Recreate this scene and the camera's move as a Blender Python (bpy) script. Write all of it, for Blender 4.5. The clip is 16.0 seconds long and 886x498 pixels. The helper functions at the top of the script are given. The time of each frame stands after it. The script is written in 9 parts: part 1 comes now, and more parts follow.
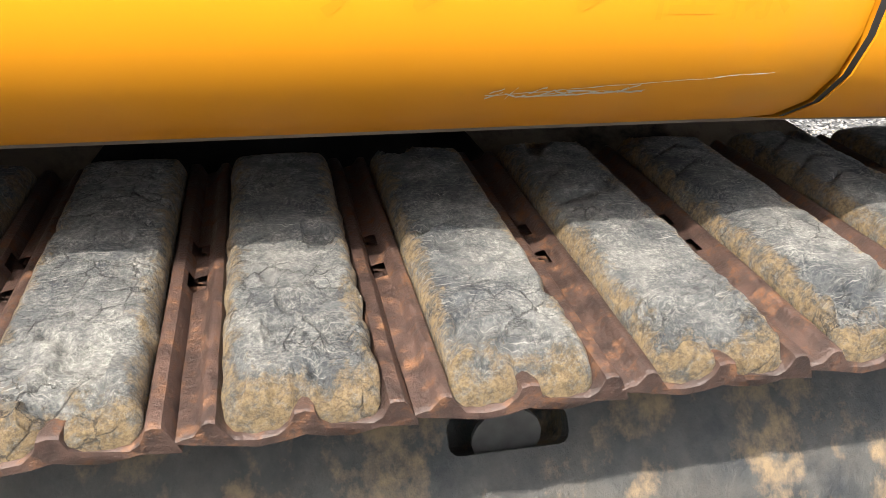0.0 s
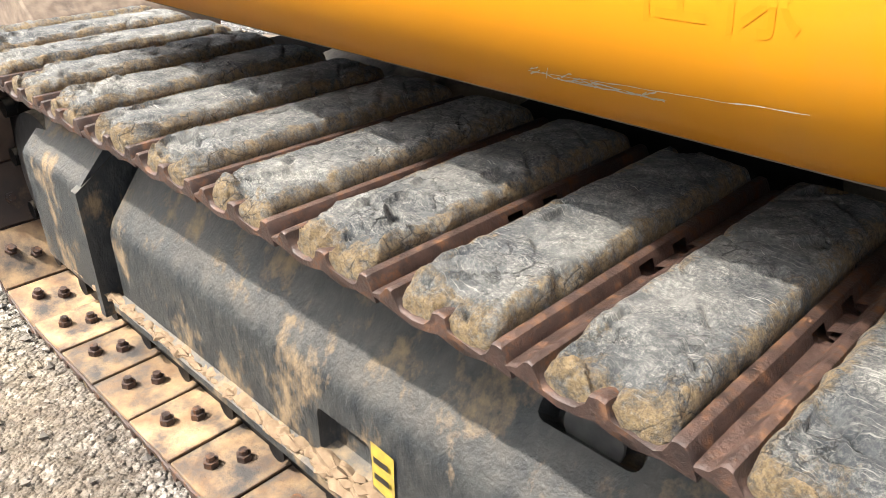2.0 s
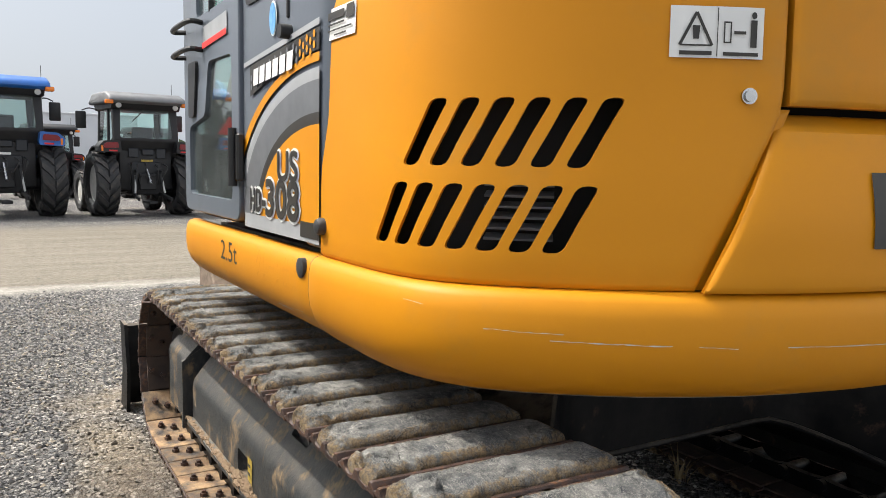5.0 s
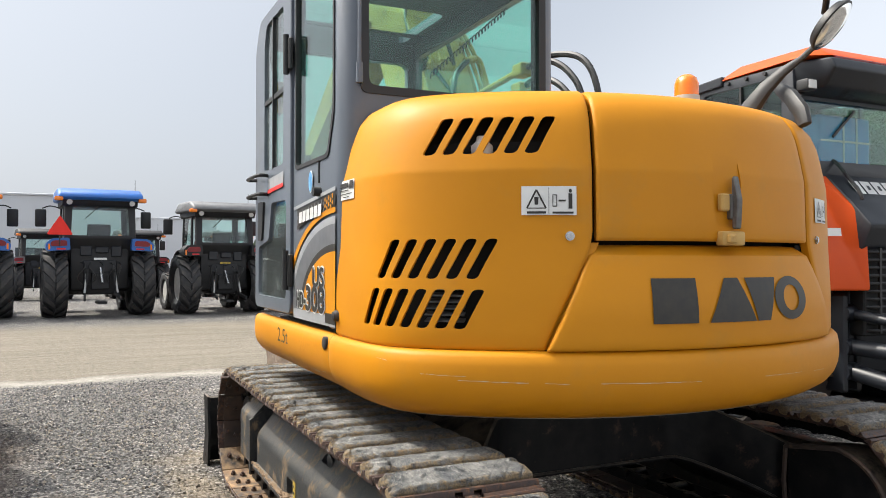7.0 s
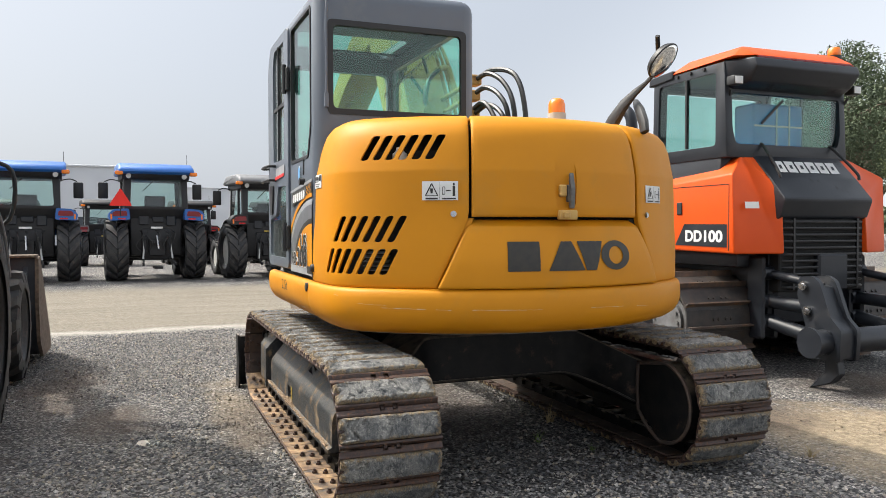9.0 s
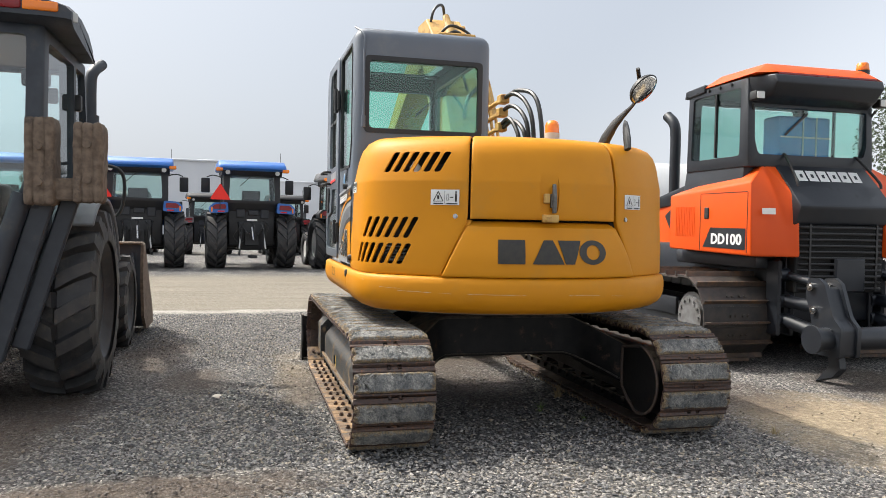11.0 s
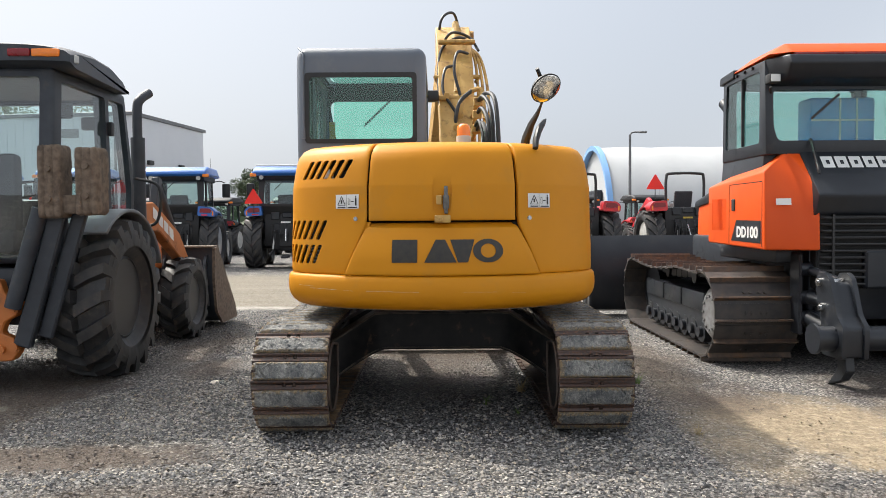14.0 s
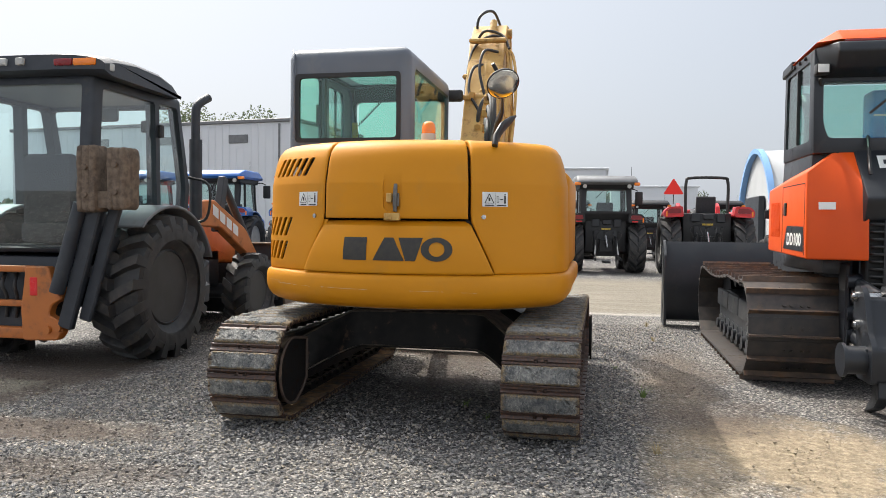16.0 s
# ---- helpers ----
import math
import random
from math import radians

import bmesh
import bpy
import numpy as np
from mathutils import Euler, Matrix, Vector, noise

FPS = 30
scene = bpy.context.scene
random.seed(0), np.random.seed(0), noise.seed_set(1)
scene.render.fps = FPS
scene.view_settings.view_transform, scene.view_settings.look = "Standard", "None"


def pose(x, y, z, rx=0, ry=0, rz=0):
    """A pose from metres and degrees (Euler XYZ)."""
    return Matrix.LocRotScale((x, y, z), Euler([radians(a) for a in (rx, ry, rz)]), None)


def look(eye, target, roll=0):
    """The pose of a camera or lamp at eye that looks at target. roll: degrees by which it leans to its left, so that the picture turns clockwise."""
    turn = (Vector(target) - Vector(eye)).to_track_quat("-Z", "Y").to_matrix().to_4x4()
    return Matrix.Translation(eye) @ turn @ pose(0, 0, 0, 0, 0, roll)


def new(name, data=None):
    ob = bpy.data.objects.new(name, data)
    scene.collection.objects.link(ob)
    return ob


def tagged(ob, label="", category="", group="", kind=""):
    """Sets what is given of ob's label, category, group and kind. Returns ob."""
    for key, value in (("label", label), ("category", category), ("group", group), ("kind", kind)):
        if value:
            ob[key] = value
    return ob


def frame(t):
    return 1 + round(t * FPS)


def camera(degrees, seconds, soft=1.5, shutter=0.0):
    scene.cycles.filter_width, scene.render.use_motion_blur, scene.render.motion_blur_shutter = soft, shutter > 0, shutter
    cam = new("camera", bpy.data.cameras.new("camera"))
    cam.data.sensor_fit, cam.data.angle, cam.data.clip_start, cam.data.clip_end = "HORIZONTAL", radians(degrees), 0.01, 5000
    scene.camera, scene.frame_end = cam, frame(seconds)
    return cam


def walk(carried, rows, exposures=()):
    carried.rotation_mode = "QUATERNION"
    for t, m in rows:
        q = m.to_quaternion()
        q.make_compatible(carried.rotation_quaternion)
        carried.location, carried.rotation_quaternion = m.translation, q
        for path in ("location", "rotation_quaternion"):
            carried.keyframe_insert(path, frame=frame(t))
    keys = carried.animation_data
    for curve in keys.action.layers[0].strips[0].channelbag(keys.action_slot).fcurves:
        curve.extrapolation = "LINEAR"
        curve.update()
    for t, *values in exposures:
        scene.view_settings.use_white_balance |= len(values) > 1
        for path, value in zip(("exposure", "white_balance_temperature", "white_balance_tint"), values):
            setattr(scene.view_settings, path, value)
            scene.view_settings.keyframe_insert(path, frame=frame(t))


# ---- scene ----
cam = camera(59.7, 16.0, soft=0.75)
PATH = [
    (0, (-0.029, 0.008, 0.962), (0.388, 1.728, 0.029), 2.4),
    (0.5, (0.096, 0.127, 0.939), (0.066, 1.807, -0.146), 2.3),
    (1, (0.249, 0.154, 0.912), (-0.308, 1.724, -0.196), 0.9),
    (1.5, (0.338, 0.133, 0.909), (-0.648, 1.547, -0.106), -0.1),
    (2, (0.498, 0.048, 0.964), (-0.761, 1.291, 0.032), -0.8),
    (2.5, (0.723, 0.029, 1.008), (-0.723, 1.116, 0.155), -1.0),
    (3, (0.985, 0.013, 1.029), (-0.551, 1.044, 0.271), -0.2),
    (3.5, (1.262, -0.065, 1.066), (-0.322, 0.983, 0.437), 0.5),
    (4, (1.569, -0.095, 1.116), (-0.057, 0.966, 0.636), 1.2),
    (4.5, (1.852, -0.078, 1.156), (0.181, 0.968, 0.817), 1.2),
    (5, (2.088, -0.135, 1.174), (0.374, 0.874, 0.962), 1.1),
    (5.2, (2.189, -0.165, 1.18), (0.459, 0.824, 1.013), 0.9),
    (7.3, (3.265, -0.327, 1.233), (1.455, 0.521, 1.268), -0.1),
    (7.5, (3.382, -0.317, 1.231), (1.568, 0.524, 1.258), -0.2),
    (8, (3.7, -0.278, 1.27), (1.872, 0.532, 1.266), -0.3),
    (8.5, (4.061, -0.333, 1.254), (2.216, 0.439, 1.218), -0.3),
    (9, (4.417, -0.34, 1.238), (2.559, 0.399, 1.185), -0.1),
    (9.5, (4.741, -0.315, 1.24), (2.87, 0.39, 1.177), 0.1),
    (10, (5.01, -0.354, 1.231), (3.122, 0.303, 1.158), 0.2),
    (10.2, (5.096, -0.356, 1.24), (3.2, 0.276, 1.167), 0.4),
    (12.3, (5.676, 0.556, 1.275), (3.698, 0.85, 1.227), 1.2),
    (12.5, (5.724, 0.671, 1.294), (3.743, 0.937, 1.246), 1.1),
    (13, (5.75, 0.943, 1.278), (3.76, 1.138, 1.222), 0.7),
    (13.5, (5.778, 1.194, 1.292), (3.782, 1.307, 1.222), 0.1),
    (14, (5.865, 1.48, 1.291), (3.866, 1.497, 1.217), -0.4),
    (14.5, (5.864, 1.729, 1.259), (3.868, 1.641, 1.186), -0.5),
    (15, (5.836, 2.062, 1.284), (3.847, 1.868, 1.215), -0.3),
    (15.5, (5.835, 2.433, 1.276), (3.859, 2.133, 1.21), 0.1),
    (16, (5.695, 2.73, 1.259), (3.738, 2.327, 1.195), 0.6),
]
EXPOSURES = [(0.0, 1.1), (0.5, 1.4), (1.0, 1.5), (1.5, 1.4), (2.0, 1.15), (2.5, 0.74), (3.0, 0.37), (3.5, 0.20), (4.5, 0.16), (7.5, 0.16), (16.0, 0.16)]
walk(cam, [(t, look(eye, target, roll)) for t, eye, target, roll in PATH], EXPOSURES)

# ---- light ----
SUN_DIR = Vector((0.45, 0.60, -1.0)).normalized()
sun_data = bpy.data.lights.new("sun", "SUN")
sun_data.energy, sun_data.angle, sun_data.color = 4.25, radians(1.0), (1.0, 0.94, 0.84)
sun = new("sun", sun_data)
sun.rotation_euler = SUN_DIR.to_track_quat("-Z", "Y").to_euler()

world = bpy.data.worlds.new("world")
scene.world = world
world.use_nodes = True
wn, wl = world.node_tree.nodes, world.node_tree.links
sky = wn.new("ShaderNodeTexSky")
sky.sky_type, sky.sun_disc = "NISHITA", False
sky.sun_elevation, sky.sun_rotation = math.asin(-SUN_DIR.z), math.atan2(-SUN_DIR.x, -SUN_DIR.y)
sky.air_density, sky.dust_density, sky.ozone_density = 1.0, 6.0, 1.0
haze = wn.new("ShaderNodeMixRGB")
haze.inputs[0].default_value = 0.72
# hazy air: the sky brightens in a broad glow towards the sun
geo_w, sun_w, rise = wn.new("ShaderNodeTexCoord"), wn.new("ShaderNodeVectorMath"), wn.new("ShaderNodeValToRGB")
sun_w.operation = "DOT_PRODUCT"
sun_w.inputs[1].default_value = -SUN_DIR
rise.color_ramp.elements[0].position, rise.color_ramp.elements[1].position = 0.88, 1.0
rise.color_ramp.interpolation = "EASE"
rise.color_ramp.elements[0].color, rise.color_ramp.elements[1].color = (6.45, 6.85, 7.4, 1), (70, 69, 67, 1)
away = rise.color_ramp.elements.new(0.65)
away.color = (5.2, 5.6, 6.2, 1)
abeam = rise.color_ramp.elements.new(0.5)
abeam.color = (7.6, 8.0, 8.6, 1)
behind = rise.color_ramp.elements.new(0.0)
behind.color = (16.5, 16.8, 17.2, 1)
half = wn.new("ShaderNodeMath")
half.operation = "MULTIPLY_ADD"
half.inputs[1].default_value, half.inputs[2].default_value = 0.5, 0.5
wl.new(geo_w.outputs["Generated"], sun_w.inputs[0])
wl.new(sun_w.outputs["Value"], half.inputs[0])
wl.new(half.outputs[0], rise.inputs[0])
wl.new(rise.outputs[0], haze.inputs[2])
wl.new(sky.outputs[0], haze.inputs[1])
wl.new(haze.outputs[0], wn["Background"].inputs[0])
wn["Background"].inputs[1].default_value = 0.128


# ---- materials ----
def material(name, base, second=None, scale=8.0, rough=0.5, metal=0.0, bump=0.0, bump_scale=60.0,
             dirt=None, dirt_scale=3.0, dirt_amount=0.5, spec=0.5, coat=0.0, rough_var=0.1, detail=6.0, random=0.0, stretch=(1, 1, 1), dirt_rough=0.9, dirt_soft=1.0, dust=None, dust_amount=0.7):
    """A painted, rusty, rubber or dusty surface: two tones of grain, patches of dirt, fine relief."""
    m = bpy.data.materials.new(name)
    m.use_nodes = True
    n, l = m.node_tree.nodes, m.node_tree.links
    b = n["Principled BSDF"]
    b.inputs["Metallic"].default_value = metal
    b.inputs["Specular IOR Level"].default_value = spec
    b.inputs["Coat Weight"].default_value = coat
    b.inputs["Coat Roughness"].default_value = 0.12
    co = n.new("ShaderNodeTexCoord")
    mp = n.new("ShaderNodeMapping")
    mp.inputs["Scale"].default_value = stretch
    l.new(co.outputs["Object"], mp.inputs[0])
    second = second or tuple(c * 0.8 for c in base)
    t1 = n.new("ShaderNodeTexNoise")
    t1.inputs["Scale"].default_value, t1.inputs["Detail"].default_value = scale, detail
    l.new(mp.outputs[0], t1.inputs["Vector"])
    r1 = n.new("ShaderNodeValToRGB")
    r1.color_ramp.elements[0].position, r1.color_ramp.elements[1].position = 0.35, 0.68
    r1.color_ramp.elements[0].color, r1.color_ramp.elements[1].color = (*base, 1), (*second, 1)
    l.new(t1.outputs["Fac"], r1.inputs[0])
    col = r1.outputs[0]
    if random:
        info = n.new("ShaderNodeObjectInfo")
        # each piece has its own stretch of the pattern
        shift = n.new("ShaderNodeVectorMath")
        shift.operation = "MULTIPLY_ADD"
        shift.inputs[1].default_value = (7.0, 13.0, 5.0)
        l.new(info.outputs["Random"], shift.inputs[0])
        l.new(co.outputs["Object"], shift.inputs[2])
        l.new(shift.outputs[0], mp.inputs[0])
        mr = n.new("ShaderNodeMapRange")
        mr.inputs[3].default_value, mr.inputs[4].default_value = 1 - random, 1 + random
        l.new(info.outputs["Random"], mr.inputs[0])
        mx = n.new("ShaderNodeMixRGB")
        mx.blend_type, mx.inputs[0].default_value = "MULTIPLY", 1.0
        l.new(col, mx.inputs[1])
        l.new(mr.outputs[0], mx.inputs[2])
        col = mx.outputs[0]
    rr = n.new("ShaderNodeMapRange")
    rr.inputs[3].default_value, rr.inputs[4].default_value = max(rough - rough_var, 0.02), min(rough + rough_var, 1.0)
    l.new(t1.outputs["Fac"], rr.inputs[0])
    rgh = rr.outputs[0]
    if dirt:
        t2 = n.new("ShaderNodeTexNoise")
        t2.inputs["Scale"].default_value, t2.inputs["Detail"].default_value, t2.inputs["Roughness"].default_value = dirt_scale, 9.0, 0.68
        l.new(mp.outputs[0], t2.inputs["Vector"])
        r2 = n.new("ShaderNodeValToRGB")
        r2.color_ramp.elements[0].position = 0.72 - 0.4 * dirt_amount
        r2.color_ramp.elements[1].position = 0.72 - 0.4 * dirt_amount + (0.14 + 0.1 * dirt_amount) * dirt_soft
        l.new(t2.outputs["Fac"], r2.inputs[0])
        mx = n.new("ShaderNodeMixRGB")
        mx.inputs[2].default_value = (*dirt, 1)
        l.new(r2.outputs[0], mx.inputs[0])
        l.new(col, mx.inputs[1])
        col = mx.outputs[0]
        m2 = n.new("ShaderNodeMixRGB")
        m2.inputs[2].default_value = (dirt_rough, dirt_rough, dirt_rough, 1)
        l.new(r2.outputs[0], m2.inputs[0])
        l.new(rgh, m2.inputs[1])
        rgh = m2.outputs[0]
    if dust:
        # dust that has settled on what faces up
        g, sp, up, t4, r4, mu, mx = (n.new(k) for k in ("ShaderNodeNewGeometry", "ShaderNodeSeparateXYZ", "ShaderNodeMapRange", "ShaderNodeTexNoise", "ShaderNodeMapRange", "ShaderNodeMath", "ShaderNodeMixRGB"))
        l.new(g.outputs["Normal"], sp.inputs[0])
        l.new(sp.outputs[2], up.inputs[0])
        up.inputs[1].default_value, up.inputs[2].default_value = 0.35, 0.9
        t4.inputs["Scale"].default_value, t4.inputs["Detail"].default_value, t4.inputs["Roughness"].default_value = 11.0, 9.0, 0.7
        l.new(mp.outputs[0], t4.inputs["Vector"])
        l.new(t4.outputs["Fac"], r4.inputs[0])
        r4.inputs[1].default_value, r4.inputs[2].default_value, r4.inputs[4].default_value = 0.34, 0.56, dust_amount
        mu.operation = "MULTIPLY"
        l.new(up.outputs[0], mu.inputs[0])
        l.new(r4.outputs[0], mu.inputs[1])
        l.new(mu.outputs[0], mx.inputs[0])
        l.new(col, mx.inputs[1])
        mx.inputs[2].default_value = (*dust, 1)
        col = mx.outputs[0]
    l.new(col, b.inputs["Base Color"])
    l.new(rgh, b.inputs["Roughness"])
    if bump:
        t3 = n.new("ShaderNodeTexNoise")
        t3.inputs["Scale"].default_value, t3.inputs["Detail"].default_value, t3.inputs["Roughness"].default_value = bump_scale, 8.0, 0.62
        l.new(mp.outputs[0], t3.inputs["Vector"])
        bp = n.new("ShaderNodeBump")
        bp.inputs["Strength"].default_value, bp.inputs["Distance"].default_value = 1.0, bump
        l.new(t3.outputs["Fac"], bp.inputs["Height"])
        l.new(bp.outputs[0], b.inputs["Normal"])
    return m


def glass_material(name, tint, rough=0.03, film=0.0, sheen=0.05):
    """A tinted pane: mostly clear, with a mirror-like sheen."""
    m = bpy.data.materials.new(name)
    m.use_nodes = True
    n, l = m.node_tree.nodes, m.node_tree.links
    n.remove(n["Principled BSDF"])
    tr, gl, mx, fr = (n.new(k) for k in ("ShaderNodeBsdfTransparent", "ShaderNodeBsdfGlossy", "ShaderNodeMixShader", "ShaderNodeLayerWeight"))
    tr.inputs[0].default_value = (*tint, 1)
    gl.inputs["Roughness"].default_value = rough
    pw, ml = n.new("ShaderNodeMath"), n.new("ShaderNodeMath")
    pw.operation, ml.operation = "POWER", "MULTIPLY_ADD"
    pw.inputs[1].default_value = 4.0
    ml.inputs[1].default_value, ml.inputs[2].default_value = 0.7, sheen
    l.new(fr.outputs["Facing"], pw.inputs[0])
    l.new(pw.outputs[0], ml.inputs[0])
    l.new(ml.outputs[0], mx.inputs[0])
    l.new(tr.outputs[0], mx.inputs[1])
    l.new(gl.outputs[0], mx.inputs[2])
    last = mx.outputs[0]
    if film:
        # a thin film of dust
        df, m2 = n.new("ShaderNodeBsdfDiffuse"), n.new("ShaderNodeMixShader")
        df.inputs[0].default_value = (0.40, 0.42, 0.42, 1)
        tn, mr = n.new("ShaderNodeTexNoise"), n.new("ShaderNodeMapRange")
        tn.inputs["Scale"].default_value, tn.inputs["Detail"].default_value = 3.0, 6.0
        mr.inputs[1].default_value, mr.inputs[2].default_value = 0.35, 0.7
        mr.inputs[3].default_value, mr.inputs[4].default_value = film * 0.5, film * 1.4
        l.new(tn.outputs["Fac"], mr.inputs[0])
        l.new(mr.outputs[0], m2.inputs[0])
        l.new(last, m2.inputs[1])
        l.new(df.outputs[0], m2.inputs[2])
        last = m2.outputs[0]
    l.new(last, n["Material Output"].inputs[0])
    return m


YELLOW = material("yellow_paint", (0.595, 0.238, 0.006), (0.548, 0.216, 0.006), 2.2, rough=0.50, spec=0.25, bump=0.0006, bump_scale=14,
                  dirt=(0.50, 0.22, 0.02), dirt_scale=2.6, dirt_amount=0.40, dirt_rough=0.5)
YELLOW_OLD = material("faded_yellow_paint", (0.54, 0.33, 0.095), (0.44, 0.25, 0.065), 7, rough=0.55, bump=0.001, bump_scale=30,
                      dirt=(0.15, 0.065, 0.03), dirt_scale=11, dirt_amount=0.46)
GREY_CAB = material("grey_cab_paint", (0.098, 0.115, 0.142), (0.115, 0.132, 0.158), 3, rough=0.42, coat=0.2, bump=0.0004, bump_scale=20,
                    dirt=(0.15, 0.158, 0.168), dirt_scale=2.0, dirt_amount=0.38, dirt_rough=0.6)
BLACK_TRIM = material("black_trim", (0.012, 0.012, 0.013), (0.02, 0.02, 0.02), 10, rough=0.5, bump=0.0004)
# near-black: the shade inside gaps and recesses, put into the colour
RECESS_SHADE = material("recess_shade", (0.006, 0.006, 0.006), (0.009, 0.009, 0.009), 10, rough=0.8)
DARK_FRAME = material("dark_frame_steel", (0.0055, 0.006, 0.007), (0.015, 0.0142, 0.0138), 13, rough=0.45, spec=0.16, bump=0.0015, bump_scale=25,
                      dirt=(0.085, 0.056, 0.040), dirt_scale=11, dirt_amount=0.33, dirt_soft=0.7, dust=(0.22, 0.18, 0.135), dust_amount=0.8)
SIDE_STEEL = material("dusty_side_steel", (0.017, 0.0200, 0.0235), (0.050, 0.051, 0.049), 45, rough=0.55, bump=0.0022, bump_scale=150, detail=12,
                      dirt=(0.225, 0.160, 0.095), dirt_scale=12, dirt_amount=0.50, dirt_soft=0.60, stretch=(1, 1, 0.6), dust=(0.21, 0.165, 0.115), dust_amount=0.32)
RUST = material("rusty_shoe_steel", (0.034, 0.022, 0.019), (0.070, 0.040, 0.031), 60, rough=0.46, metal=0.12, bump=0.0016, bump_scale=260,
                dirt=(0.18, 0.082, 0.037), dirt_scale=55, dirt_amount=0.50, random=0.2, rough_var=0.2, dirt_rough=0.85, detail=10)
SHOE_INNER = material("sandy_shoe_steel", (0.36, 0.24, 0.13), (0.17, 0.10, 0.055), 16, rough=0.85, bump=0.003, bump_scale=45,
                      dirt=(0.05, 0.044, 0.042), dirt_scale=13, dirt_amount=0.74, random=0.25, dirt_rough=0.55)
SHOE_DARK = material("dark_shoe_steel", (0.05, 0.036, 0.03), (0.085, 0.055, 0.04), 14, rough=0.8, bump=0.003, bump_scale=45,
                     dirt=(0.20, 0.13, 0.075), dirt_scale=9, dirt_amount=0.38, random=0.18)
def pad_material():
    """Slate rubber, scuffed pale on top, caked with tan mud on flanks and ends."""
    m = material("worn_rubber_pad", (0.04, 0.05, 0.06), rough=0.8)
    n, l = m.node_tree.nodes, m.node_tree.links
    b = n["Principled BSDF"]
    co = n.new("ShaderNodeTexCoord")
    info = n.new("ShaderNodeObjectInfo")
    shift = n.new("ShaderNodeVectorMath")
    shift.operation = "MULTIPLY_ADD"
    shift.inputs[1].default_value = (0, 0, 3.0)
    l.new(info.outputs["Random"], shift.inputs[0])
    l.new(co.outputs["Object"], shift.inputs[2])

    def tex(scale, detail=8.0, rough=0.65, dist=0.0):
        t = n.new("ShaderNodeTexNoise")
        for k, v in (("Scale", scale), ("Detail", detail), ("Roughness", rough), ("Distortion", dist)):
            t.inputs[k].default_value = v
        l.new(shift.outputs[0], t.inputs["Vector"])
        return t.outputs["Fac"]

    def ramp(fac, p0, p1, c0=(0, 0, 0), c1=(1, 1, 1)):
        r = n.new("ShaderNodeValToRGB")
        r.color_ramp.elements[0].position, r.color_ramp.elements[1].position = p0, p1
        r.color_ramp.elements[0].color, r.color_ramp.elements[1].color = (*c0, 1), (*c1, 1)
        l.new(fac, r.inputs[0])
        return r.outputs[0]

    def mix(fac, a, c):
        x = n.new("ShaderNodeMixRGB")
        for sock, v in ((x.inputs[0], fac), (x.inputs[1], a), (x.inputs[2], c)):
            l.new(v, sock)
        return x.outputs[0]

    def calc(op, a, c, clamp=False):
        x = n.new("ShaderNodeMath")
        x.operation, x.use_clamp = op, clamp
        for sock, v in ((x.inputs[0], a), (x.inputs[1], c)):
            if isinstance(v, (int, float)):
                sock.default_value = v
            else:
                l.new(v, sock)
        return x.outputs[0]
    slate = ramp(tex(34, 9, 0.75), 0.34, 0.66, (0.018, 0.024, 0.032), (0.090, 0.098, 0.106))
    pale = ramp(tex(60), 0.35, 0.65, (0.26, 0.255, 0.235), (0.62, 0.595, 0.53))
    scuff = calc("MULTIPLY", ramp(tex(300, 8, 0.85), 0.46, 0.62), ramp(tex(20, 8, 0.75), 0.33, 0.57))
    col = mix(calc("ADD", calc("MULTIPLY", scuff, 0.7), calc("MULTIPLY", ramp(tex(9, 4), 0.40, 0.66), 0.42), True), slate, pale)

    def scratches(turn, along, across, p0):
        """Fine pale lines of one direction."""
        mp, t = n.new("ShaderNodeMapping"), n.new("ShaderNodeTexNoise")
        mp.inputs["Rotation"].default_value = (0, 0, radians(turn))
        mp.inputs["Scale"].default_value = (along, across, 40)
        t.inputs["Scale"].default_value, t.inputs["Detail"].default_value, t.inputs["Roughness"].default_value = 1.0, 3.0, 0.5
        l.new(shift.outputs[0], mp.inputs[0])
        l.new(mp.outputs[0], t.inputs["Vector"])
        return ramp(t.outputs["Fac"], p0, p0 + 0.05)
    lines = calc("MAXIMUM", calc("MAXIMUM", scratches(25, 24, 620, 0.645), scratches(-50, 30, 560, 0.65)), calc("MAXIMUM", scratches(78, 24, 540, 0.645), scratches(-12, 34, 700, 0.655)))
    col = mix(calc("MULTIPLY", calc("MULTIPLY", lines, 0.9), ramp(tex(14, 5), 0.40, 0.60)), col, pale)
    sep = n.new("ShaderNodeSeparateXYZ")
    l.new(co.outputs["Object"], sep.inputs[0])
    ex = calc("DIVIDE", calc("SUBTRACT", calc("ABSOLUTE", sep.outputs[0], 0.0), 0.026), 0.024)
    ey = calc("DIVIDE", calc("SUBTRACT", calc("ABSOLUTE", sep.outputs[1], 0.0), 0.172), 0.055)
    edge = calc("MULTIPLY", calc("MAXIMUM", calc("MULTIPLY", ex, 0.66), ey, True), 0.35)
    mud = ramp(calc("ADD", edge, calc("MULTIPLY", tex(42, 10, 0.8), 0.95)), 0.60, 0.74)
    tan = ramp(tex(150, 10, 0.85), 0.34, 0.60, (0.075, 0.052, 0.031), (0.46, 0.325, 0.170))
    col = mix(calc("MULTIPLY", mud, ramp(tex(130, 9, 0.75), 0.28, 0.5)), col, tan)
    # dry cracks in the perished rubber
    warp, mesh = n.new("ShaderNodeVectorMath"), n.new("ShaderNodeTexVoronoi")
    warp.operation = "MULTIPLY_ADD"
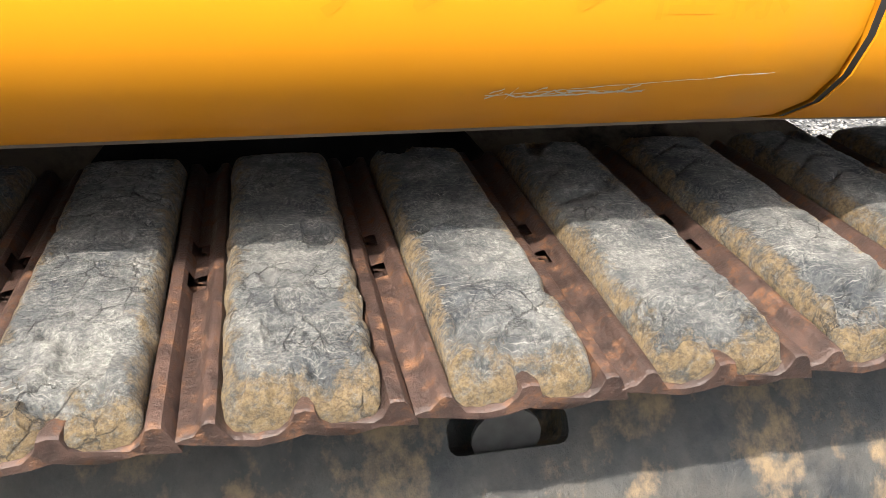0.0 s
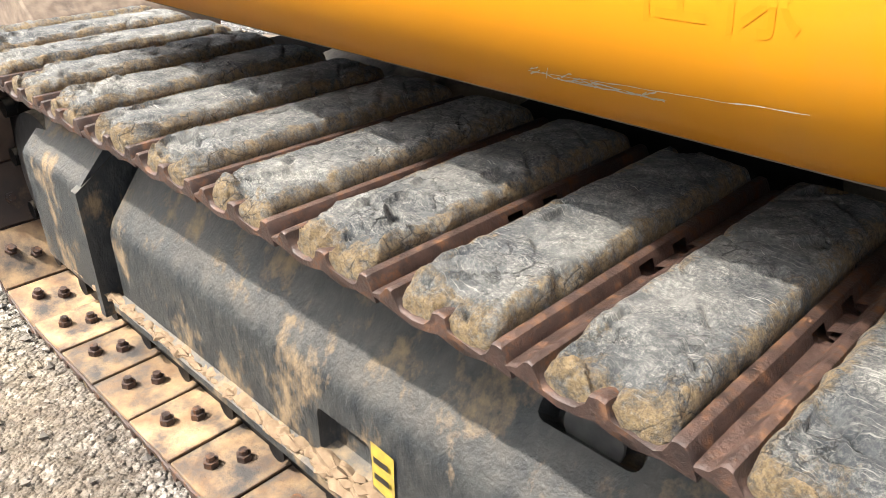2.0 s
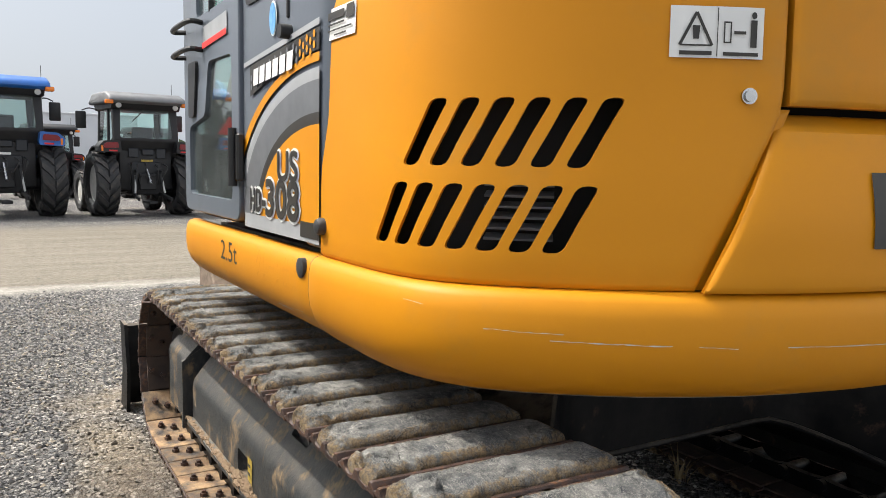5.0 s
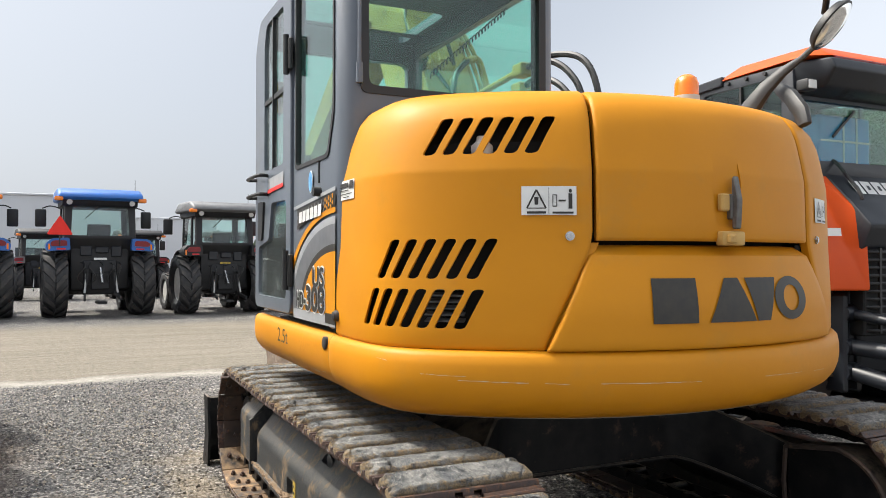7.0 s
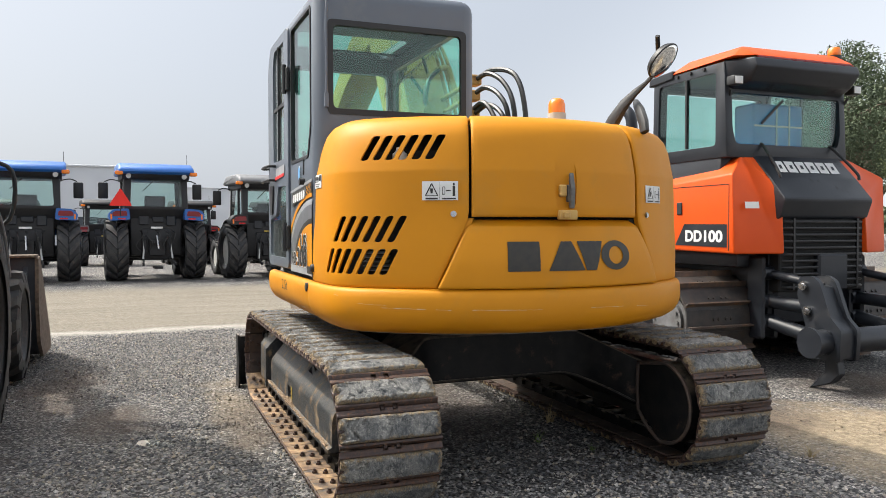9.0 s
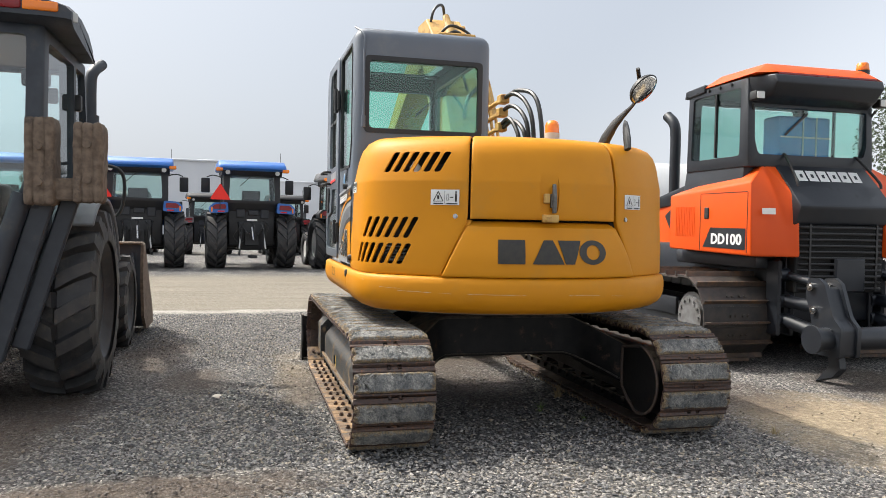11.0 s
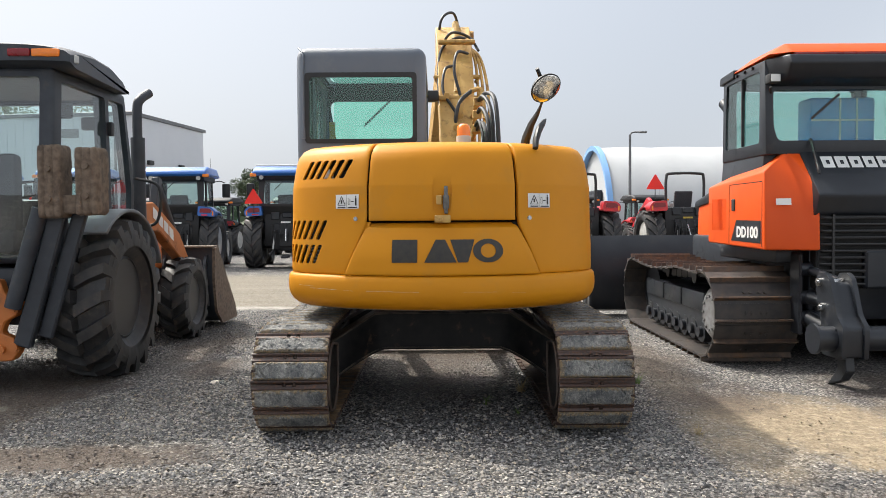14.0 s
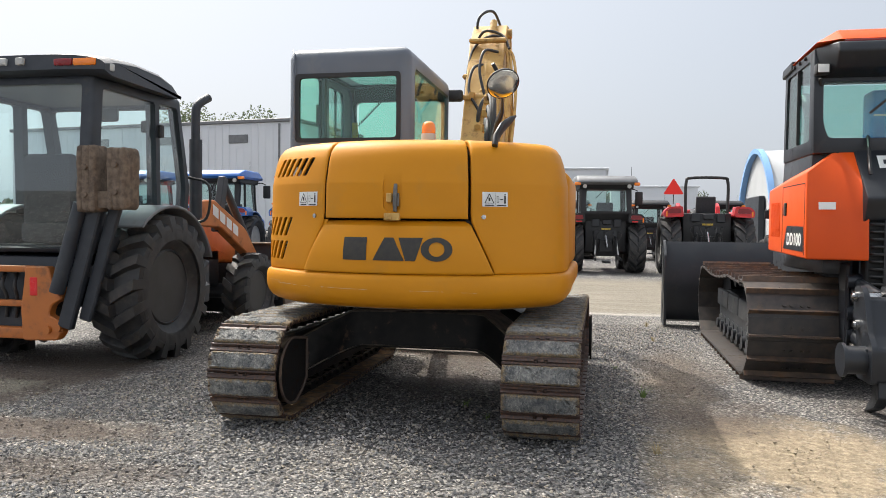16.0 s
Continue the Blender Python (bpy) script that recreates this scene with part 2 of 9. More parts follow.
    warp.inputs[1].default_value = (0.03, 0.03, 0.03)
    l.new(tex(40, 5), warp.inputs[0])
    l.new(shift.outputs[0], warp.inputs[2])
    mesh.feature = "DISTANCE_TO_EDGE"
    mesh.inputs["Scale"].default_value = 42.0
    l.new(warp.outputs[0], mesh.inputs["Vector"])
    crack = calc("MULTIPLY", ramp(mesh.outputs["Distance"], 0.0, 0.045, (1, 1, 1), (0, 0, 0)), ramp(tex(11, 5), 0.46, 0.60))
    dark = n.new("ShaderNodeRGB")
    dark.outputs[0].default_value = (0.018, 0.018, 0.018, 1)
    col = mix(calc("MULTIPLY", crack, 0.8), col, dark.outputs[0])
    l.new(col, b.inputs["Base Color"])
    bp = n.new("ShaderNodeBump")
    bp.inputs["Strength"].default_value, bp.inputs["Distance"].default_value = 1.0, 0.0085
    grit = calc("MULTIPLY", tex(240, 9, 0.8), calc("ADD", calc("MULTIPLY", mud, 0.75), 0.50))
    l.new(calc("SUBTRACT", calc("ADD", calc("MULTIPLY", tex(60, 10, 0.75), 0.75), grit), calc("MULTIPLY", crack, 0.35)), bp.inputs["Height"])
    l.new(bp.outputs[0], b.inputs["Normal"])
    return m


RUBBER_PAD = pad_material()
HOSE = material("black_hose", (0.015, 0.015, 0.016), (0.03, 0.03, 0.03), 20, rough=0.45)
CHROME = material("bright_steel", (0.55, 0.55, 0.54), (0.4, 0.4, 0.4), 20, rough=0.25, metal=1.0)
GLASS = glass_material("cab_glass", (0.76, 0.95, 0.89))
LATCH_GREY = material("worn_latch_steel", (0.16, 0.155, 0.145), (0.11, 0.105, 0.1), 40, rough=0.5, metal=0.5)
GLASS_DARK = glass_material("dark_tinted_glass", (0.74, 0.84, 0.82), film=0.08, sheen=0.10)
GLASS_DOZER = glass_material("grey_cab_glass", (0.74, 0.88, 0.85), sheen=0.05)
GLASS_DUSTY = glass_material("dusty_cab_glass", (0.86, 0.985, 0.985), rough=0.03, film=0.015, sheen=0.13)
WHITE_DECAL = material("white_decal", (0.72, 0.72, 0.70), (0.66, 0.66, 0.64), 12, rough=0.45)
BLACK_DECAL = material("black_decal", (0.02, 0.018, 0.016), (0.035, 0.03, 0.022), 30, rough=0.5)
YELLOW_TAG = material("yellow_tag", (0.50, 0.36, 0.04), (0.40, 0.28, 0.05), 40, rough=0.7, dirt=(0.2, 0.14, 0.08), dirt_scale=16, dirt_amount=0.66)
AMBER = material("amber_lens", (0.85, 0.22, 0.01), (0.8, 0.19, 0.01), 10, rough=0.25, coat=0.5)
ORANGE = material("orange_paint", (0.69, 0.080, 0.004), (0.65, 0.074, 0.004), 3, rough=0.45, spec=0.35, bump=0.0003, bump_scale=20)
DOZER_GREY = material("charcoal_paint", (0.0095, 0.0120, 0.0170), (0.0145, 0.0175, 0.0230), 6, rough=0.42, bump=0.0005, dirt=(0.04, 0.038, 0.036), dirt_scale=5, dirt_amount=0.35)
DOZER_PLATE = material("dozer_plate_steel", (0.036, 0.034, 0.034), (0.072, 0.060, 0.052), 10, rough=0.5, metal=0.2, bump=0.001, bump_scale=40, dirt=(0.11, 0.075, 0.05), dirt_scale=7, dirt_amount=0.38, random=0.12)
DOZER_SHOE = material("dozer_shoe_steel", (0.085, 0.066, 0.056), (0.17, 0.11, 0.075), 14, rough=0.5, metal=0.3, bump=0.001, bump_scale=50,
                      dirt=(0.24, 0.13, 0.07), dirt_scale=7, dirt_amount=0.45, random=0.1)
TYRE = material("tyre_rubber", (0.019, 0.0195, 0.0215), (0.038, 0.038, 0.039), 12, rough=0.55, bump=0.001, bump_scale=60,
                dirt=(0.095, 0.084, 0.074), dirt_scale=9, dirt_amount=0.44)
TYRE_LUG = material("dusty_tyre_lug", (0.034, 0.033, 0.034), (0.062, 0.057, 0.053), 14, rough=0.75, bump=0.0015, bump_scale=70, dirt=(0.13, 0.10, 0.075), dirt_scale=9, dirt_amount=0.42)
BACKHOE_ORANGE = material("brown_orange_paint", (0.50, 0.155, 0.03), (0.42, 0.13, 0.03), 6, rough=0.5, dirt=(0.16, 0.09, 0.05), dirt_scale=6, dirt_amount=0.4)
BACKHOE_DARK = material("dusty_black_paint", (0.019, 0.023, 0.031), (0.033, 0.038, 0.047), 7, rough=0.5, bump=0.0006, dirt=(0.075, 0.070, 0.064), dirt_scale=7, dirt_amount=0.34)
MUD_STEEL = material("muddy_steel", (0.105, 0.074, 0.052), (0.20, 0.148, 0.108), 22, rough=0.85, bump=0.003, bump_scale=40, dirt=(0.05, 0.04, 0.035), dirt_scale=8, dirt_amount=0.4)
BLUE = material("blue_paint", (0.018, 0.125, 0.44), (0.018, 0.11, 0.38), 4, rough=0.35, coat=0.2)
RED = material("red_paint", (0.55, 0.012, 0.02), (0.48, 0.012, 0.018), 4, rough=0.35, coat=0.2)
RED_SIGN = material("red_sign", (0.85, 0.02, 0.01), (0.8, 0.02, 0.01), 8, rough=0.5)
GREY_ROOF = material("grey_roof_paint", (0.16, 0.165, 0.17), (0.13, 0.13, 0.135), 4, rough=0.5)
TRACTOR_DARK = material("tractor_black", (0.007, 0.0075, 0.009), (0.014, 0.014, 0.016), 8, rough=0.55, dirt=(0.03, 0.028, 0.026), dirt_scale=5, dirt_amount=0.3)
RIM_GREY = material("rim_grey", (0.5, 0.5, 0.48), (0.4, 0.4, 0.38), 6, rough=0.45)
RED_LENS = material("red_lens", (0.70, 0.015, 0.02), (0.6, 0.012, 0.015), 10, rough=0.3)
RED_DARK = material("unlit_red_lens", (0.22, 0.010, 0.014), (0.17, 0.008, 0.012), 10, rough=0.3)
HUB_GREY = material("dusty_hub_grey", (0.17, 0.172, 0.178), (0.10, 0.098, 0.095), 14, rough=0.6, bump=0.001, bump_scale=50)
CLADDING = material("pale_cladding", (0.62, 0.635, 0.66), (0.58, 0.595, 0.62), 0.4, rough=0.55)
FABRIC = material("white_fabric_roof", (0.41, 0.42, 0.43), (0.37, 0.38, 0.39), 0.5, rough=0.7)


# ---- mesh tools ----
def part(name, bm, mat, parent=None, label="", smooth=True, angle=35):
    """Links a bmesh as one mesh object under a thing or a part."""
    me = bpy.data.meshes.new(name)
    bmesh.ops.recalc_face_normals(bm, faces=bm.faces)
    if smooth:
        for f in bm.faces:
            f.smooth = True
        lim = radians(angle)
        for e in bm.edges:
            e.smooth = len(e.link_faces) == 2 and e.calc_face_angle(0.0) < lim
    bm.to_mesh(me)
    bm.free()
    for mm in (mat if isinstance(mat, (list, tuple)) else [mat]):
        me.materials.append(mm)
    ob = new(name, me)
    if parent:
        ob.parent = parent
    if label:
        tagged(ob, label)
    return ob


def thing(name, place, label, category, group="", heading=0.0):
    ob = new(name)
    ob.location, ob.rotation_euler = place, (0, 0, radians(heading))
    return tagged(ob, label, category, group)


def box(bm, lo, hi, bevel=0.0, seg=2, m=None):
    """A box between two corners, its edges rounded."""
    c = [(a + b) / 2 for a, b in zip(lo, hi)]
    s = [abs(b - a) for a, b in zip(lo, hi)]
    vs = bmesh.ops.create_cube(bm, size=1.0, matrix=Matrix.Translation(c) @ Matrix.Diagonal((*s, 1)))["verts"]
    if bevel:
        es = list({e for v in vs for e in v.link_edges})
        r = bmesh.ops.bevel(bm, geom=es, offset=bevel, segments=seg, profile=0.5, affect="EDGES")
        vs = list({v for f in r["faces"] for v in f.verts} | {v for v in vs if v.is_valid})
    if m is not None:
        bmesh.ops.transform(bm, matrix=m, verts=[v for v in vs if v.is_valid])
    return vs


def rod(bm, a, b, r, seg=16, r2=None, caps=True):
    """A round bar from a to b."""
    a, b = Vector(a), Vector(b)
    d = b - a
    m = Matrix.Translation((a + b) / 2) @ d.to_track_quat("Z", "Y").to_matrix().to_4x4()
    return bmesh.ops.create_cone(bm, cap_ends=caps, segments=seg, radius1=r, radius2=r if r2 is None else r2, depth=d.length, matrix=m)["verts"]


def bar(bm, a, b, w, h, bevel=0.0, up=(0, 0, 1)):
    """A square bar from a to b, w across and h high."""
    a, b, up = Vector(a), Vector(b), Vector(up)
    d = (b - a).normalized()
    side = d.cross(up).normalized()
    top = side.cross(d)
    m = Matrix((side, d, top)).transposed().to_4x4()
    m.translation = (a + b) / 2
    ln = (b - a).length
    return box(bm, (-w / 2, -ln / 2, -h / 2), (w / 2, ln / 2, h / 2), bevel, 1, m)


def prism(bm, pts, axis, lo, hi, bevel=0.0, seg=2):
    """A flat outline pushed out along an axis (0 x, 1 y, 2 z)."""
    def put(p, w):
        q = list(p)
        q.insert(axis, w)
        return q
    a = [bm.verts.new(put(p, lo)) for p in pts]
    b = [bm.verts.new(put(p, hi)) for p in pts]
    n = len(pts)
    fs = [bm.faces.new(a[::-1]), bm.faces.new(b)]
    for i in range(n):
        j = (i + 1) % n
        fs.append(bm.faces.new((a[i], a[j], b[j], b[i])))
    bmesh.ops.recalc_face_normals(bm, faces=fs)
    if bevel:
        es = list({e for f in fs for e in f.edges})
        bmesh.ops.bevel(bm, geom=es, offset=bevel, segments=seg, profile=0.5, affect="EDGES")
    return a + b


def pipe(bm, pts, r, seg=8, samples=8):
    """A bent pipe or hose through points, smoothed."""
    ps = [Vector(p) for p in pts]
    line = []
    if len(ps) > 2 and samples > 1:
        ext = [ps[0] * 2 - ps[1]] + ps + [ps[-1] * 2 - ps[-2]]
        for i in range(1, len(ext) - 2):
            p0, p1, p2, p3 = ext[i - 1:i + 3]
            for k in range(samples):
                t = k / samples
                line.append(0.5 * ((2 * p1) + (p2 - p0) * t + (2 * p0 - 5 * p1 + 4 * p2 - p3) * t * t + (3 * p1 - p0 - 3 * p2 + p3) * t ** 3))
        line.append(ps[-1])
    else:
        line = ps
    rings, up = [], Vector((0.13, 0.27, 1)).normalized()
    for i, p in enumerate(line):
        d = (line[min(i + 1, len(line) - 1)] - line[max(i - 1, 0)]).normalized()
        if abs(d.dot(up)) > 0.95:
            up = Vector((1, 0.2, 0.1)).normalized()
        s = d.cross(up).normalized()
        u = s.cross(d)
        up = u
        rings.append([bm.verts.new(p + r * (math.cos(a) * s + math.sin(a) * u)) for a in (2 * math.pi * k / seg for k in range(seg))])
    for a, b in zip(rings, rings[1:]):
        for k in range(seg):
            bm.faces.new((a[k], a[(k + 1) % seg], b[(k + 1) % seg], b[k]))
    bm.faces.new(rings[0][::-1])
    bm.faces.new(rings[-1])


def revolve(bm, prof, seg=40, axis=1, close=False, m=None):
    """A profile of (along the axis, radius) turned round the axis."""
    rings = []
    for w, r in prof:
        ring = []
        for k in range(seg):
            a = 2 * math.pi * k / seg
            q = [r * math.cos(a), r * math.sin(a)]
            q.insert(axis, w)
            ring.append(bm.verts.new(m @ Vector(q) if m else q))
        rings.append(ring)
    pairs = list(zip(rings, rings[1:])) + ([(rings[-1], rings[0])] if close else [])
    for a, b in pairs:
        for k in range(seg):
            bm.faces.new((a[k], a[(k + 1) % seg], b[(k + 1) % seg], b[k]))
    if not close:
        bm.faces.new(rings[0][::-1])
        bm.faces.new(rings[-1])


def cut(bm, cutters):
    """The solid bm with the solids of the cutters taken out of it."""
    obs = []
    for k, b in enumerate((bm, *cutters)):
        bmesh.ops.recalc_face_normals(b, faces=b.faces)
        me = bpy.data.meshes.new("tmp")
        b.to_mesh(me)
        b.free()
        obs.append(new("tmp", me))
    for o in obs[1:]:
        md = obs[0].modifiers.new("cut", "BOOLEAN")
        md.operation, md.object, md.solver = "DIFFERENCE", o, "EXACT"
    bpy.context.view_layer.update()
    ev = obs[0].evaluated_get(bpy.context.evaluated_depsgraph_get())
    out = bmesh.new()
    out.from_mesh(ev.to_mesh())
    for o in obs:
        me = o.data
        bpy.data.objects.remove(o)
        bpy.data.meshes.remove(me)
    return out


def rounded(pts, r, seg=4):
    """A flat outline with rounded corners."""
    out = []
    n = len(pts)
    for i in range(n):
        p, a, b = Vector(pts[i]), Vector(pts[i - 1]), Vector(pts[(i + 1) % n])
        da, db = (a - p), (b - p)
        rr = min(r, da.length * 0.45, db.length * 0.45)
        s, e = p + da.normalized() * rr, p + db.normalized() * rr
        for k in range(seg + 1):
            t = k / seg
            out.append(tuple((1 - t) ** 2 * s + 2 * t * (1 - t) * p + t * t * e))
    return out


def lettering(text, size, place):
    """Letters as a bmesh, one unit of height = size, each flat point moved by place(u, v)."""
    cu = bpy.data.curves.new("letters", "FONT")
    cu.body, cu.size, cu.align_x, cu.align_y = text, size, "LEFT", "BOTTOM_BASELINE"
    cu.resolution_u = 4
    ob = new("letters", cu)
    bpy.context.view_layer.update()
    me = bpy.data.meshes.new_from_object(ob.evaluated_get(bpy.context.evaluated_depsgraph_get()))
    bm = bmesh.new()
    bm.from_mesh(me)
    bpy.data.objects.remove(ob)
    bpy.data.curves.remove(cu)
    bpy.data.meshes.remove(me)
    for v in bm.verts:
        v.co = Vector(place(v.co.x, v.co.y))
    return bm


def flat(bm, pts):
    """One face through the points."""
    return bm.faces.new([bm.verts.new(p) for p in pts])


# ---- ground ----
# patches: centre, half sizes, strength
SAND_SPOTS = ((1.1, 3.85, 0.95, 0.75, 1.5), (1.8, 4.8, 1.4, 0.9, 1.2), (-0.6, 3.3, 1.6, 0.35, 0.5), (-0.9, 0.26, 1.2, 0.20, 0.6), (-1.9, 0.5, 0.35, 0.5, 0.6), (1.35, 3.3, 0.9, 0.4, 0.8))
# brown soil; the patches under the machines also carry their shade as colour
SOIL_SHADE_SPOTS = ((-2.0, 1.6, 1.1, 1.0, 1.5), (-0.5, 0.30, 0.7, 0.28, 0.8), (1.62, -0.65, 0.30, 1.1, 1.5), (-0.8, 1.5, 1.3, 0.6, 0.9), (-0.95, -0.50, 0.6, 0.35, 0.9), (-2.2, -0.90, 1.5, 0.40, 0.9), (0.2, -1.9, 1.9, 0.95, 1.5), (0.35, 3.5, 0.6, 0.6, 0.9), (-1.2, 3.4, 1.6, 0.45, 0.8), (2.3, 0.1, 0.25, 0.8, 0.8), (2.6, 4.0, 0.6, 1.6, 0.7), (0.4, 5.2, 1.2, 1.0, 0.9))


def patches(n, l, pos, spots):
    """A mask of soft, ragged patches on the ground plan."""
    def calc(op, a, c, clamp=False):
        x = n.new("ShaderNodeMath")
        x.operation, x.use_clamp = op, clamp
        for sock, v in ((x.inputs[0], a), (x.inputs[1], c)):
            if isinstance(v, (int, float)):
                sock.default_value = v
            else:
                l.new(v, sock)
        return x.outputs[0]
    sep, t = n.new("ShaderNodeSeparateXYZ"), n.new("ShaderNodeTexNoise")
    l.new(pos, sep.inputs[0])
    l.new(pos, t.inputs["Vector"])
    t.inputs["Scale"].default_value, t.inputs["Detail"].default_value, t.inputs["Roughness"].default_value = 2.2, 7.0, 0.7
    ragged = calc("MULTIPLY", calc("SUBTRACT", t.outputs["Fac"], 0.5), 2.6)
    mask = 0.0
    for x, y, rx, ry, amount in spots:
        dx = calc("DIVIDE", calc("SUBTRACT", sep.outputs[0], x), rx)
        dy = calc("DIVIDE", calc("SUBTRACT", sep.outputs[1], y), ry)
        d = calc("ADD", calc("ADD", calc("MULTIPLY", dx, dx), calc("MULTIPLY", dy, dy)), ragged)
        mask = calc("MAXIMUM", mask, calc("MULTIPLY", calc("SUBTRACT", 1.0, d, True), amount, True))
    return mask



def ground_material():
    m = bpy.data.materials.new("crushed_stone_yard")
    m.use_nodes = True
    n, l = m.node_tree.nodes, m.node_tree.links
    b = n["Principled BSDF"]
    b.inputs["Roughness"].default_value = 0.9
    co = n.new("ShaderNodeTexCoord")
    pos = co.outputs["Object"]

    def noise_tex(scale, detail=6.0, rough=0.6):
        t = n.new("ShaderNodeTexNoise")
        t.inputs["Scale"].default_value, t.inputs["Detail"].default_value, t.inputs["Roughness"].default_value = scale, detail, rough
        l.new(pos, t.inputs["Vector"])
        return t.outputs["Fac"]

    def ramp(fac, stops):
        r = n.new("ShaderNodeValToRGB")
        while len(r.color_ramp.elements) < len(stops):
            r.color_ramp.elements.new(0.5)
        for e, (p, c) in zip(r.color_ramp.elements, stops):
            e.position, e.color = p, (*c, 1) if len(c) == 3 else c
        l.new(fac, r.inputs[0])
        return r.outputs[0]

    def mix(fac, a, c, kind="MIX"):
        x = n.new("ShaderNodeMixRGB")
        x.blend_type = kind
        for sock, v in ((x.inputs[0], fac), (x.inputs[1], a), (x.inputs[2], c)):
            if isinstance(v, (int, float)):
                sock.default_value = v
            elif isinstance(v, tuple):
                sock.default_value = (*v, 1)
            else:
                l.new(v, sock)
        return x.outputs[0]

    def calc(op, a, c, clamp=False):
        x = n.new("ShaderNodeMath")
        x.operation, x.use_clamp = op, clamp
        for sock, v in ((x.inputs[0], a), (x.inputs[1], c)):
            if isinstance(v, (int, float)):
                sock.default_value = v
            else:
                l.new(v, sock)
        return x.outputs[0]

    # stones: cells of two sizes, each with its own tone
    cells = []
    for scale in (60.0, 128.0):
        v = n.new("ShaderNodeTexVoronoi")
        v.inputs["Scale"].default_value = scale
        l.new(pos, v.inputs["Vector"])
        cells.append(v)
    tone = n.new("ShaderNodeSeparateColor")
    l.new(cells[0].outputs["Color"], tone.inputs[0])
    stone = ramp(tone.outputs[0], [(0.0, (0.05, 0.053, 0.06)), (0.45, (0.172, 0.172, 0.174)), (0.8, (0.31, 0.303, 0.295)), (1.0, (0.54, 0.525, 0.50))])
    tone2 = n.new("ShaderNodeSeparateColor")
    l.new(cells[1].outputs["Color"], tone2.inputs[0])
    fine = ramp(tone2.outputs[1], [(0.0, (0.55, 0.55, 0.55)), (1.0, (1.30, 1.28, 1.25))])
    grey = mix(1.0, stone, fine, "MULTIPLY")
    # darker towards the cell edges: shade between stones put into the colour
    stone_shade = ramp(cells[0].outputs["Distance"], [(0.0, (1.05, 1.05, 1.05)), (0.45, (0.95, 0.95, 0.95)), (0.85, (0.16, 0.155, 0.15))])
    grey = mix(0.85, grey, stone_shade, "MULTIPLY")
    broad = ramp(noise_tex(0.9, 5), [(0.3, (0.74, 0.74, 0.76)), (0.7, (1.28, 1.23, 1.15))])
    grey = mix(1.0, grey, broad, "MULTIPLY")
    # sandy dust: on the lane beyond the rows, in patches round the machines
    sep = n.new("ShaderNodeSeparateXYZ")
    l.new(pos, sep.inputs[0])
    wob = calc("MULTIPLY", calc("SUBTRACT", noise_tex(0.8, 4), 0.5), 1.2)
    edge = calc("ADD", sep.outputs[0], wob)
    lane = calc("MULTIPLY", calc("SUBTRACT", -5.5, edge), 1.6, True)
    lane_end = calc("MULTIPLY", calc("ADD", edge, 13.6), 0.7, True)
    lane = calc("MULTIPLY", lane, lane_end, True)
    sand = ramp(noise_tex(35, 9, 0.75), [(0.3, (0.075, 0.064, 0.048)), (0.5, (0.15, 0.13, 0.098)), (0.72, (0.27, 0.235, 0.18))])
    patch = ramp(noise_tex(0.55, 7, 0.65), [(0.52, (0, 0, 0)), (0.66, (1, 1, 1))])

    mask = calc("MAXIMUM", calc("MULTIPLY", patch, 0.16), patches(n, l, pos, SAND_SPOTS))
    warm = ramp(noise_tex(24, 9, 0.8), [(0.3, (0.11, 0.084, 0.055)), (0.5, (0.26, 0.205, 0.135)), (0.72, (0.44, 0.36, 0.245))])
    col = mix(mask, grey, warm)
    mask = calc("MAXIMUM", mask, lane)
    col = mix(lane, col, sand)
    # damp brown soil showing through; under the machines it also paints in shade
    soil_shade = patches(n, l, pos, SOIL_SHADE_SPOTS)
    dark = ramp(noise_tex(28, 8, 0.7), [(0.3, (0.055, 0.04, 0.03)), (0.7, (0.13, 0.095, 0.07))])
    col = mix(calc("MULTIPLY", soil_shade, 0.85), col, dark)
    # a pale strip along the lane's edge, and wheel tracks in it
    strip = calc("SUBTRACT", 1.0, calc("MULTIPLY", calc("ABSOLUTE", calc("ADD", edge, 5.75), 0.0), 3.2), True)
    col = mix(calc("MULTIPLY", strip, 0.75), col, (0.47, 0.44, 0.385))
    along = n.new("ShaderNodeMapping")
    along.inputs["Scale"].default_value = (2.6, 0.16, 1.0)
    l.new(pos, along.inputs[0])
    ruts = n.new("ShaderNodeTexNoise")
    ruts.inputs["Scale"].default_value, ruts.inputs["Detail"].default_value, ruts.inputs["Roughness"].default_value = 1.6, 7.0, 0.7
    l.new(along.outputs[0], ruts.inputs["Vector"])
    rut = ramp(ruts.outputs["Fac"], [(0.38, (0, 0, 0)), (0.62, (1, 1, 1))])
    col = mix(calc("MULTIPLY", calc("MULTIPLY", rut, lane), 0.55), col, (0.25, 0.222, 0.175))
    gritty = ramp(noise_tex(17, 10, 0.85), [(0.36, (0.62, 0.62, 0.62)), (0.62, (1.2, 1.2, 1.2))])
    col = mix(1.0, col, gritty, "MULTIPLY")
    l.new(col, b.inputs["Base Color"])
    hgt = calc("ADD", calc("MULTIPLY", calc("SUBTRACT", 1.0, cells[0].outputs["Distance"]), calc("ADD", tone.outputs[1], 0.3)),
               calc("MULTIPLY", calc("SUBTRACT", 1.0, cells[1].outputs["Distance"]), 0.45))
    hgt = calc("MULTIPLY", hgt, calc("SUBTRACT", 1.0, calc("MULTIPLY", mask, 0.6)))
    bp = n.new("ShaderNodeBump")
    bp.inputs["Strength"].default_value, bp.inputs["Distance"].default_value = 1.0, 0.020
    l.new(hgt, bp.inputs["Height"])
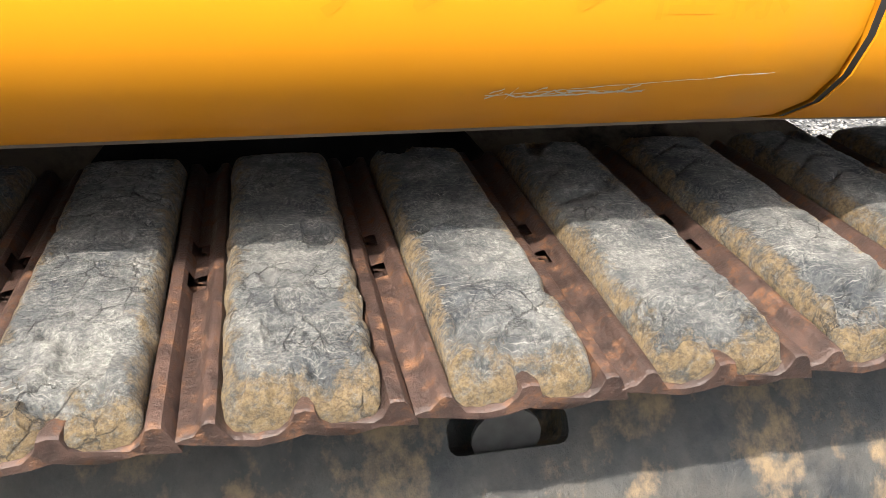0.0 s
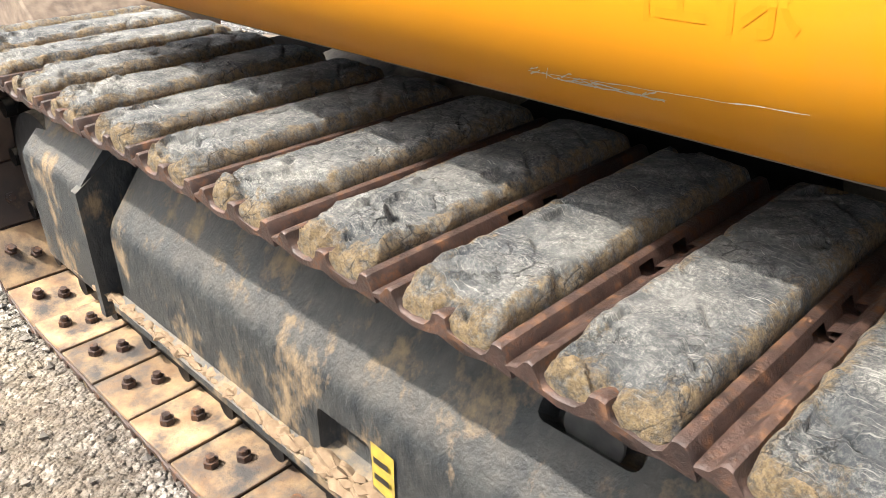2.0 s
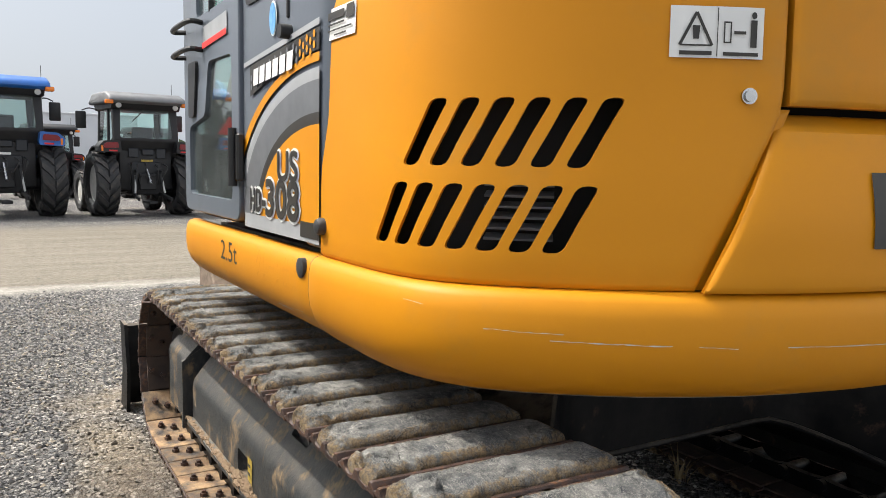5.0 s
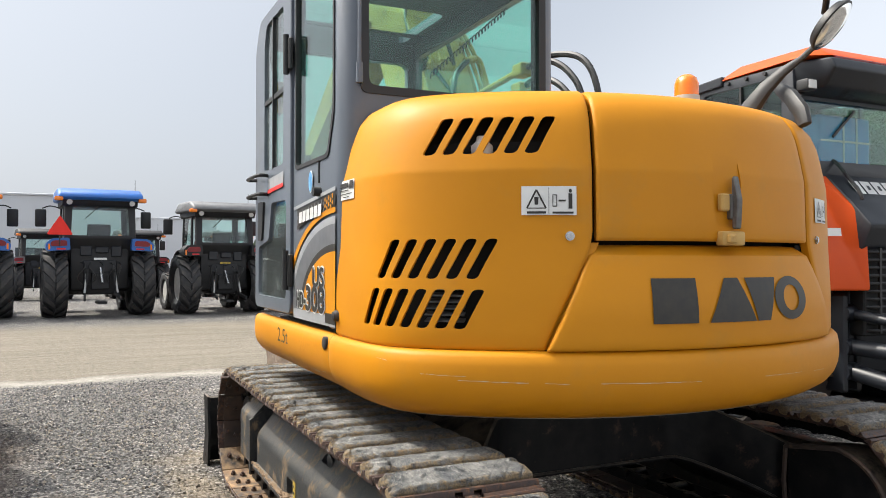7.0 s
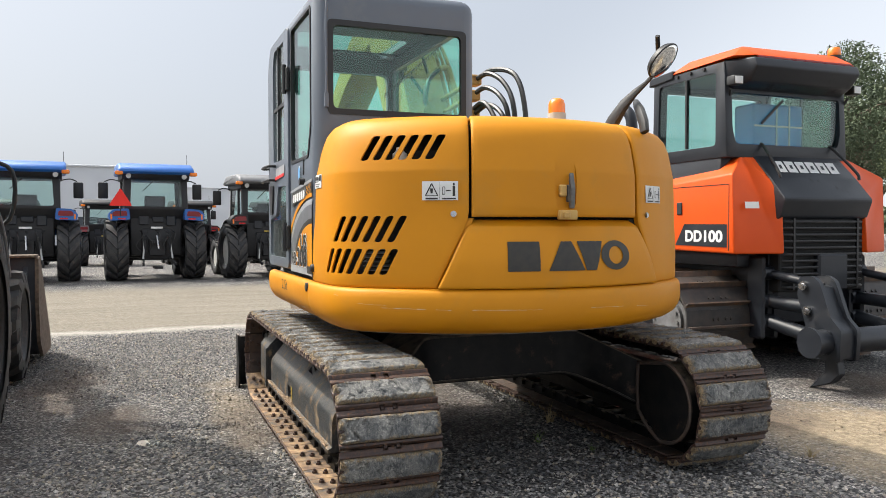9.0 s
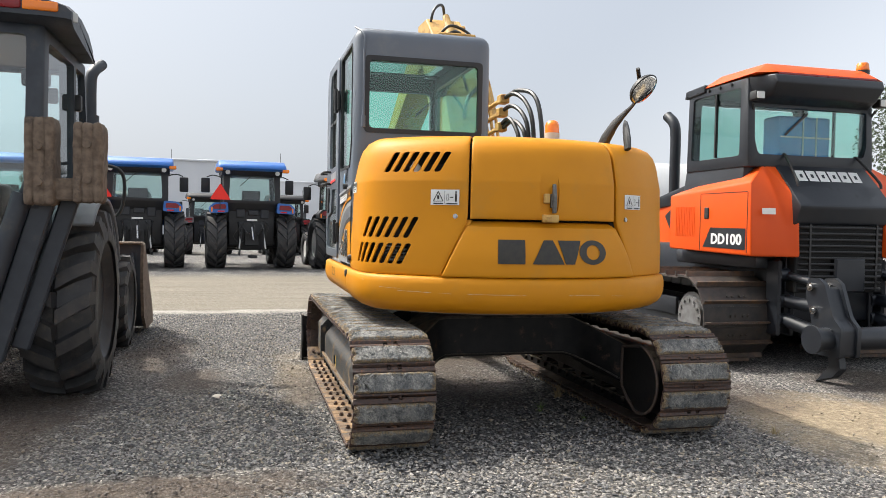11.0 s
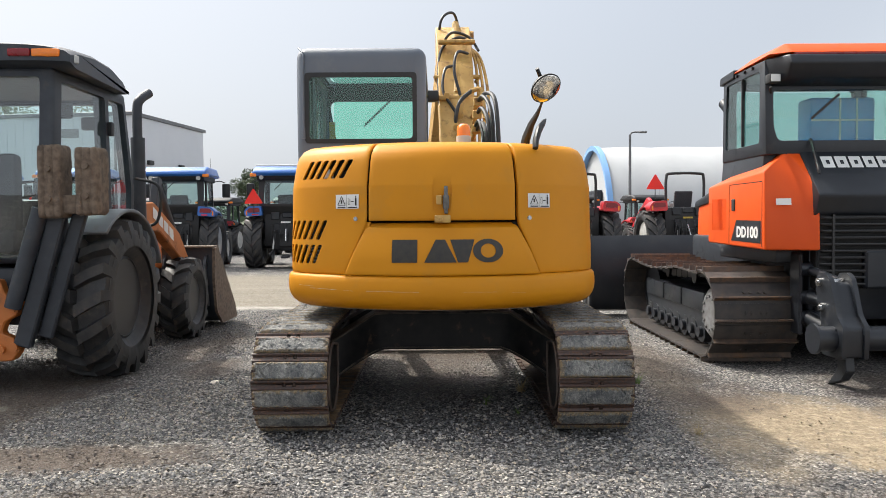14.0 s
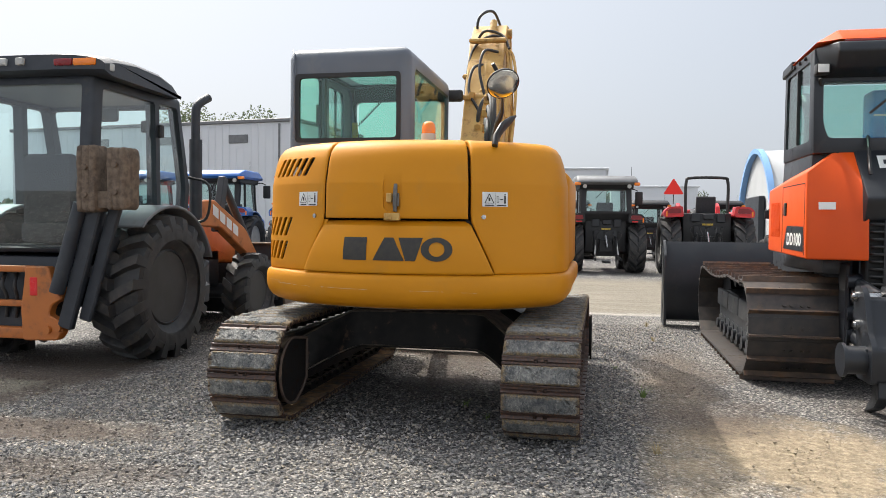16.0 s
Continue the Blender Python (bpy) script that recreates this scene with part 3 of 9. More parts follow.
    l.new(bp.outputs[0], b.inputs["Normal"])
    return m


GROUND = ground_material()


def lift(x, y):
    """The stones are heaped a little where the excavator stands."""
    u, v = np.maximum(0, np.abs(x) - 1.5) / 0.6, np.maximum(0, np.abs(y - 1.5) - 1.3) / 0.5
    return 0.022 * np.exp(-u * u - v * v)


bm = bmesh.new()
# one sheet: fine near the machines, reaching the horizon
steps = [-600, -200, -80, -40] + [x * 0.5 for x in range(-48, -10)] + [x * 0.25 for x in range(-20, 25)] + [x * 0.5 for x in range(13, 25)] + [20, 40, 80, 200, 600]
grid = []
for x in steps:
    row = []
    for y in steps:
        near = max(0.0, 1 - max(abs(x), abs(y)) / 20)
        z = 0.03 * near * (noise.noise((x * 0.35, y * 0.35, 2.0)) - 0.1) - 0.012
        row.append(bm.verts.new((x, y, min(z, 0.0) + float(lift(x, y)))))
    grid.append(row)
for a, b in zip(grid, grid[1:]):
    for k in range(len(a) - 1):
        bm.faces.new((a[k], b[k], b[k + 1], a[k + 1]))
tagged(part("ground", bm, GROUND), "grey crushed stone yard with a sandy lane and dusty patches", "ground", kind="structure")


def gravel(name, x0, x1, y0, y1, count, seed, clear=()):
    """Loose stones lying on the yard, joined."""
    rng = np.random.RandomState(seed)
    base = np.array([(1, 0, 0), (-1, 0, 0), (0, 1, 0), (0, -1, 0), (0, 0, 1), (0, 0, -1)], float)
    tris = np.array([(0, 2, 4), (2, 1, 4), (1, 3, 4), (3, 0, 4), (2, 0, 5), (1, 2, 5), (3, 1, 5), (0, 3, 5)])
    pos = np.stack([rng.uniform(x0, x1, count), rng.uniform(y0, y1, count)], 1)
    for a, b, c, d in clear:
        pos = pos[~((pos[:, 0] > a) & (pos[:, 0] < b) & (pos[:, 1] > c) & (pos[:, 1] < d))]
    # few stones where sand or soil has covered them, shade-darkened patches included
    for spots, least in ((SAND_SPOTS, 0.12), (SOIL_SHADE_SPOTS, 0.20)):
        for cx, cy, rx, ry, amount in spots:
            d = ((pos[:, 0] - cx) / rx) ** 2 + ((pos[:, 1] - cy) / ry) ** 2
            floor = 1 - (1 - least) * min(1.0, amount)
            pos = pos[rng.rand(len(pos)) < np.clip(floor + 0.8 * (d - 0.5), floor, 1)]
    # thinning out towards the edges
    rim = np.minimum(np.minimum(pos[:, 0] - x0, x1 - pos[:, 0]), np.minimum(pos[:, 1] - y0, y1 - pos[:, 1]))
    pos = pos[rng.rand(len(pos)) < np.clip(rim / 0.7, 0.02, 1)]
    count = len(pos)
    size = 0.0040 + 0.0074 * rng.rand(count) ** 1.7
    v = base[None] * (0.65 + 0.7 * rng.rand(count, 6, 3)) * size[:, None, None] * np.array([1.25, 1.0, 0.75])
    v += (rng.rand(count, 6, 3) - 0.5) * size[:, None, None] * 0.7
    ang = rng.rand(count) * 2 * np.pi
    ca, sa = np.cos(ang)[:, None], np.sin(ang)[:, None]
    x, y = v[..., 0] * ca - v[..., 1] * sa, v[..., 0] * sa + v[..., 1] * ca
    z = v[..., 2] + size[:, None] * 0.35 - 0.006 + lift(pos[:, :1], pos[:, 1:])
    verts = np.stack([x + pos[:, :1], y + pos[:, 1:], z], -1).reshape(-1, 3)
    faces = (tris[None] + 6 * np.arange(count)[:, None, None]).reshape(-1, 3)
    me = bpy.data.meshes.new(name)
    me.from_pydata(verts.tolist(), [], faces.tolist())
    me.materials.append(STONE)
    tagged(new(name, me), "loose grey crushed stone lying on the yard", "gravel", kind="stuff")


STONE = bpy.data.materials.new("loose_stone")
STONE.use_nodes = True
sn, sl = STONE.node_tree.nodes, STONE.node_tree.links
geo = sn.new("ShaderNodeNewGeometry")
tones = sn.new("ShaderNodeValToRGB")
for pos_, col_ in ((0.0, (0.060, 0.061, 0.066)), (0.4, (0.16, 0.158, 0.158)), (0.75, (0.28, 0.268, 0.25)), (0.92, (0.31, 0.265, 0.20)), (1.0, (0.43, 0.415, 0.39))):
    e = tones.color_ramp.elements.new(pos_) if pos_ not in (0.0, 1.0) else tones.color_ramp.elements[0 if pos_ == 0.0 else -1]
    e.color = (*col_, 1)
sl.new(geo.outputs["Random Per Island"], tones.inputs[0])
plan_pos = sn.new("ShaderNodeTexCoord").outputs["Object"]
stone_col = tones.outputs[0]
# stones take the same tints: sand, and soil with painted shade
for spots, tint, share in ((SAND_SPOTS, (0.30, 0.235, 0.15), 0.7), (SOIL_SHADE_SPOTS, (0.078, 0.058, 0.046), 0.75)):
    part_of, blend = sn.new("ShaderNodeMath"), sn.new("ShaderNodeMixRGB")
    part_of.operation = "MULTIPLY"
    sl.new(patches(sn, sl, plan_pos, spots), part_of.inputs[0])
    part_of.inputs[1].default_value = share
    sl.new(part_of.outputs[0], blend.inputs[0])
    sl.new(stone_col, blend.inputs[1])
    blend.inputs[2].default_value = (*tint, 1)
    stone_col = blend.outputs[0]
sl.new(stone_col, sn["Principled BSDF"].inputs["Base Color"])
sn["Principled BSDF"].inputs["Roughness"].default_value = 0.85
gravel("gravel_stones", -5.6, 3.4, -2.8, 0.9, 62000, 1)
gravel("gravel_stones", 0.8, 5.4, -0.9, 5.2, 48000, 2)
gravel("gravel_stones", -3.4, 1.6, 0.3, 2.7, 10000, 3)
gravel("gravel_stones", -4.6, 1.5, 2.2, 4.3, 20000, 4)


# weeds and litter
WEED = material("weed_green", (0.10, 0.17, 0.035), (0.16, 0.22, 0.06), 30, rough=0.7)
STRAW = material("dry_stalk", (0.34, 0.27, 0.15), (0.26, 0.20, 0.11), 30, rough=0.9)


def weed(x, y, size, seed, mat, label):
    """A small tuft of narrow bent blades."""
    rng = random.Random(seed)
    bm = bmesh.new()
    for k in range(26):
        a, lean, h = rng.uniform(0, 6.28), rng.uniform(0.1, 0.9), size * rng.uniform(0.4, 1.0)
        d = Vector((math.cos(a), math.sin(a), 0))
        side = Vector((-d.y, d.x, 0)) * size * 0.035
        o = d * size * rng.uniform(0, 0.25)
        prev = None
        for i in range(4):
            t = i / 3
            p = o + d * (lean * h * t * t) + Vector((0, 0, h * t * (1 - 0.25 * t)))
            cur = [bm.verts.new(p - side * (1 - t * 0.9)), bm.verts.new(p + side * (1 - t * 0.9))]
            if prev:
                bm.faces.new((prev[0], prev[1], cur[1], cur[0]))
            prev = cur
    ob = part("weed", bm, mat)
    ob.location = (x, y, -0.012)
    tagged(ob, label, "weed", "weeds on the yard")


for k, (x, y, size, mat) in enumerate(((-0.12, 3.04, 0.13, WEED), (1.29, 3.05, 0.10, STRAW), (-1.18, 2.86, 0.08, WEED), (0.46, 1.82, 0.09, WEED), (0.10, 2.10, 0.16, STRAW), (0.75, 2.02, 0.07, WEED), (-3.1, 3.3, 0.09, STRAW), (-4.4, 3.3, 0.1, STRAW))):
    weed(x, y, size, 300 + k, mat, "small green weed growing in the gravel" if mat is WEED else "dry straw-coloured weed tuft in the gravel")
bm = bmesh.new()
bmesh.ops.create_icosphere(bm, subdivisions=2, radius=0.05, matrix=Matrix.Diagonal((1.2, 0.7, 0.25, 1)))
for v in bm.verts:
    v.co *= 1 + 0.3 * noise.noise(v.co * 30)
ob = part("pale_stone", bm, material("pale_stone", (0.50, 0.44, 0.36), (0.58, 0.52, 0.45), 20, rough=0.9, bump=0.003))
ob.location = (-0.334, -0.318, 0.0)
tagged(ob, "pale flat stone lying on the gravel", "stone")

# ---- the yellow excavator ----
EX = thing("excavator", (0, 1.515, 0), "yellow crawler excavator with grey cab and worn rubber-padded tracks", "excavator")
PITCH, N_SHOES, RAD, XR, ZC = 0.151, 42, 0.2885, 1.125, 0.3335
TRACK_Y, SHOE_HALF, SEAT_Z = 0.892, 0.222, 0.009
XF = XR - (PITCH * N_SHOES - 2 * math.pi * RAD) / 2
SPAN = XR - XF


def track_pose(s):
    """Place, and turn round the cross axis, of the shoe at the way s along the chain (from the top, over the rear, back below)."""
    s = s % (PITCH * N_SHOES)
    if s < SPAN:
        u = s / SPAN
        return XF + s, ZC + RAD - 0.006 * math.sin(math.pi * u), 0.0
    s -= SPAN
    if s < math.pi * RAD:
        a = s / RAD
        return XR + RAD * math.sin(a), ZC + RAD * math.cos(a), a
    s -= math.pi * RAD
    if s < SPAN:
        return XR - s, ZC - RAD, math.pi
    a = (s - SPAN) / RAD
    return XF - RAD * math.sin(a), ZC - RAD * math.cos(a), math.pi + a


SHOE_TOP = [(-0.0805, 0.0002), (-0.0755, 0.0025), (-0.0690, 0.0042), (-0.0652, 0.010), (-0.0625, 0.0150), (-0.0585, 0.0165), (-0.0548, 0.0148), (-0.0528, 0.008), (-0.0500, 0.0015), (-0.044, -0.0025), (-0.030, -0.0042),
            (-0.017, -0.0025), (-0.010, 0.003), (-0.0065, 0.0085), (0.0, 0.0105)]
SHOE_TOP += [(-x, z) for x, z in SHOE_TOP[-2:4:-1]] + [(0.0645, 0.0155), (0.0675, 0.0105), (0.0705, 0.002), (0.0745, -0.0065)]
SHOE_UNDER = [(0.0748, -0.0115), (0.066, -0.0085), (0.058, -0.0065), (0.050, -0.0090), (0.030, -0.0128), (0.012, -0.0105), (0.0, -0.0075), (-0.012, -0.0105), (-0.030, -0.0128), (-0.050, -0.0090), (-0.058, -0.0065), (-0.069, -0.0060), (-0.0800, -0.0040)]


def shoe_mesh():
    """One rolled steel shoe: a lapping lip, two outer ribs and a middle rib, and two shallow cups between them for the pad."""
    bm = bmesh.new()
    prof = SHOE_TOP + SHOE_UNDER
    n = len(prof)
    lips = [k for k, (x, z) in enumerate(prof) if abs(x) > 0.0665]
    ys = [-0.2220, -0.2208, -0.217, -0.19, -0.15, -0.11, -0.07, -0.04, -0.017, 0.017, 0.04, 0.07, 0.11, 0.15, 0.19, 0.217, 0.2208, 0.2220]
    rows = []
    for y in ys:
        end = 1.0 if abs(y) > 0.2215 else (0.35 if abs(y) > 0.220 else 0.0)
        row = []
        for k, (x, z) in enumerate(prof):
            worn = 0.0008 * noise.noise((y * 24, x * 30, 1.0))
            ragged = 0.0022 * noise.noise((x * 45, math.copysign(2.0, y), 3.0)) * (abs(y) > 0.21)
            top = k < len(SHOE_TOP)
            # the middle rib stands bare and blunt at the ends
            nub = 0.007 * (abs(x) < 0.008 and abs(y) > 0.20 and top)
            row.append(bm.verts.new((x + worn, y + ragged, z + nub + worn - end * (0.0016 if top else -0.0012))))
        rows.append(row)
    for y, q, r in zip(ys, rows, rows[1:]):
        for k in range(n):
            # a notch in the middle of both lips lets dirt fall through
            if y in (-0.04, 0.017) and k in lips and (k + 1) % n in lips:
                continue
            bm.faces.new((q[k], q[(k + 1) % n], r[(k + 1) % n], r[k]))
    bm.faces.new(rows[0][::-1])
    bm.faces.new(rows[-1])
    bmesh.ops.triangulate(bm, faces=[f for f in bm.faces if len(f.verts) > 4])
    for y in (-0.027, 0.027):
        box(bm, (0.056, y - 0.008, -0.015), (0.0835, y + 0.008, -0.004), 0.003, 1)
    for v in bm.verts:
        v.co.y *= SHOE_HALF / 0.2235
        if v.co.z > 0:
            v.co.z *= 0.80
    return bm


def shoe_inner_mesh(half):
    bm = bmesh.new()
    box(bm, (-0.0745, -half, -0.0215), (0.0685, half, -0.0130), 0.002, 1)
    return bm


def bolt_mesh():
    bm = bmesh.new()
    rod(bm, (0, 0, -0.019), (0, 0, -0.033), 0.0135, 6)
    rod(bm, (0, 0, -0.033), (0, 0, -0.042), 0.008, 8)
    return bm


def rims(cols, nu, nv):
    """The verts round a grid's edge, in order."""
    return [cols[0][i] for i in range(nu + 1)] + [cols[j][nu] for j in range(1, nv + 1)] + [cols[nv][i] for i in range(nu - 1, -1, -1)] + [cols[j][0] for j in range(nv - 1, 0, -1)]


def pad_mesh(seed):
    """A worn rubber block between the ribs: flat-topped, its flanks sloped, torn at the ends, parted there by the middle rib."""
    bm = bmesh.new()
    nu, nv, hw, hl = 36, 124, 0.0515, 0.2165
    off = Vector((seed * 3.7, seed * 1.3, seed * 7.1))
    rng = random.Random(seed)
    gashes = [(rng.uniform(-0.035, 0.035), rng.uniform(-0.205, 0.03), rng.uniform(0.010, 0.030), rng.uniform(0, 3.1)) for _ in range(4)] + [(rng.uniform(-0.04, 0.04), rng.uniform(-0.21, -0.13), rng.uniform(0.014, 0.034), rng.uniform(0, 3.1)) for _ in range(5)]
    cols = []
    for j in range(nv + 1):
        v = -1 + 2 * j / nv
        vv = math.copysign(1 - (1 - abs(v)) ** 1.45, v)
        row = []
        for i in range(nu + 1):
            u = -1 + 2 * i / nu
            uu = math.copysign(1 - (1 - abs(u)) ** 1.35, u)
            y = vv * hl
            # corners rounded in plan
            near = max(0.0, abs(y) - (hl - 0.012)) / 0.012
            x = uu * (hw - 0.010 * (1 - math.sqrt(max(0.0, 1 - near * near))))
            flank = max(0.0, abs(uu) - 0.79) / 0.21
            end = max(0.0, abs(y) - hl + 0.034) / 0.034
            z = 0.0380 + 0.0030 * (1 - uu * uu) - 0.0125 * flank ** 2.0 - 0.0125 * end ** 1.7
            p = Vector((x * 28, y * 28, 0)) + off
            calm = 0.45 if y > 0.03 else 1.0
            z += (noise.noise(p) * 0.0026 + noise.noise(p * 2.9) * 0.0016 + noise.noise(p * 7) * 0.0010 + (noise.noise(p * 17) * 0.0012 + abs(noise.noise(p * 5)) * 0.004) * min(1.0, end + 0.6 * flank)) * calm
            # torn-out flakes towards the ends, with a sharp brink
            tear = noise.noise(Vector((x * 20 + seed, y * 13, seed * 5.0))) + 0.38 * max(0.0, (-y - 0.10) / 0.11) - 0.40
            if tear > -0.04:
                f = min(1.0, (tear + 0.04) / 0.05)
                z -= (0.0065 + 0.006 * max(0.0, tear) + 0.0020 * noise.noise(p * 9)) * f * f * (3 - 2 * f)
            elif tear > -0.10:
                z += 0.0018 * (1 - abs(tear + 0.07) / 0.03)
            for gx, gy, gl, ga in gashes:
                dx, dy = x - gx, y - gy
                along, across = dx * math.cos(ga) + dy * math.sin(ga), -dx * math.sin(ga) + dy * math.cos(ga) + 0.005 * noise.noise((dx * 110, dy * 110, seed))
                if abs(along) < gl:
                    z -= 0.0080 * (1 - abs(along) / gl) * math.exp(-(across / 0.0038) ** 2)
                    if across > 0:
                        z += 0.0030 * (1 - abs(along) / gl) * math.exp(-((across - 0.008) / 0.004) ** 2)
            if y > -0.02 and math.sin((abs(x) * 0.8 + y) * 2 * math.pi / 0.05) > 0.93:
                z -= 0.0030
            # the notch round the middle rib
            if y < 0.034 - hl:
                z -= 0.0130 * math.exp(-(x / 0.0070) ** 4) * min(1.0, (abs(y) - hl + 0.034) / 0.024)
            wx = 0.0026 * noise.noise(Vector((y * 45, seed * 2.0, math.copysign(4.0, u)))) * max(0.0, abs(u) - 0.6) * 2.5
            wy = 0.0035 * noise.noise(Vector((x * 60, seed * 9.0, math.copysign(3.0, v)))) * max(0.0, abs(v) - 0.8) * (5 if v < 0 else 1.5)
            row.append(bm.verts.new((x + wx, y - abs(wy) * math.copysign(1, y), max(z, 0.012))))
        cols.append(row)
    for a, b in zip(cols, cols[1:]):
        for k in range(nu):
            bm.faces.new((a[k], a[k + 1], b[k + 1], b[k]))
    rim = rims(cols, nu, nv)
    n = len(rim)
    for f in (0.72, 0.40, 0.0):
        low = []
        for v in rims(cols, nu, nv):
            q = Vector((v.co.x * 60, v.co.y * 60, f * 4)) + off
            out = 1.0 + (0.030 * noise.noise(q) + 0.018 * noise.noise(q * 2.7)) * (f > 0)
            low.append(bm.verts.new((v.co.x * (1 + (out - 1) * 1.3), v.co.y * (1 + (out - 1) * 0.22), 0.004 + (v.co.z - 0.004) * f)))
        for k in range(n):
            bm.faces.new((rim[k], low[k], low[(k + 1) % n], rim[(k + 1) % n]))
        rim = low
    return bm


def keep(bm, name, mat, angle=40):
    """A mesh that several pieces share."""
    ob = part(name, bm, mat, angle=angle)
    me = ob.data
    bpy.data.objects.remove(ob)
    return me


SHOE_ME = keep(shoe_mesh(), "track_shoe", RUST)
PLATE_ME = keep(shoe_inner_mesh(0.2185), "shoe_plate", SHOE_INNER)
PLATE_DARK_ME = keep(shoe_inner_mesh(0.190), "shoe_plate", SHOE_DARK)
BOLT_ME = keep(bolt_mesh(), "bolt", RUST)
PAD_MES = [keep(pad_mesh(k + 1), "rubber_pad", RUBBER_PAD, 50) for k in range(7)]


def link_mesh():
    bm = bmesh.new()
    for y in (-0.065, 0.065):
        prism(bm, rounded([(-0.10, -0.085), (-0.105, -0.05), (-0.07, -0.02), (0.07, -0.02), (0.105, -0.05), (0.10, -0.085), (0.02, -0.078), (-0.02, -0.078)], 0.02, 2), 1, y - 0.014, y + 0.014)
    rod(bm, (0.0767, -0.1, -0.062), (0.0767, 0.1, -0.062), 0.022, 10)
    return bm


LINK_ME = keep(link_mesh(), "chain_link", DARK_FRAME)


def side_track(name, yc, out, label):
    """One crawler: its frame, and round it shoes, pads, links and bolts. out: +1 or -1, towards the machine's outside."""
    bm = bmesh.new()
    o = out
    y_out = yc + o * 0.130
    # roller frame: sloped top, upright side, ledge at the foot
    prof = [(yc - o * 0.05, 0.50), (yc + o * 0.02, 0.50), (y_out - o * 0.0170, 0.3845), (y_out - o * 0.0095, 0.3735), (y_out - o * 0.0040, 0.3620), (y_out - o * 0.0010, 0.3500), (y_out, 0.3370), (y_out, 0.225), (y_out + o * 0.022, 0.215), (y_out + o * 0.022, 0.20),
            (yc - o * 0.13, 0.20), (yc - o * 0.13, 0.44)]
    a = prism(bm, prof, 0, -0.80, 0.93)
    # cover over the idler's yoke, stepped out
    prof2 = [(yc - o * 0.05, 0.515), (yc + o * 0.075, 0.515), (y_out + o * 0.022, 0.435), (y_out + o * 0.022, 0.20), (yc - o * 0.13, 0.20), (yc - o * 0.13, 0.45)]
    prism(bm, rounded(prof2, 0.012, 2), 0, -1.11, -0.835)
    # flange at the cover's end
    prism(bm, [(yc + o * 0.05, 0.50), (y_out + o * 0.03, 0.43), (y_out + o * 0.03, 0.175), (y_out - o * 0.05, 0.175)], 0, -0.852, -0.832)
    frame_ob = cut(bm, [])
    c = bmesh.new()
    box(c, (-0.195, y_out - 0.03, 0.232), (-0.085, y_out + 0.03, 0.308), 0.010, 2)
    c2 = bmesh.new()
    box(c2, (-0.062, -0.019, -0.05), (0.062, 0.019, 0.05), 0.012, 3, Matrix.Translation((0.18, yc + o * 0.058, 0.452)) @ Matrix.Rotation(radians(-51 * o), 4, "X"))
    frame_ob = cut(frame_ob, [c, c2])
    t = part(name, frame_ob, SIDE_STEEL, EX, label, angle=25)
    if o < 0:
        bm = bmesh.new()
        flat(bm, [(-0.080, y_out - 0.003, 0.250), (-0.040, y_out - 0.003, 0.242), (-0.038, y_out - 0.003, 0.318), (-0.080, y_out - 0.003, 0.322)])
        sticker = part("yellow_sticker", bm, YELLOW_TAG, t, "worn yellow warning sticker")
        for z in (0.268, 0.294):
            bm = bmesh.new()
            flat(bm, [(-0.073, y_out - 0.006, z), (-0.046, y_out - 0.006, z), (-0.046, y_out - 0.006, z + 0.010), (-0.073, y_out - 0.006, z + 0.010)])
            part("sticker_bar", bm, BLACK_DECAL, sticker)
    # wheels inside the chain
    for nm, x, r in (("sprocket", XR, RAD - 0.10), ("idler", XF, RAD - 0.10)):
        bm = bmesh.new()
        revolve(bm, [(yc - 0.12, r * 0.6), (yc - 0.11, r * 0.86), (yc - 0.05, r * 0.9), (yc - 0.045, r), (yc + 0.045, r), (yc + 0.05, r * 0.9), (yc + 0.11, r * 0.86), (yc + 0.12, r * 0.6)], 28, 1,
                m=Matrix.Translation((x, 0, ZC)))
        part(nm, bm, DARK_FRAME, t)
    for k in range(5):
        x = -0.62 + k * 0.33
        bm = bmesh.new()
        rod(bm, (x, yc - 0.11, 0.205), (x, yc + 0.11, 0.205), 0.07, 18)
        part("track_roller", bm, DARK_FRAME, t)
    bm = bmesh.new()
    rod(bm, (0.18, yc - 0.05, 0.44), (0.18, yc + o * 0.055, 0.44), 0.036, 18)
    part("carrier_roller", bm, LATCH_GREY, t, "pale steel carrier roller")
    # guard over the drive motor on the inner side
    bm = bmesh.new()
    yi = yc - o * 0.212
    rim = [(0.925, 0.505)] + [(XR + 0.01 + 0.215 * math.sin(a), ZC + 0.205 * math.cos(a)) for a in [math.pi * k / 14 for k in range(0, 16)]] + [(0.925, 0.25)]
    prism(bm, rim, 1, min(yi, yi + o * 0.19), max(yi, yi + o * 0.19), 0.008, 1)
    guard = part("motor_guard", bm, DARK_FRAME, t, "dark oval drive motor guard")
    bm = bmesh.new()
    ye = yi - o * 0.003
    pipe(bm, [(x, ye, z) for x, z in rim + rim[:1]], 0.010, 6, 2)
    part("guard_rim", bm, SHOE_DARK, guard, "worn dusty rim")
    bm = bmesh.new()
    box(bm, (-0.85, min(yc - o * 0.13, yc - o * 0.155), 0.2), (0.935, max(yc - o * 0.13, yc - o * 0.155), 0.50), 0.004, 1)
    part("inner_plate", bm, DARK_FRAME, t)
    # caked sand lying on the ledge
    bm = bmesh.new()
    rng = random.Random(5)
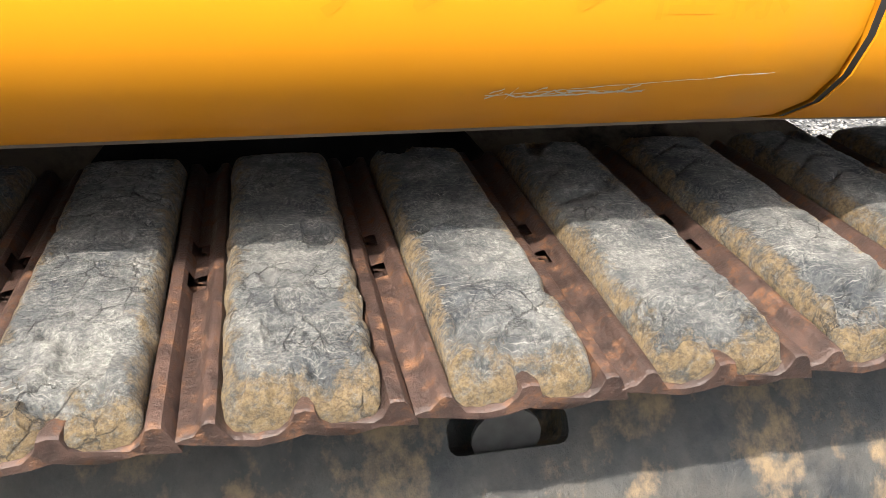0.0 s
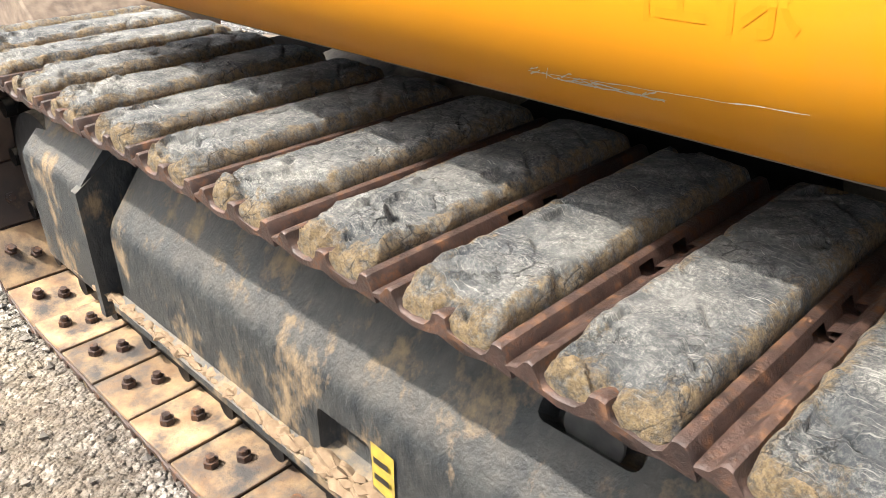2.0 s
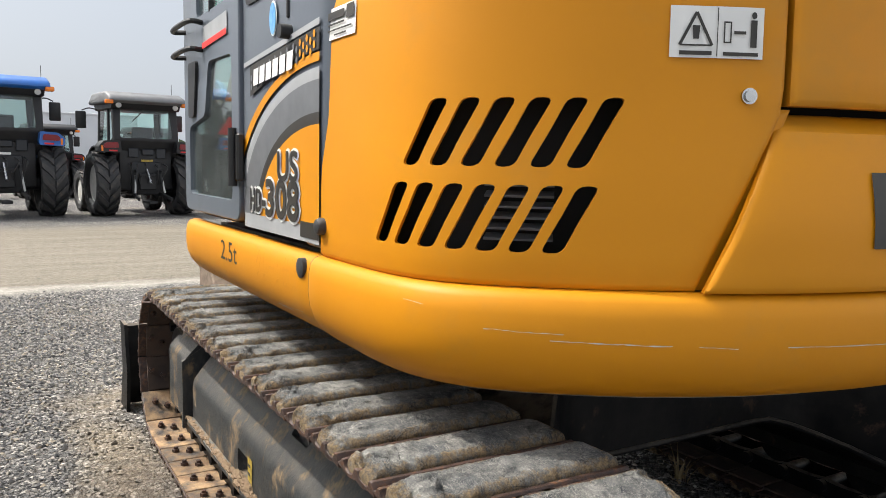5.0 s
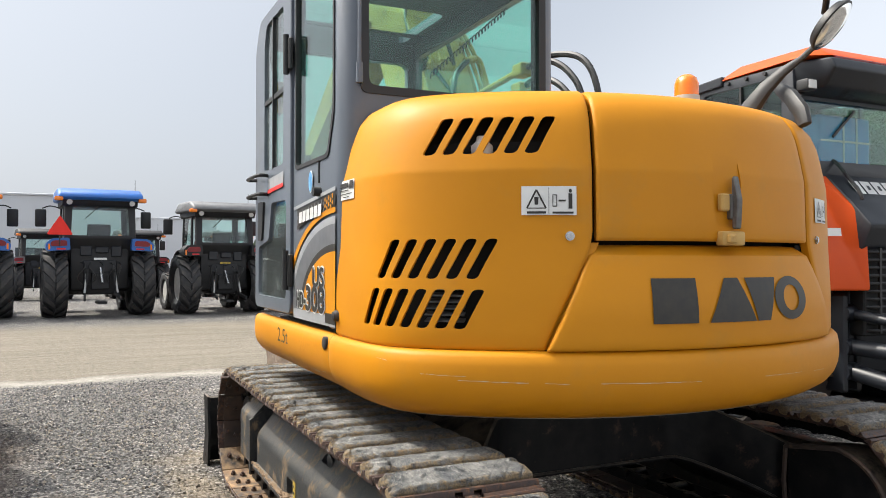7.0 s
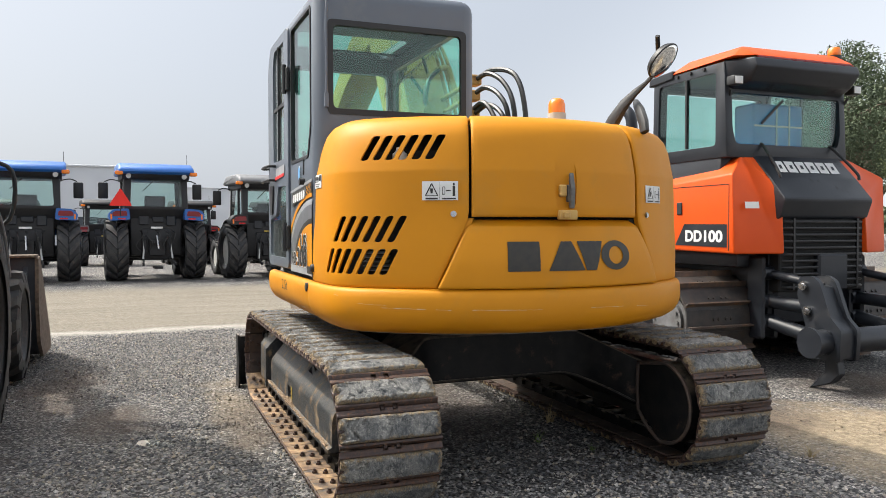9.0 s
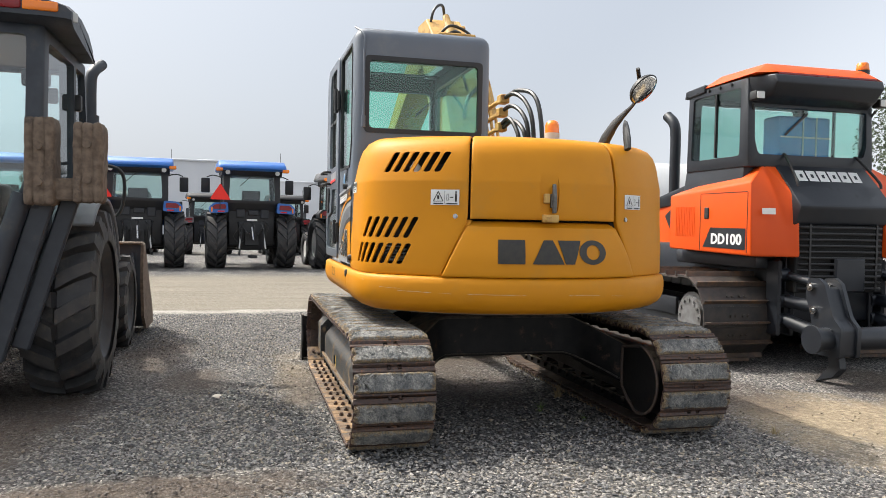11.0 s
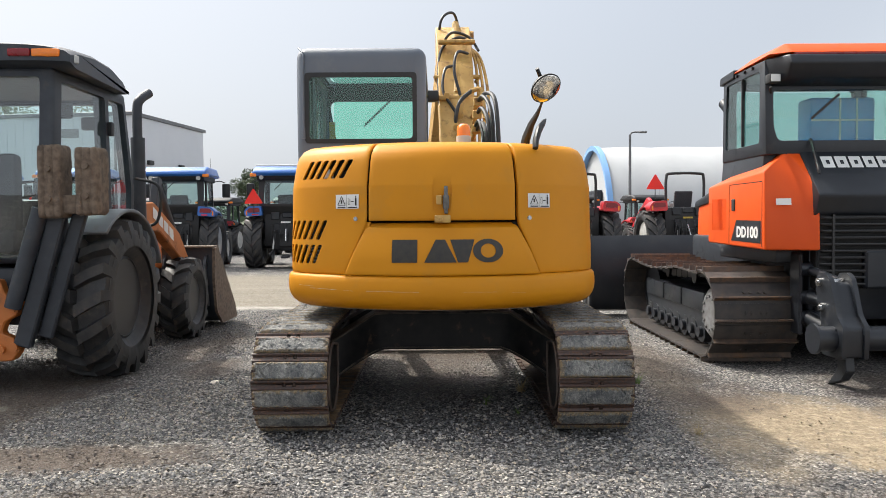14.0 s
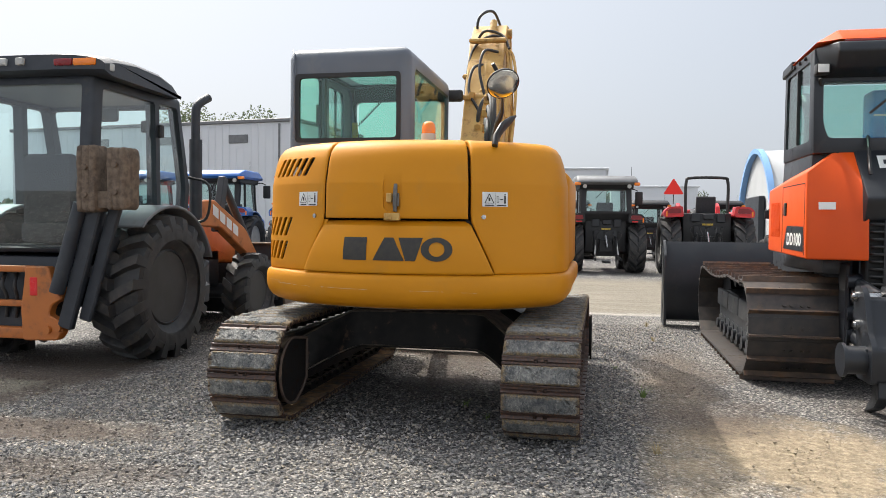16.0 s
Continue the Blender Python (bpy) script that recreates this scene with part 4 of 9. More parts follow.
    for k in range(900):
        x = rng.uniform(-0.98, 0.9)
        near = math.exp(-((x + 0.13) / 0.11) ** 2)
        r = rng.uniform(0.002, 0.008 + 0.006 * rng.random() + 0.006 * near)
        m = Matrix.Translation((x, y_out + o * rng.uniform(0.0, 0.018), 0.216 + r * 0.2 + near * rng.uniform(0, 0.02))) @ Matrix.Diagonal((rng.uniform(1, 2.4), 0.8, 0.55, 1))
        vs = bmesh.ops.create_icosphere(bm, subdivisions=1, radius=r, matrix=m)["verts"]
        for v in vs:
            v.co += Vector((rng.uniform(-1, 1), rng.uniform(-1, 1), rng.uniform(-1, 1))) * r * 0.25
    tagged(part("caked_sand", bm, SAND, t, "tan caked sand on the ledge"), kind="stuff")
    start = 0.131 - XF
    for k in range(N_SHOES):
        x, z, a = track_pose(start + k * PITCH)
        m = Matrix.Translation((x, yc, z)) @ Matrix.Rotation(a, 4, "Y")
        if o > 0:
            m = m @ Matrix.Rotation(math.pi, 4, "Z")
        rng = random.Random(k * 7 + (3 if o > 0 else 0))
        for nm, me in (("track_shoe", SHOE_ME), ("shoe_plate", PLATE_DARK_ME if o > 0 or a > 3.9 or a < 2.0 else PLATE_ME), ("chain_link", LINK_ME), ("rubber_pad", PAD_MES[(k * 5 + (2 if o > 0 else 0)) % 7])):
            ob = new(nm, me)
            ob.parent = t
            mm = m
            if nm != "rubber_pad":
                mm = m @ Matrix.Translation((0, 0, SEAT_Z)) @ Matrix.Rotation(radians(rng.uniform(-0.5, 0.5)), 4, "Z")
            ob.matrix_basis = mm
        if not 0.45 < a < 2.7:
            for y in (-0.172, -0.126):
                ob = new("bolt", BOLT_ME)
                ob.parent = t
                ob.matrix_basis = m @ Matrix.Translation((0.014 if y < -0.15 else -0.012, y, SEAT_Z))
    return t


SAND = material("caked_sand", (0.225, 0.155, 0.095), (0.15, 0.10, 0.06), 60, rough=0.95, bump=0.003, bump_scale=60)
side_track("left_track", -TRACK_Y, -1, "dusty left crawler track with torn rubber pads and rusty shoes")
side_track("right_track", TRACK_Y, 1, "dusty right crawler track with worn rubber pads")

# car body between the crawlers
bm = bmesh.new()
prism(bm, rounded([(-0.50, -0.34), (-0.34, -0.46), (0.34, -0.46), (0.50, -0.34), (0.50, 0.34), (0.34, 0.46), (-0.34, 0.46), (-0.50, 0.34)], 0.08, 3), 2, 0.47, 0.655, 0.012, 1)
car_body = part("car_body", bm, DARK_FRAME, EX, "dark dusty steel undercarriage frame", angle=30)


def cross_beam(sx):
    """An arched box beam between the crawler frames, swept back and widening towards its ends."""
    bm = bmesh.new()
    rows, rim = [], []
    n = 28
    for k in range(n + 1):
        y = -0.80 + 1.60 * k / n
        d = abs(y)
        u = min(1.0, max(0.0, (d - 0.36) / 0.40))
        ease = u * u * (3 - 2 * u)
        x0, x1 = 0.16 + 0.16 * ease, 0.60 + 0.30 * ease
        w = min(1.0, max(0.0, (d - 0.46) / 0.34))
        top = 0.665 - 0.185 * w - 0.01 * ease
        v = min(1.0, max(0.0, (d - 0.40) / 0.36))
        low = 0.415 - 0.185 * v ** 1.35
        rim.append((sx * x1, y, low + 0.004))
        rows.append([bm.verts.new((sx * x, y, z)) for x, z in ((x0, low), (x1 - 0.012, low), (x1, low + 0.012), (x1, top - 0.012), (x1 - 0.012, top), (x0, top))])
    for q, r in zip(rows, rows[1:]):
        for k in range(6):
            bm.faces.new((q[k], q[(k + 1) % 6], r[(k + 1) % 6], r[k]))
    bm.faces.new(rows[0][::-1])
    bm.faces.new(rows[-1])
    beam = part("cross_beam", bm, DARK_FRAME, car_body, "black arched cross beam with dusty flecks", angle=30)
    # a welded flange along its lower rim and a rib on each shoulder
    bm = bmesh.new()
    pipe(bm, rim, 0.009, 6, 1)
    part("beam_rim", bm, DARK_FRAME, beam)
    for sy in (-1, 1):
        bm = bmesh.new()
        prism(bm, [(sy * 0.47, 0.645), (sy * 0.49, 0.645), (sy * 0.49, 0.42), (sy * 0.47, 0.43)], 0, min(sx * 0.59, sx * 0.648), max(sx * 0.59, sx * 0.648))
        part("beam_rib", bm, DARK_FRAME, beam)


for sx in (-1, 1):
    cross_beam(sx)
bm = bmesh.new()
rod(bm, (0, 0, 0.64), (0, 0, 0.73), 0.47, 48)
rod(bm, (0, 0, 0.70), (0, 0, 0.765), 0.52, 48)
part("slew_ring", bm, SHOE_DARK, EX)

MOTOR_GREY = material("dusty_cast_grey", (0.20, 0.205, 0.21), (0.13, 0.13, 0.13), 20, rough=0.6, bump=0.001, bump_scale=40, dirt=(0.16, 0.12, 0.08), dirt_scale=12, dirt_amount=0.4)
bm = bmesh.new()
revolve(bm, [(0.47, 0.03), (0.48, 0.055), (0.55, 0.062), (0.60, 0.075), (0.665, 0.075), (0.675, 0.05), (0.70, 0.045)], 24, 2, m=Matrix.Translation((-0.62, -0.42, 0)))
motor = part("swivel_motor", bm, MOTOR_GREY, EX, "dusty grey hydraulic motor below the upper frame")
for k in range(3):
    bm = bmesh.new()
    pipe(bm, [(-0.66, -0.44 + 0.05 * k, 0.60), (-0.78, -0.46 + 0.05 * k, 0.60 - 0.03 * k), (-0.86, -0.38 + 0.06 * k, 0.56), (-0.80, -0.20 + 0.05 * k, 0.60), (-0.6, -0.1, 0.70)], 0.014, 8, 5)
    part("motor_hose", bm, HOSE, motor)
# dozer blade across the front
bm = bmesh.new()
prism(bm, [(-1.80, 0.02), (-1.765, 0.02), (-1.70, 0.14), (-1.69, 0.26), (-1.74, 0.40), (-1.775, 0.405), (-1.73, 0.26), (-1.74, 0.14)], 1, -1.12, 1.12)
blade = part("dozer_blade", bm, DARK_FRAME, EX, "dark scuffed steel dozer blade", angle=50)
for y in (-1.135, 1.12):
    bm = bmesh.new()
    prism(bm, rounded([(-1.84, 0.0), (-1.66, 0.0), (-1.62, 0.2), (-1.68, 0.42), (-1.80, 0.42), (-1.76, 0.2)], 0.01, 2), 1, y, y + 0.015)
    part("end_plate", bm, DARK_FRAME, blade)
for y in (-0.42, 0.42):
    bm = bmesh.new()
    bar(bm, (-1.7, y, 0.2), (-0.55, y * 0.8, 0.42), 0.10, 0.14, 0.01)
    part("push_arm", bm, DARK_FRAME, blade)


# ---- upper body ----
def outline(th, W, R):
    """Radius of the tail's plan at the angle th (degrees, 0 straight behind): a round tail between straight sides."""
    s = abs(math.sin(radians(th)))
    side = W / max(s, 1e-4)
    if abs(th) >= 90:
        return side
    return (R ** -26 + side ** -26) ** (-1 / 26)


def plan(th, off, W=1.0, R=1.308):
    r0 = outline(th, W, R)
    a = radians(th)
    if abs(th) > 58:
        w = min(1.0, (abs(th) - 58) / 14)
        x, y = r0 * math.cos(a), r0 * math.sin(a)
        nx, ny = math.cos(a) * (1 - w), math.copysign(1, a) * w + math.sin(a) * (1 - w)
        ln = math.hypot(nx, ny)
        return x + off * nx / ln, y + off * ny / ln
    return (r0 + off) * math.cos(a), (r0 + off) * math.sin(a)


WALL = [(0.0, 0.965), (0.0, 1.12), (-0.008, 1.29), (-0.010, 1.40), (-0.013, 1.503), (-0.031, 1.60), (-0.046, 1.665), (-0.066, 1.71), (-0.096, 1.743), (-0.14, 1.764), (-0.21, 1.774), (-0.36, 1.782), (-0.58, 1.786), (-0.80, 1.788)]


def wall_at(v):
    """Offset and height at v metres up the wall's profile."""
    d = 0.0
    for (o0, z0), (o1, z1) in zip(WALL, WALL[1:]):
        ln = math.hypot(o1 - o0, z1 - z0)
        if v <= d + ln:
            t = (v - d) / ln
            return o0 + (o1 - o0) * t, z0 + (z1 - z0) * t
        d += ln
    return WALL[-1]


def wall_v(z):
    d = 0.0
    for (o0, z0), (o1, z1) in zip(WALL, WALL[1:]):
        if z <= z1:
            return d + math.hypot(o1 - o0, z1 - z0) * (z - z0) / (z1 - z0)
        d += math.hypot(o1 - o0, z1 - z0)
    return d


WALL_LEN = wall_v(1.7879)


def skin(name, left, right, v0, v1, nu, nv, mat, label="", limit=None, shape=None, holes=(), thick=0.02, proud=0.0):
    """A panel of the tail's skin. left, right: edge angle at v; rounded rims; thickness inward; slots cut through it."""
    bm = bmesh.new()
    fine = [0.0, 0.005, 0.012]
    vs = [v0 + f for f in fine] + [v0 + 0.012 + (v1 - v0 - 0.024) * k / nv for k in range(1, nv)] + [v1 - f for f in fine[::-1]]
    for z in (1.495, 1.503, 1.511):
        if v0 + 0.02 < wall_v(z) < v1 - 0.02:
            vs.append(wall_v(z))
    vs.sort()
    outer, inner = [], []
    for v in vs:
        l, r = left(v), right(v)
        du = 1.0 / (abs(r - l) * 1.3 * math.pi / 180)
        us = [f * du for f in fine] + [0.012 * du + (1 - 0.024 * du) * k / nu for k in range(1, nu)] + [1 - f * du for f in fine[::-1]]
        ro, ri = [], []
        for u in us:
            edge = min(v - v0, v1 - v, u / du, (1 - u) / du)
            rim = -0.007 if edge < 0.002 else (-0.002 if edge < 0.009 else 0.0)
            o, z = wall_at(v)
            th = l + (r - l) * u
            if shape:
                o = shape(z)
            for lst, extra in ((ro, rim + proud), (ri, proud - thick)):
                x, y = plan(th, o + extra)
                zz = z + (extra * 0.9 if v > wall_v(1.70) else 0.0)
                if limit is not None:
                    x = max(x, limit(y))
                lst.append(bm.verts.new((x, y, zz)))
        outer.append(ro)
        inner.append(ri)
    nr, nc = len(outer), len(outer[0])
    for g, flip in ((outer, False), (inner, True)):
        for j in range(nr - 1):
            for i in range(nc - 1):
                q = (g[j][i], g[j][i + 1], g[j + 1][i + 1], g[j + 1][i])
                bm.faces.new(q[::-1] if flip else q)
    def wall(a, b):
        for k in range(len(a) - 1):
            bm.faces.new((a[k], a[k + 1], b[k + 1], b[k]))
    wall(outer[0], inner[0])
    wall(outer[-1], inner[-1])
    wall([r[0] for r in outer], [r[0] for r in inner])
    wall([r[-1] for r in outer], [r[-1] for r in inner])
    bmesh.ops.remove_doubles(bm, verts=bm.verts, dist=0.0004)
    bmesh.ops.dissolve_degenerate(bm, edges=bm.edges, dist=0.0004)
    if holes:
        bm = cut(bm, holes)
    return part(name, bm, mat, EX, label, angle=32)


def slot(th0, th1, z0, z1, slant, r=0.012):
    """A slanted slot as a cutter: its lower edge from th0 to th1 degrees, its top moved by slant degrees."""
    c = bmesh.new()
    pts = rounded([(th0, z0 * 60), (th1, z0 * 60), (th1 + slant, z1 * 60), (th0 + slant, z1 * 60)], 0.7, 3)
    a, b = [], []
    for t, z in pts:
        z /= 60
        off = wall_at(wall_v(z))[0]
        for lst, e in ((a, 0.04), (b, -0.06)):
            x, y = plan(t, off + e)
            lst.append(c.verts.new((x, y, z)))
    n = len(pts)
    c.faces.new(a)
    c.faces.new(b[::-1])
    for k in range(n):
        c.faces.new((a[k], b[k], b[(k + 1) % n], a[(k + 1) % n]))
    return c


def door_edge(v):
    z = wall_at(v)[1]
    y = -0.452 if z >= 1.285 else -0.452 - (1.285 - z) * 0.42
    return math.degrees(math.asin(y / 1.30))


def cab_back(y):
    if y < -0.985:
        return 0.432
    return 0.432 + 0.08 * min(1.0, (y + 0.985) / 0.03) if y < -0.05 else 0.30


VT, VB = wall_v(1.285), WALL_LEN
slots = []
SLOT_ROWS = [(1.553, 1.668, -43.6, 2.80, 1.8, 2.75, 6), (1.176, 1.297, -51.1, 2.75, 1.62, 2.9, 6), (1.026, 1.145, -54.6, 2.60, 1.65, 2.75, 7)]
for z0, z1, th, step, width, slant, count in SLOT_ROWS:
    for k in range(count):
        slots.append(slot(th + k * step, th + k * step + width, z0, z1, slant))
left_door = skin("left_engine_door", lambda v: -71.5, lambda v: door_edge(v) - 0.16, 0.0, VB, 46, 30, YELLOW,
                 "yellow side door with slanted louvre slots", cab_back, holes=slots, thick=0.012)
recess = bmesh.new()
prism(recess, rounded([(-0.052, 1.335), (0.052, 1.335), (0.060, 1.47), (0.046, 1.575), (-0.046, 1.575), (-0.060, 1.47)], 0.03, 5), 0, 1.287, 1.40)
hood = skin("rear_hood", lambda v: -19.95, lambda v: 19.95, VT + 0.006, VB, 30, 26, YELLOW, "yellow rear engine hood", cab_back, holes=[recess], thick=0.035)
right_door = skin("right_engine_door", lambda v: -door_edge(v) + 0.42, lambda v: 66.5, 0.0, VB, 46, 30, YELLOW, "yellow side door", lambda y: 0.30, thick=0.03)
tail_panel = skin("tail_panel", lambda v: door_edge(v) + 0.12, lambda v: -door_edge(v) - 0.12, 0.0, VT - 0.006, 30, 14, YELLOW, "yellow sloped tail panel with dark block lettering",
                  shape=lambda z: 0.024 - 0.05 * max(0, (z - 1.06) / 0.22) ** 1.6 if z < 1.25 else -0.026 - (z - 1.25) * 0.9)
# flanges behind the tail's slanted seams: left yellow, right near-black for seam shade
for sy in (-1, 1):
    skin("seam_flange", (lambda v: door_edge(v) - 1.3) if sy < 0 else (lambda v: -door_edge(v) - 0.9), (lambda v: door_edge(v) + 0.9) if sy < 0 else (lambda v: -door_edge(v) + 1.3), 0.0, VT, 3, 14, YELLOW if sy < 0 else RECESS_SHADE, thick=0.006, proud=-0.015 if sy < 0 else -0.033)
# near-black sheet behind the skin, the engine bay's shade put into its colour
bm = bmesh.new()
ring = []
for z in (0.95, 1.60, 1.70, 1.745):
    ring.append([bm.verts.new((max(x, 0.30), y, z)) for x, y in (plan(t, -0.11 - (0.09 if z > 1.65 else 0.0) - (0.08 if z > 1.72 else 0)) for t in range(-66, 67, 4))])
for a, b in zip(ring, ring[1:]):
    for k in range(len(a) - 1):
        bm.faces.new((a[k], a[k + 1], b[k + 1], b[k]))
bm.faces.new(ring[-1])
bay = part("engine_bay", bm, RECESS_SHADE, EX, "near-black sheet for the shade inside the engine bay")
for k in range(6):
    z = 1.04 + k * 0.02
    bm = bmesh.new()
    prev = None
    for t in range(-44, -36, 2):
        q = [bm.verts.new((*plan(t, e), z + dz)) for e, dz in ((-0.072, 0.0), (-0.072, 0.004), (-0.10, 0.012), (-0.10, 0.008))]
        if prev:
            for i in range(4):
                bm.faces.new((prev[i], prev[(i + 1) % 4], q[(i + 1) % 4], q[i]))
        prev = q
    part("radiator_fin", bm, GREY_ROOF, bay)
bm = bmesh.new()
q = plan(-35.5, -0.085)
revolve(bm, [(1.50, 0.03), (1.505, 0.034), (1.585, 0.034), (1.60, 0.018), (1.615, 0.016)], 16, 2, m=Matrix.Translation((q[0], q[1], 0)))
part("white_bottle", bm, WHITE_DECAL, bay)
# right-hand side of the upper frame
bm = bmesh.new()
box(bm, (-0.85, 0.20, 0.96), (0.42, 0.995, 1.62), 0.05, 3)
part("tank_cover", bm, YELLOW, EX, "yellow tank and tool box cover")
bm = bmesh.new()
low = [bm.verts.new((x, y, 0.745)) for x, y in (plan(t, -0.10) for t in range(-130, 131, 5))]
top = [bm.verts.new((v.co.x, v.co.y, 0.95)) for v in low]
bm.faces.new(low[::-1])
bm.faces.new(top)
for k in range(len(low)):
    j = (k + 1) % len(low)
    bm.faces.new((low[k], low[j], top[j], top[k]))
UNDERSIDE = material("dusty_underside", (0.17, 0.143, 0.115), (0.27, 0.225, 0.175), 6, rough=0.9, bump=0.002, bump_scale=30)
part("upper_frame", bm, UNDERSIDE, EX, "dusty brown upper frame")

BELT = [(-0.03, 0.962), (-0.012, 0.964), (0.006, 0.958), (0.016, 0.946), (0.021, 0.92), (0.022, 0.88), (0.018, 0.848), (0.006, 0.816), (-0.016, 0.788), (-0.05, 0.765), (-0.095, 0.750), (-0.15, 0.742), (-0.22, 0.742)]


def belt(name, t0, t1, n, label, cap0=True, cap1=True):
    bm = bmesh.new()
    rows = []
    for k in range(n + 1):
        t = t0 + (t1 - t0) * k / n
        e = min(k, n - k) * abs(t1 - t0) / n
        shrink = 0.006 if e < 1e-6 else 0.0
        rows.append([bm.verts.new((*plan(t, o + 0.006 - shrink - (0.007 if abs(t) > 67.95 else 0.0)), z)) for o, z in BELT])
    for a, b in zip(rows, rows[1:]):
        for k in range(len(BELT) - 1):
            bm.faces.new((a[k], a[k + 1], b[k + 1], b[k]))
    for r in (rows[0], rows[-1]):
        bm.faces.new(r)
    return part(name, bm, YELLOW, EX, label, angle=40)


belt("counterweight", -67.81, 67.81, 80, "yellow scratched counterweight belt with rounded underside")
belt("left_skirt", -132.0, -68.11, 30, "yellow scratched side skirt with rounded underside")
belt("right_skirt", 68.06, 132.0, 30, "yellow side skirt")

# near-black strips added in the belt's seams to draw the shade of the gap
for th in (-67.96, 67.96):
    bm = bmesh.new()
    ends = [[bm.verts.new((*plan(th + d, o - 0.0018), z)) for o, z in BELT] for d in (-0.17, 0.17)]
    for k in range(len(BELT) - 1):
        bm.faces.new((ends[0][k], ends[0][k + 1], ends[1][k + 1], ends[1][k]))
    part("belt_seam", bm, RECESS_SHADE, EX)

# ---- cab, boom and fittings of the excavator ----
def tail_point(th, z, e=0.004, shape=None):
    o = shape(z) if shape else wall_at(wall_v(z))[0]
    x, y = plan(th, o + e)
    return x, y, z


def decal_on_tail(name, th0, th1, z0, z1, mat, parent, label="", e=0.0035, n=8, shape=None):
    bm = bmesh.new()
    a = [bm.verts.new(tail_point(th0 + (th1 - th0) * k / n, z0, e, shape)) for k in range(n + 1)]
    b = [bm.verts.new(tail_point(th0 + (th1 - th0) * k / n, z1, e, shape)) for k in range(n + 1)]
    for k in range(n):
        bm.faces.new((a[k], a[k + 1], b[k + 1], b[k]))
    return part(name, bm, mat, parent, label)


def poly_on_tail(name, pts, mat, parent, e=0.006, shape=None, label=""):
    bm = bmesh.new()
    bm.faces.new([bm.verts.new(tail_point(t, z, e, shape)) for t, z in pts])
    bmesh.ops.triangulate(bm, faces=bm.faces)
    return part(name, bm, mat, parent, label)


def tail_shape(z):
    return 0.024 - 0.05 * max(0, (z - 1.06) / 0.22) ** 1.6 if z < 1.25 else -0.026 - (z - 1.25) * 0.9


# four dark blocks of the maker's mark on the tail panel
def mark_block(b0, b1, t0, t1, n=8, z0=1.043, z1=1.178):
    """A plain block between two slanted sides, lying on the curved panel."""
    bm = bmesh.new()
    rows = []
    for j in range(4):
        z = z0 + (z1 - z0) * j / 3
        l, r = b0 + (t0 - b0) * j / 3, b1 + (t1 - b1) * j / 3
        rows.append([bm.verts.new(tail_point(l + (r - l) * k / n, z, 0.0045, tail_shape)) for k in range(n + 1)])
    for a, b in zip(rows, rows[1:]):
        for k in range(n):
            bm.faces.new((a[k], a[k + 1], b[k + 1], b[k]))
    part("mark_block", bm, BLACK_DECAL, tail_panel)


mark_block(-13.0, -6.4, -13.0, -6.4)
mark_block(-4.6, 3.6, -1.7, 0.7)
mark_block(3.95, 6.45, 2.0, 8.3)
bm = bmesh.new()
ro, ri = [], []
for k in range(28):
    a = 2 * math.pi * k / 28
    ro.append(bm.verts.new(tail_point(11.8 + 4.0 * math.cos(a), 1.111 + 0.07 * math.sin(a), 0.004, tail_shape)))
    ri.append(bm.verts.new(tail_point(11.8 + 2.0 * math.cos(a), 1.111 + 0.042 * math.sin(a), 0.004, tail_shape)))
for k in range(28):
    bm.faces.new((ro[k], ro[(k + 1) % 28], ri[(k + 1) % 28], ri[k]))
part("mark_block", bm, BLACK_DECAL, tail_panel)


def warning_sticker(parent, th0, th1, z0, z1, full=1.0):
    w = th1 - th0
    s = decal_on_tail("warning_sticker", th0, th1, z0, z1, WHITE_DECAL, parent, "white warning sticker with black pictograms", 0.0035)
    h = z1 - z0
    def P(u, v):
        return th0 + w * u, z0 + h * v
    a, b, c = (0.10, 0.24), (0.44, 0.24), (0.27, 0.88)
    for p, q in ((a, b), (b, c), (c, a)):
        d = Vector((q[0] - p[0], q[1] - p[1]))
        n = Vector((-d.y, d.x)).normalized() * 0.017
        poly_on_tail("pictogram_line", [P(p[0] - n.x, p[1] - n.y), P(q[0] - n.x, q[1] - n.y), P(q[0] + n.x, q[1] + n.y), P(p[0] + n.x, p[1] + n.y)], BLACK_DECAL, parent, 0.006)
    poly_on_tail("pictogram_mark", [P(0.24, 0.36), P(0.30, 0.36), P(0.31, 0.62), P(0.23, 0.62)], BLACK_DECAL, parent, 0.006)
    for u0, u1, v0, v1 in ((0.56, 0.575, 0.30, 0.7), (0.63, 0.645, 0.30, 0.7), (0.56, 0.645, 0.29, 0.32), (0.56, 0.645, 0.68, 0.71), (0.67, 0.80, 0.47, 0.53), (0.85, 0.92, 0.22, 0.75), (0.1, 0.44, 0.05, 0.13), (0.56, 0.94, 0.05, 0.12), (0.49, 0.5, 0.03, 0.97)):
        poly_on_tail("pictogram_bar", [P(u0, v0), P(u1, v0), P(u1, v1), P(u0, v1)], BLACK_DECAL, parent, 0.006)
    poly_on_tail("pictogram_dot", [P(0.885 + 0.03 * math.cos(t), 0.84 + 0.07 * math.sin(t)) for t in [k * math.pi / 4 for k in range(8)]], BLACK_DECAL, parent, 0.006)


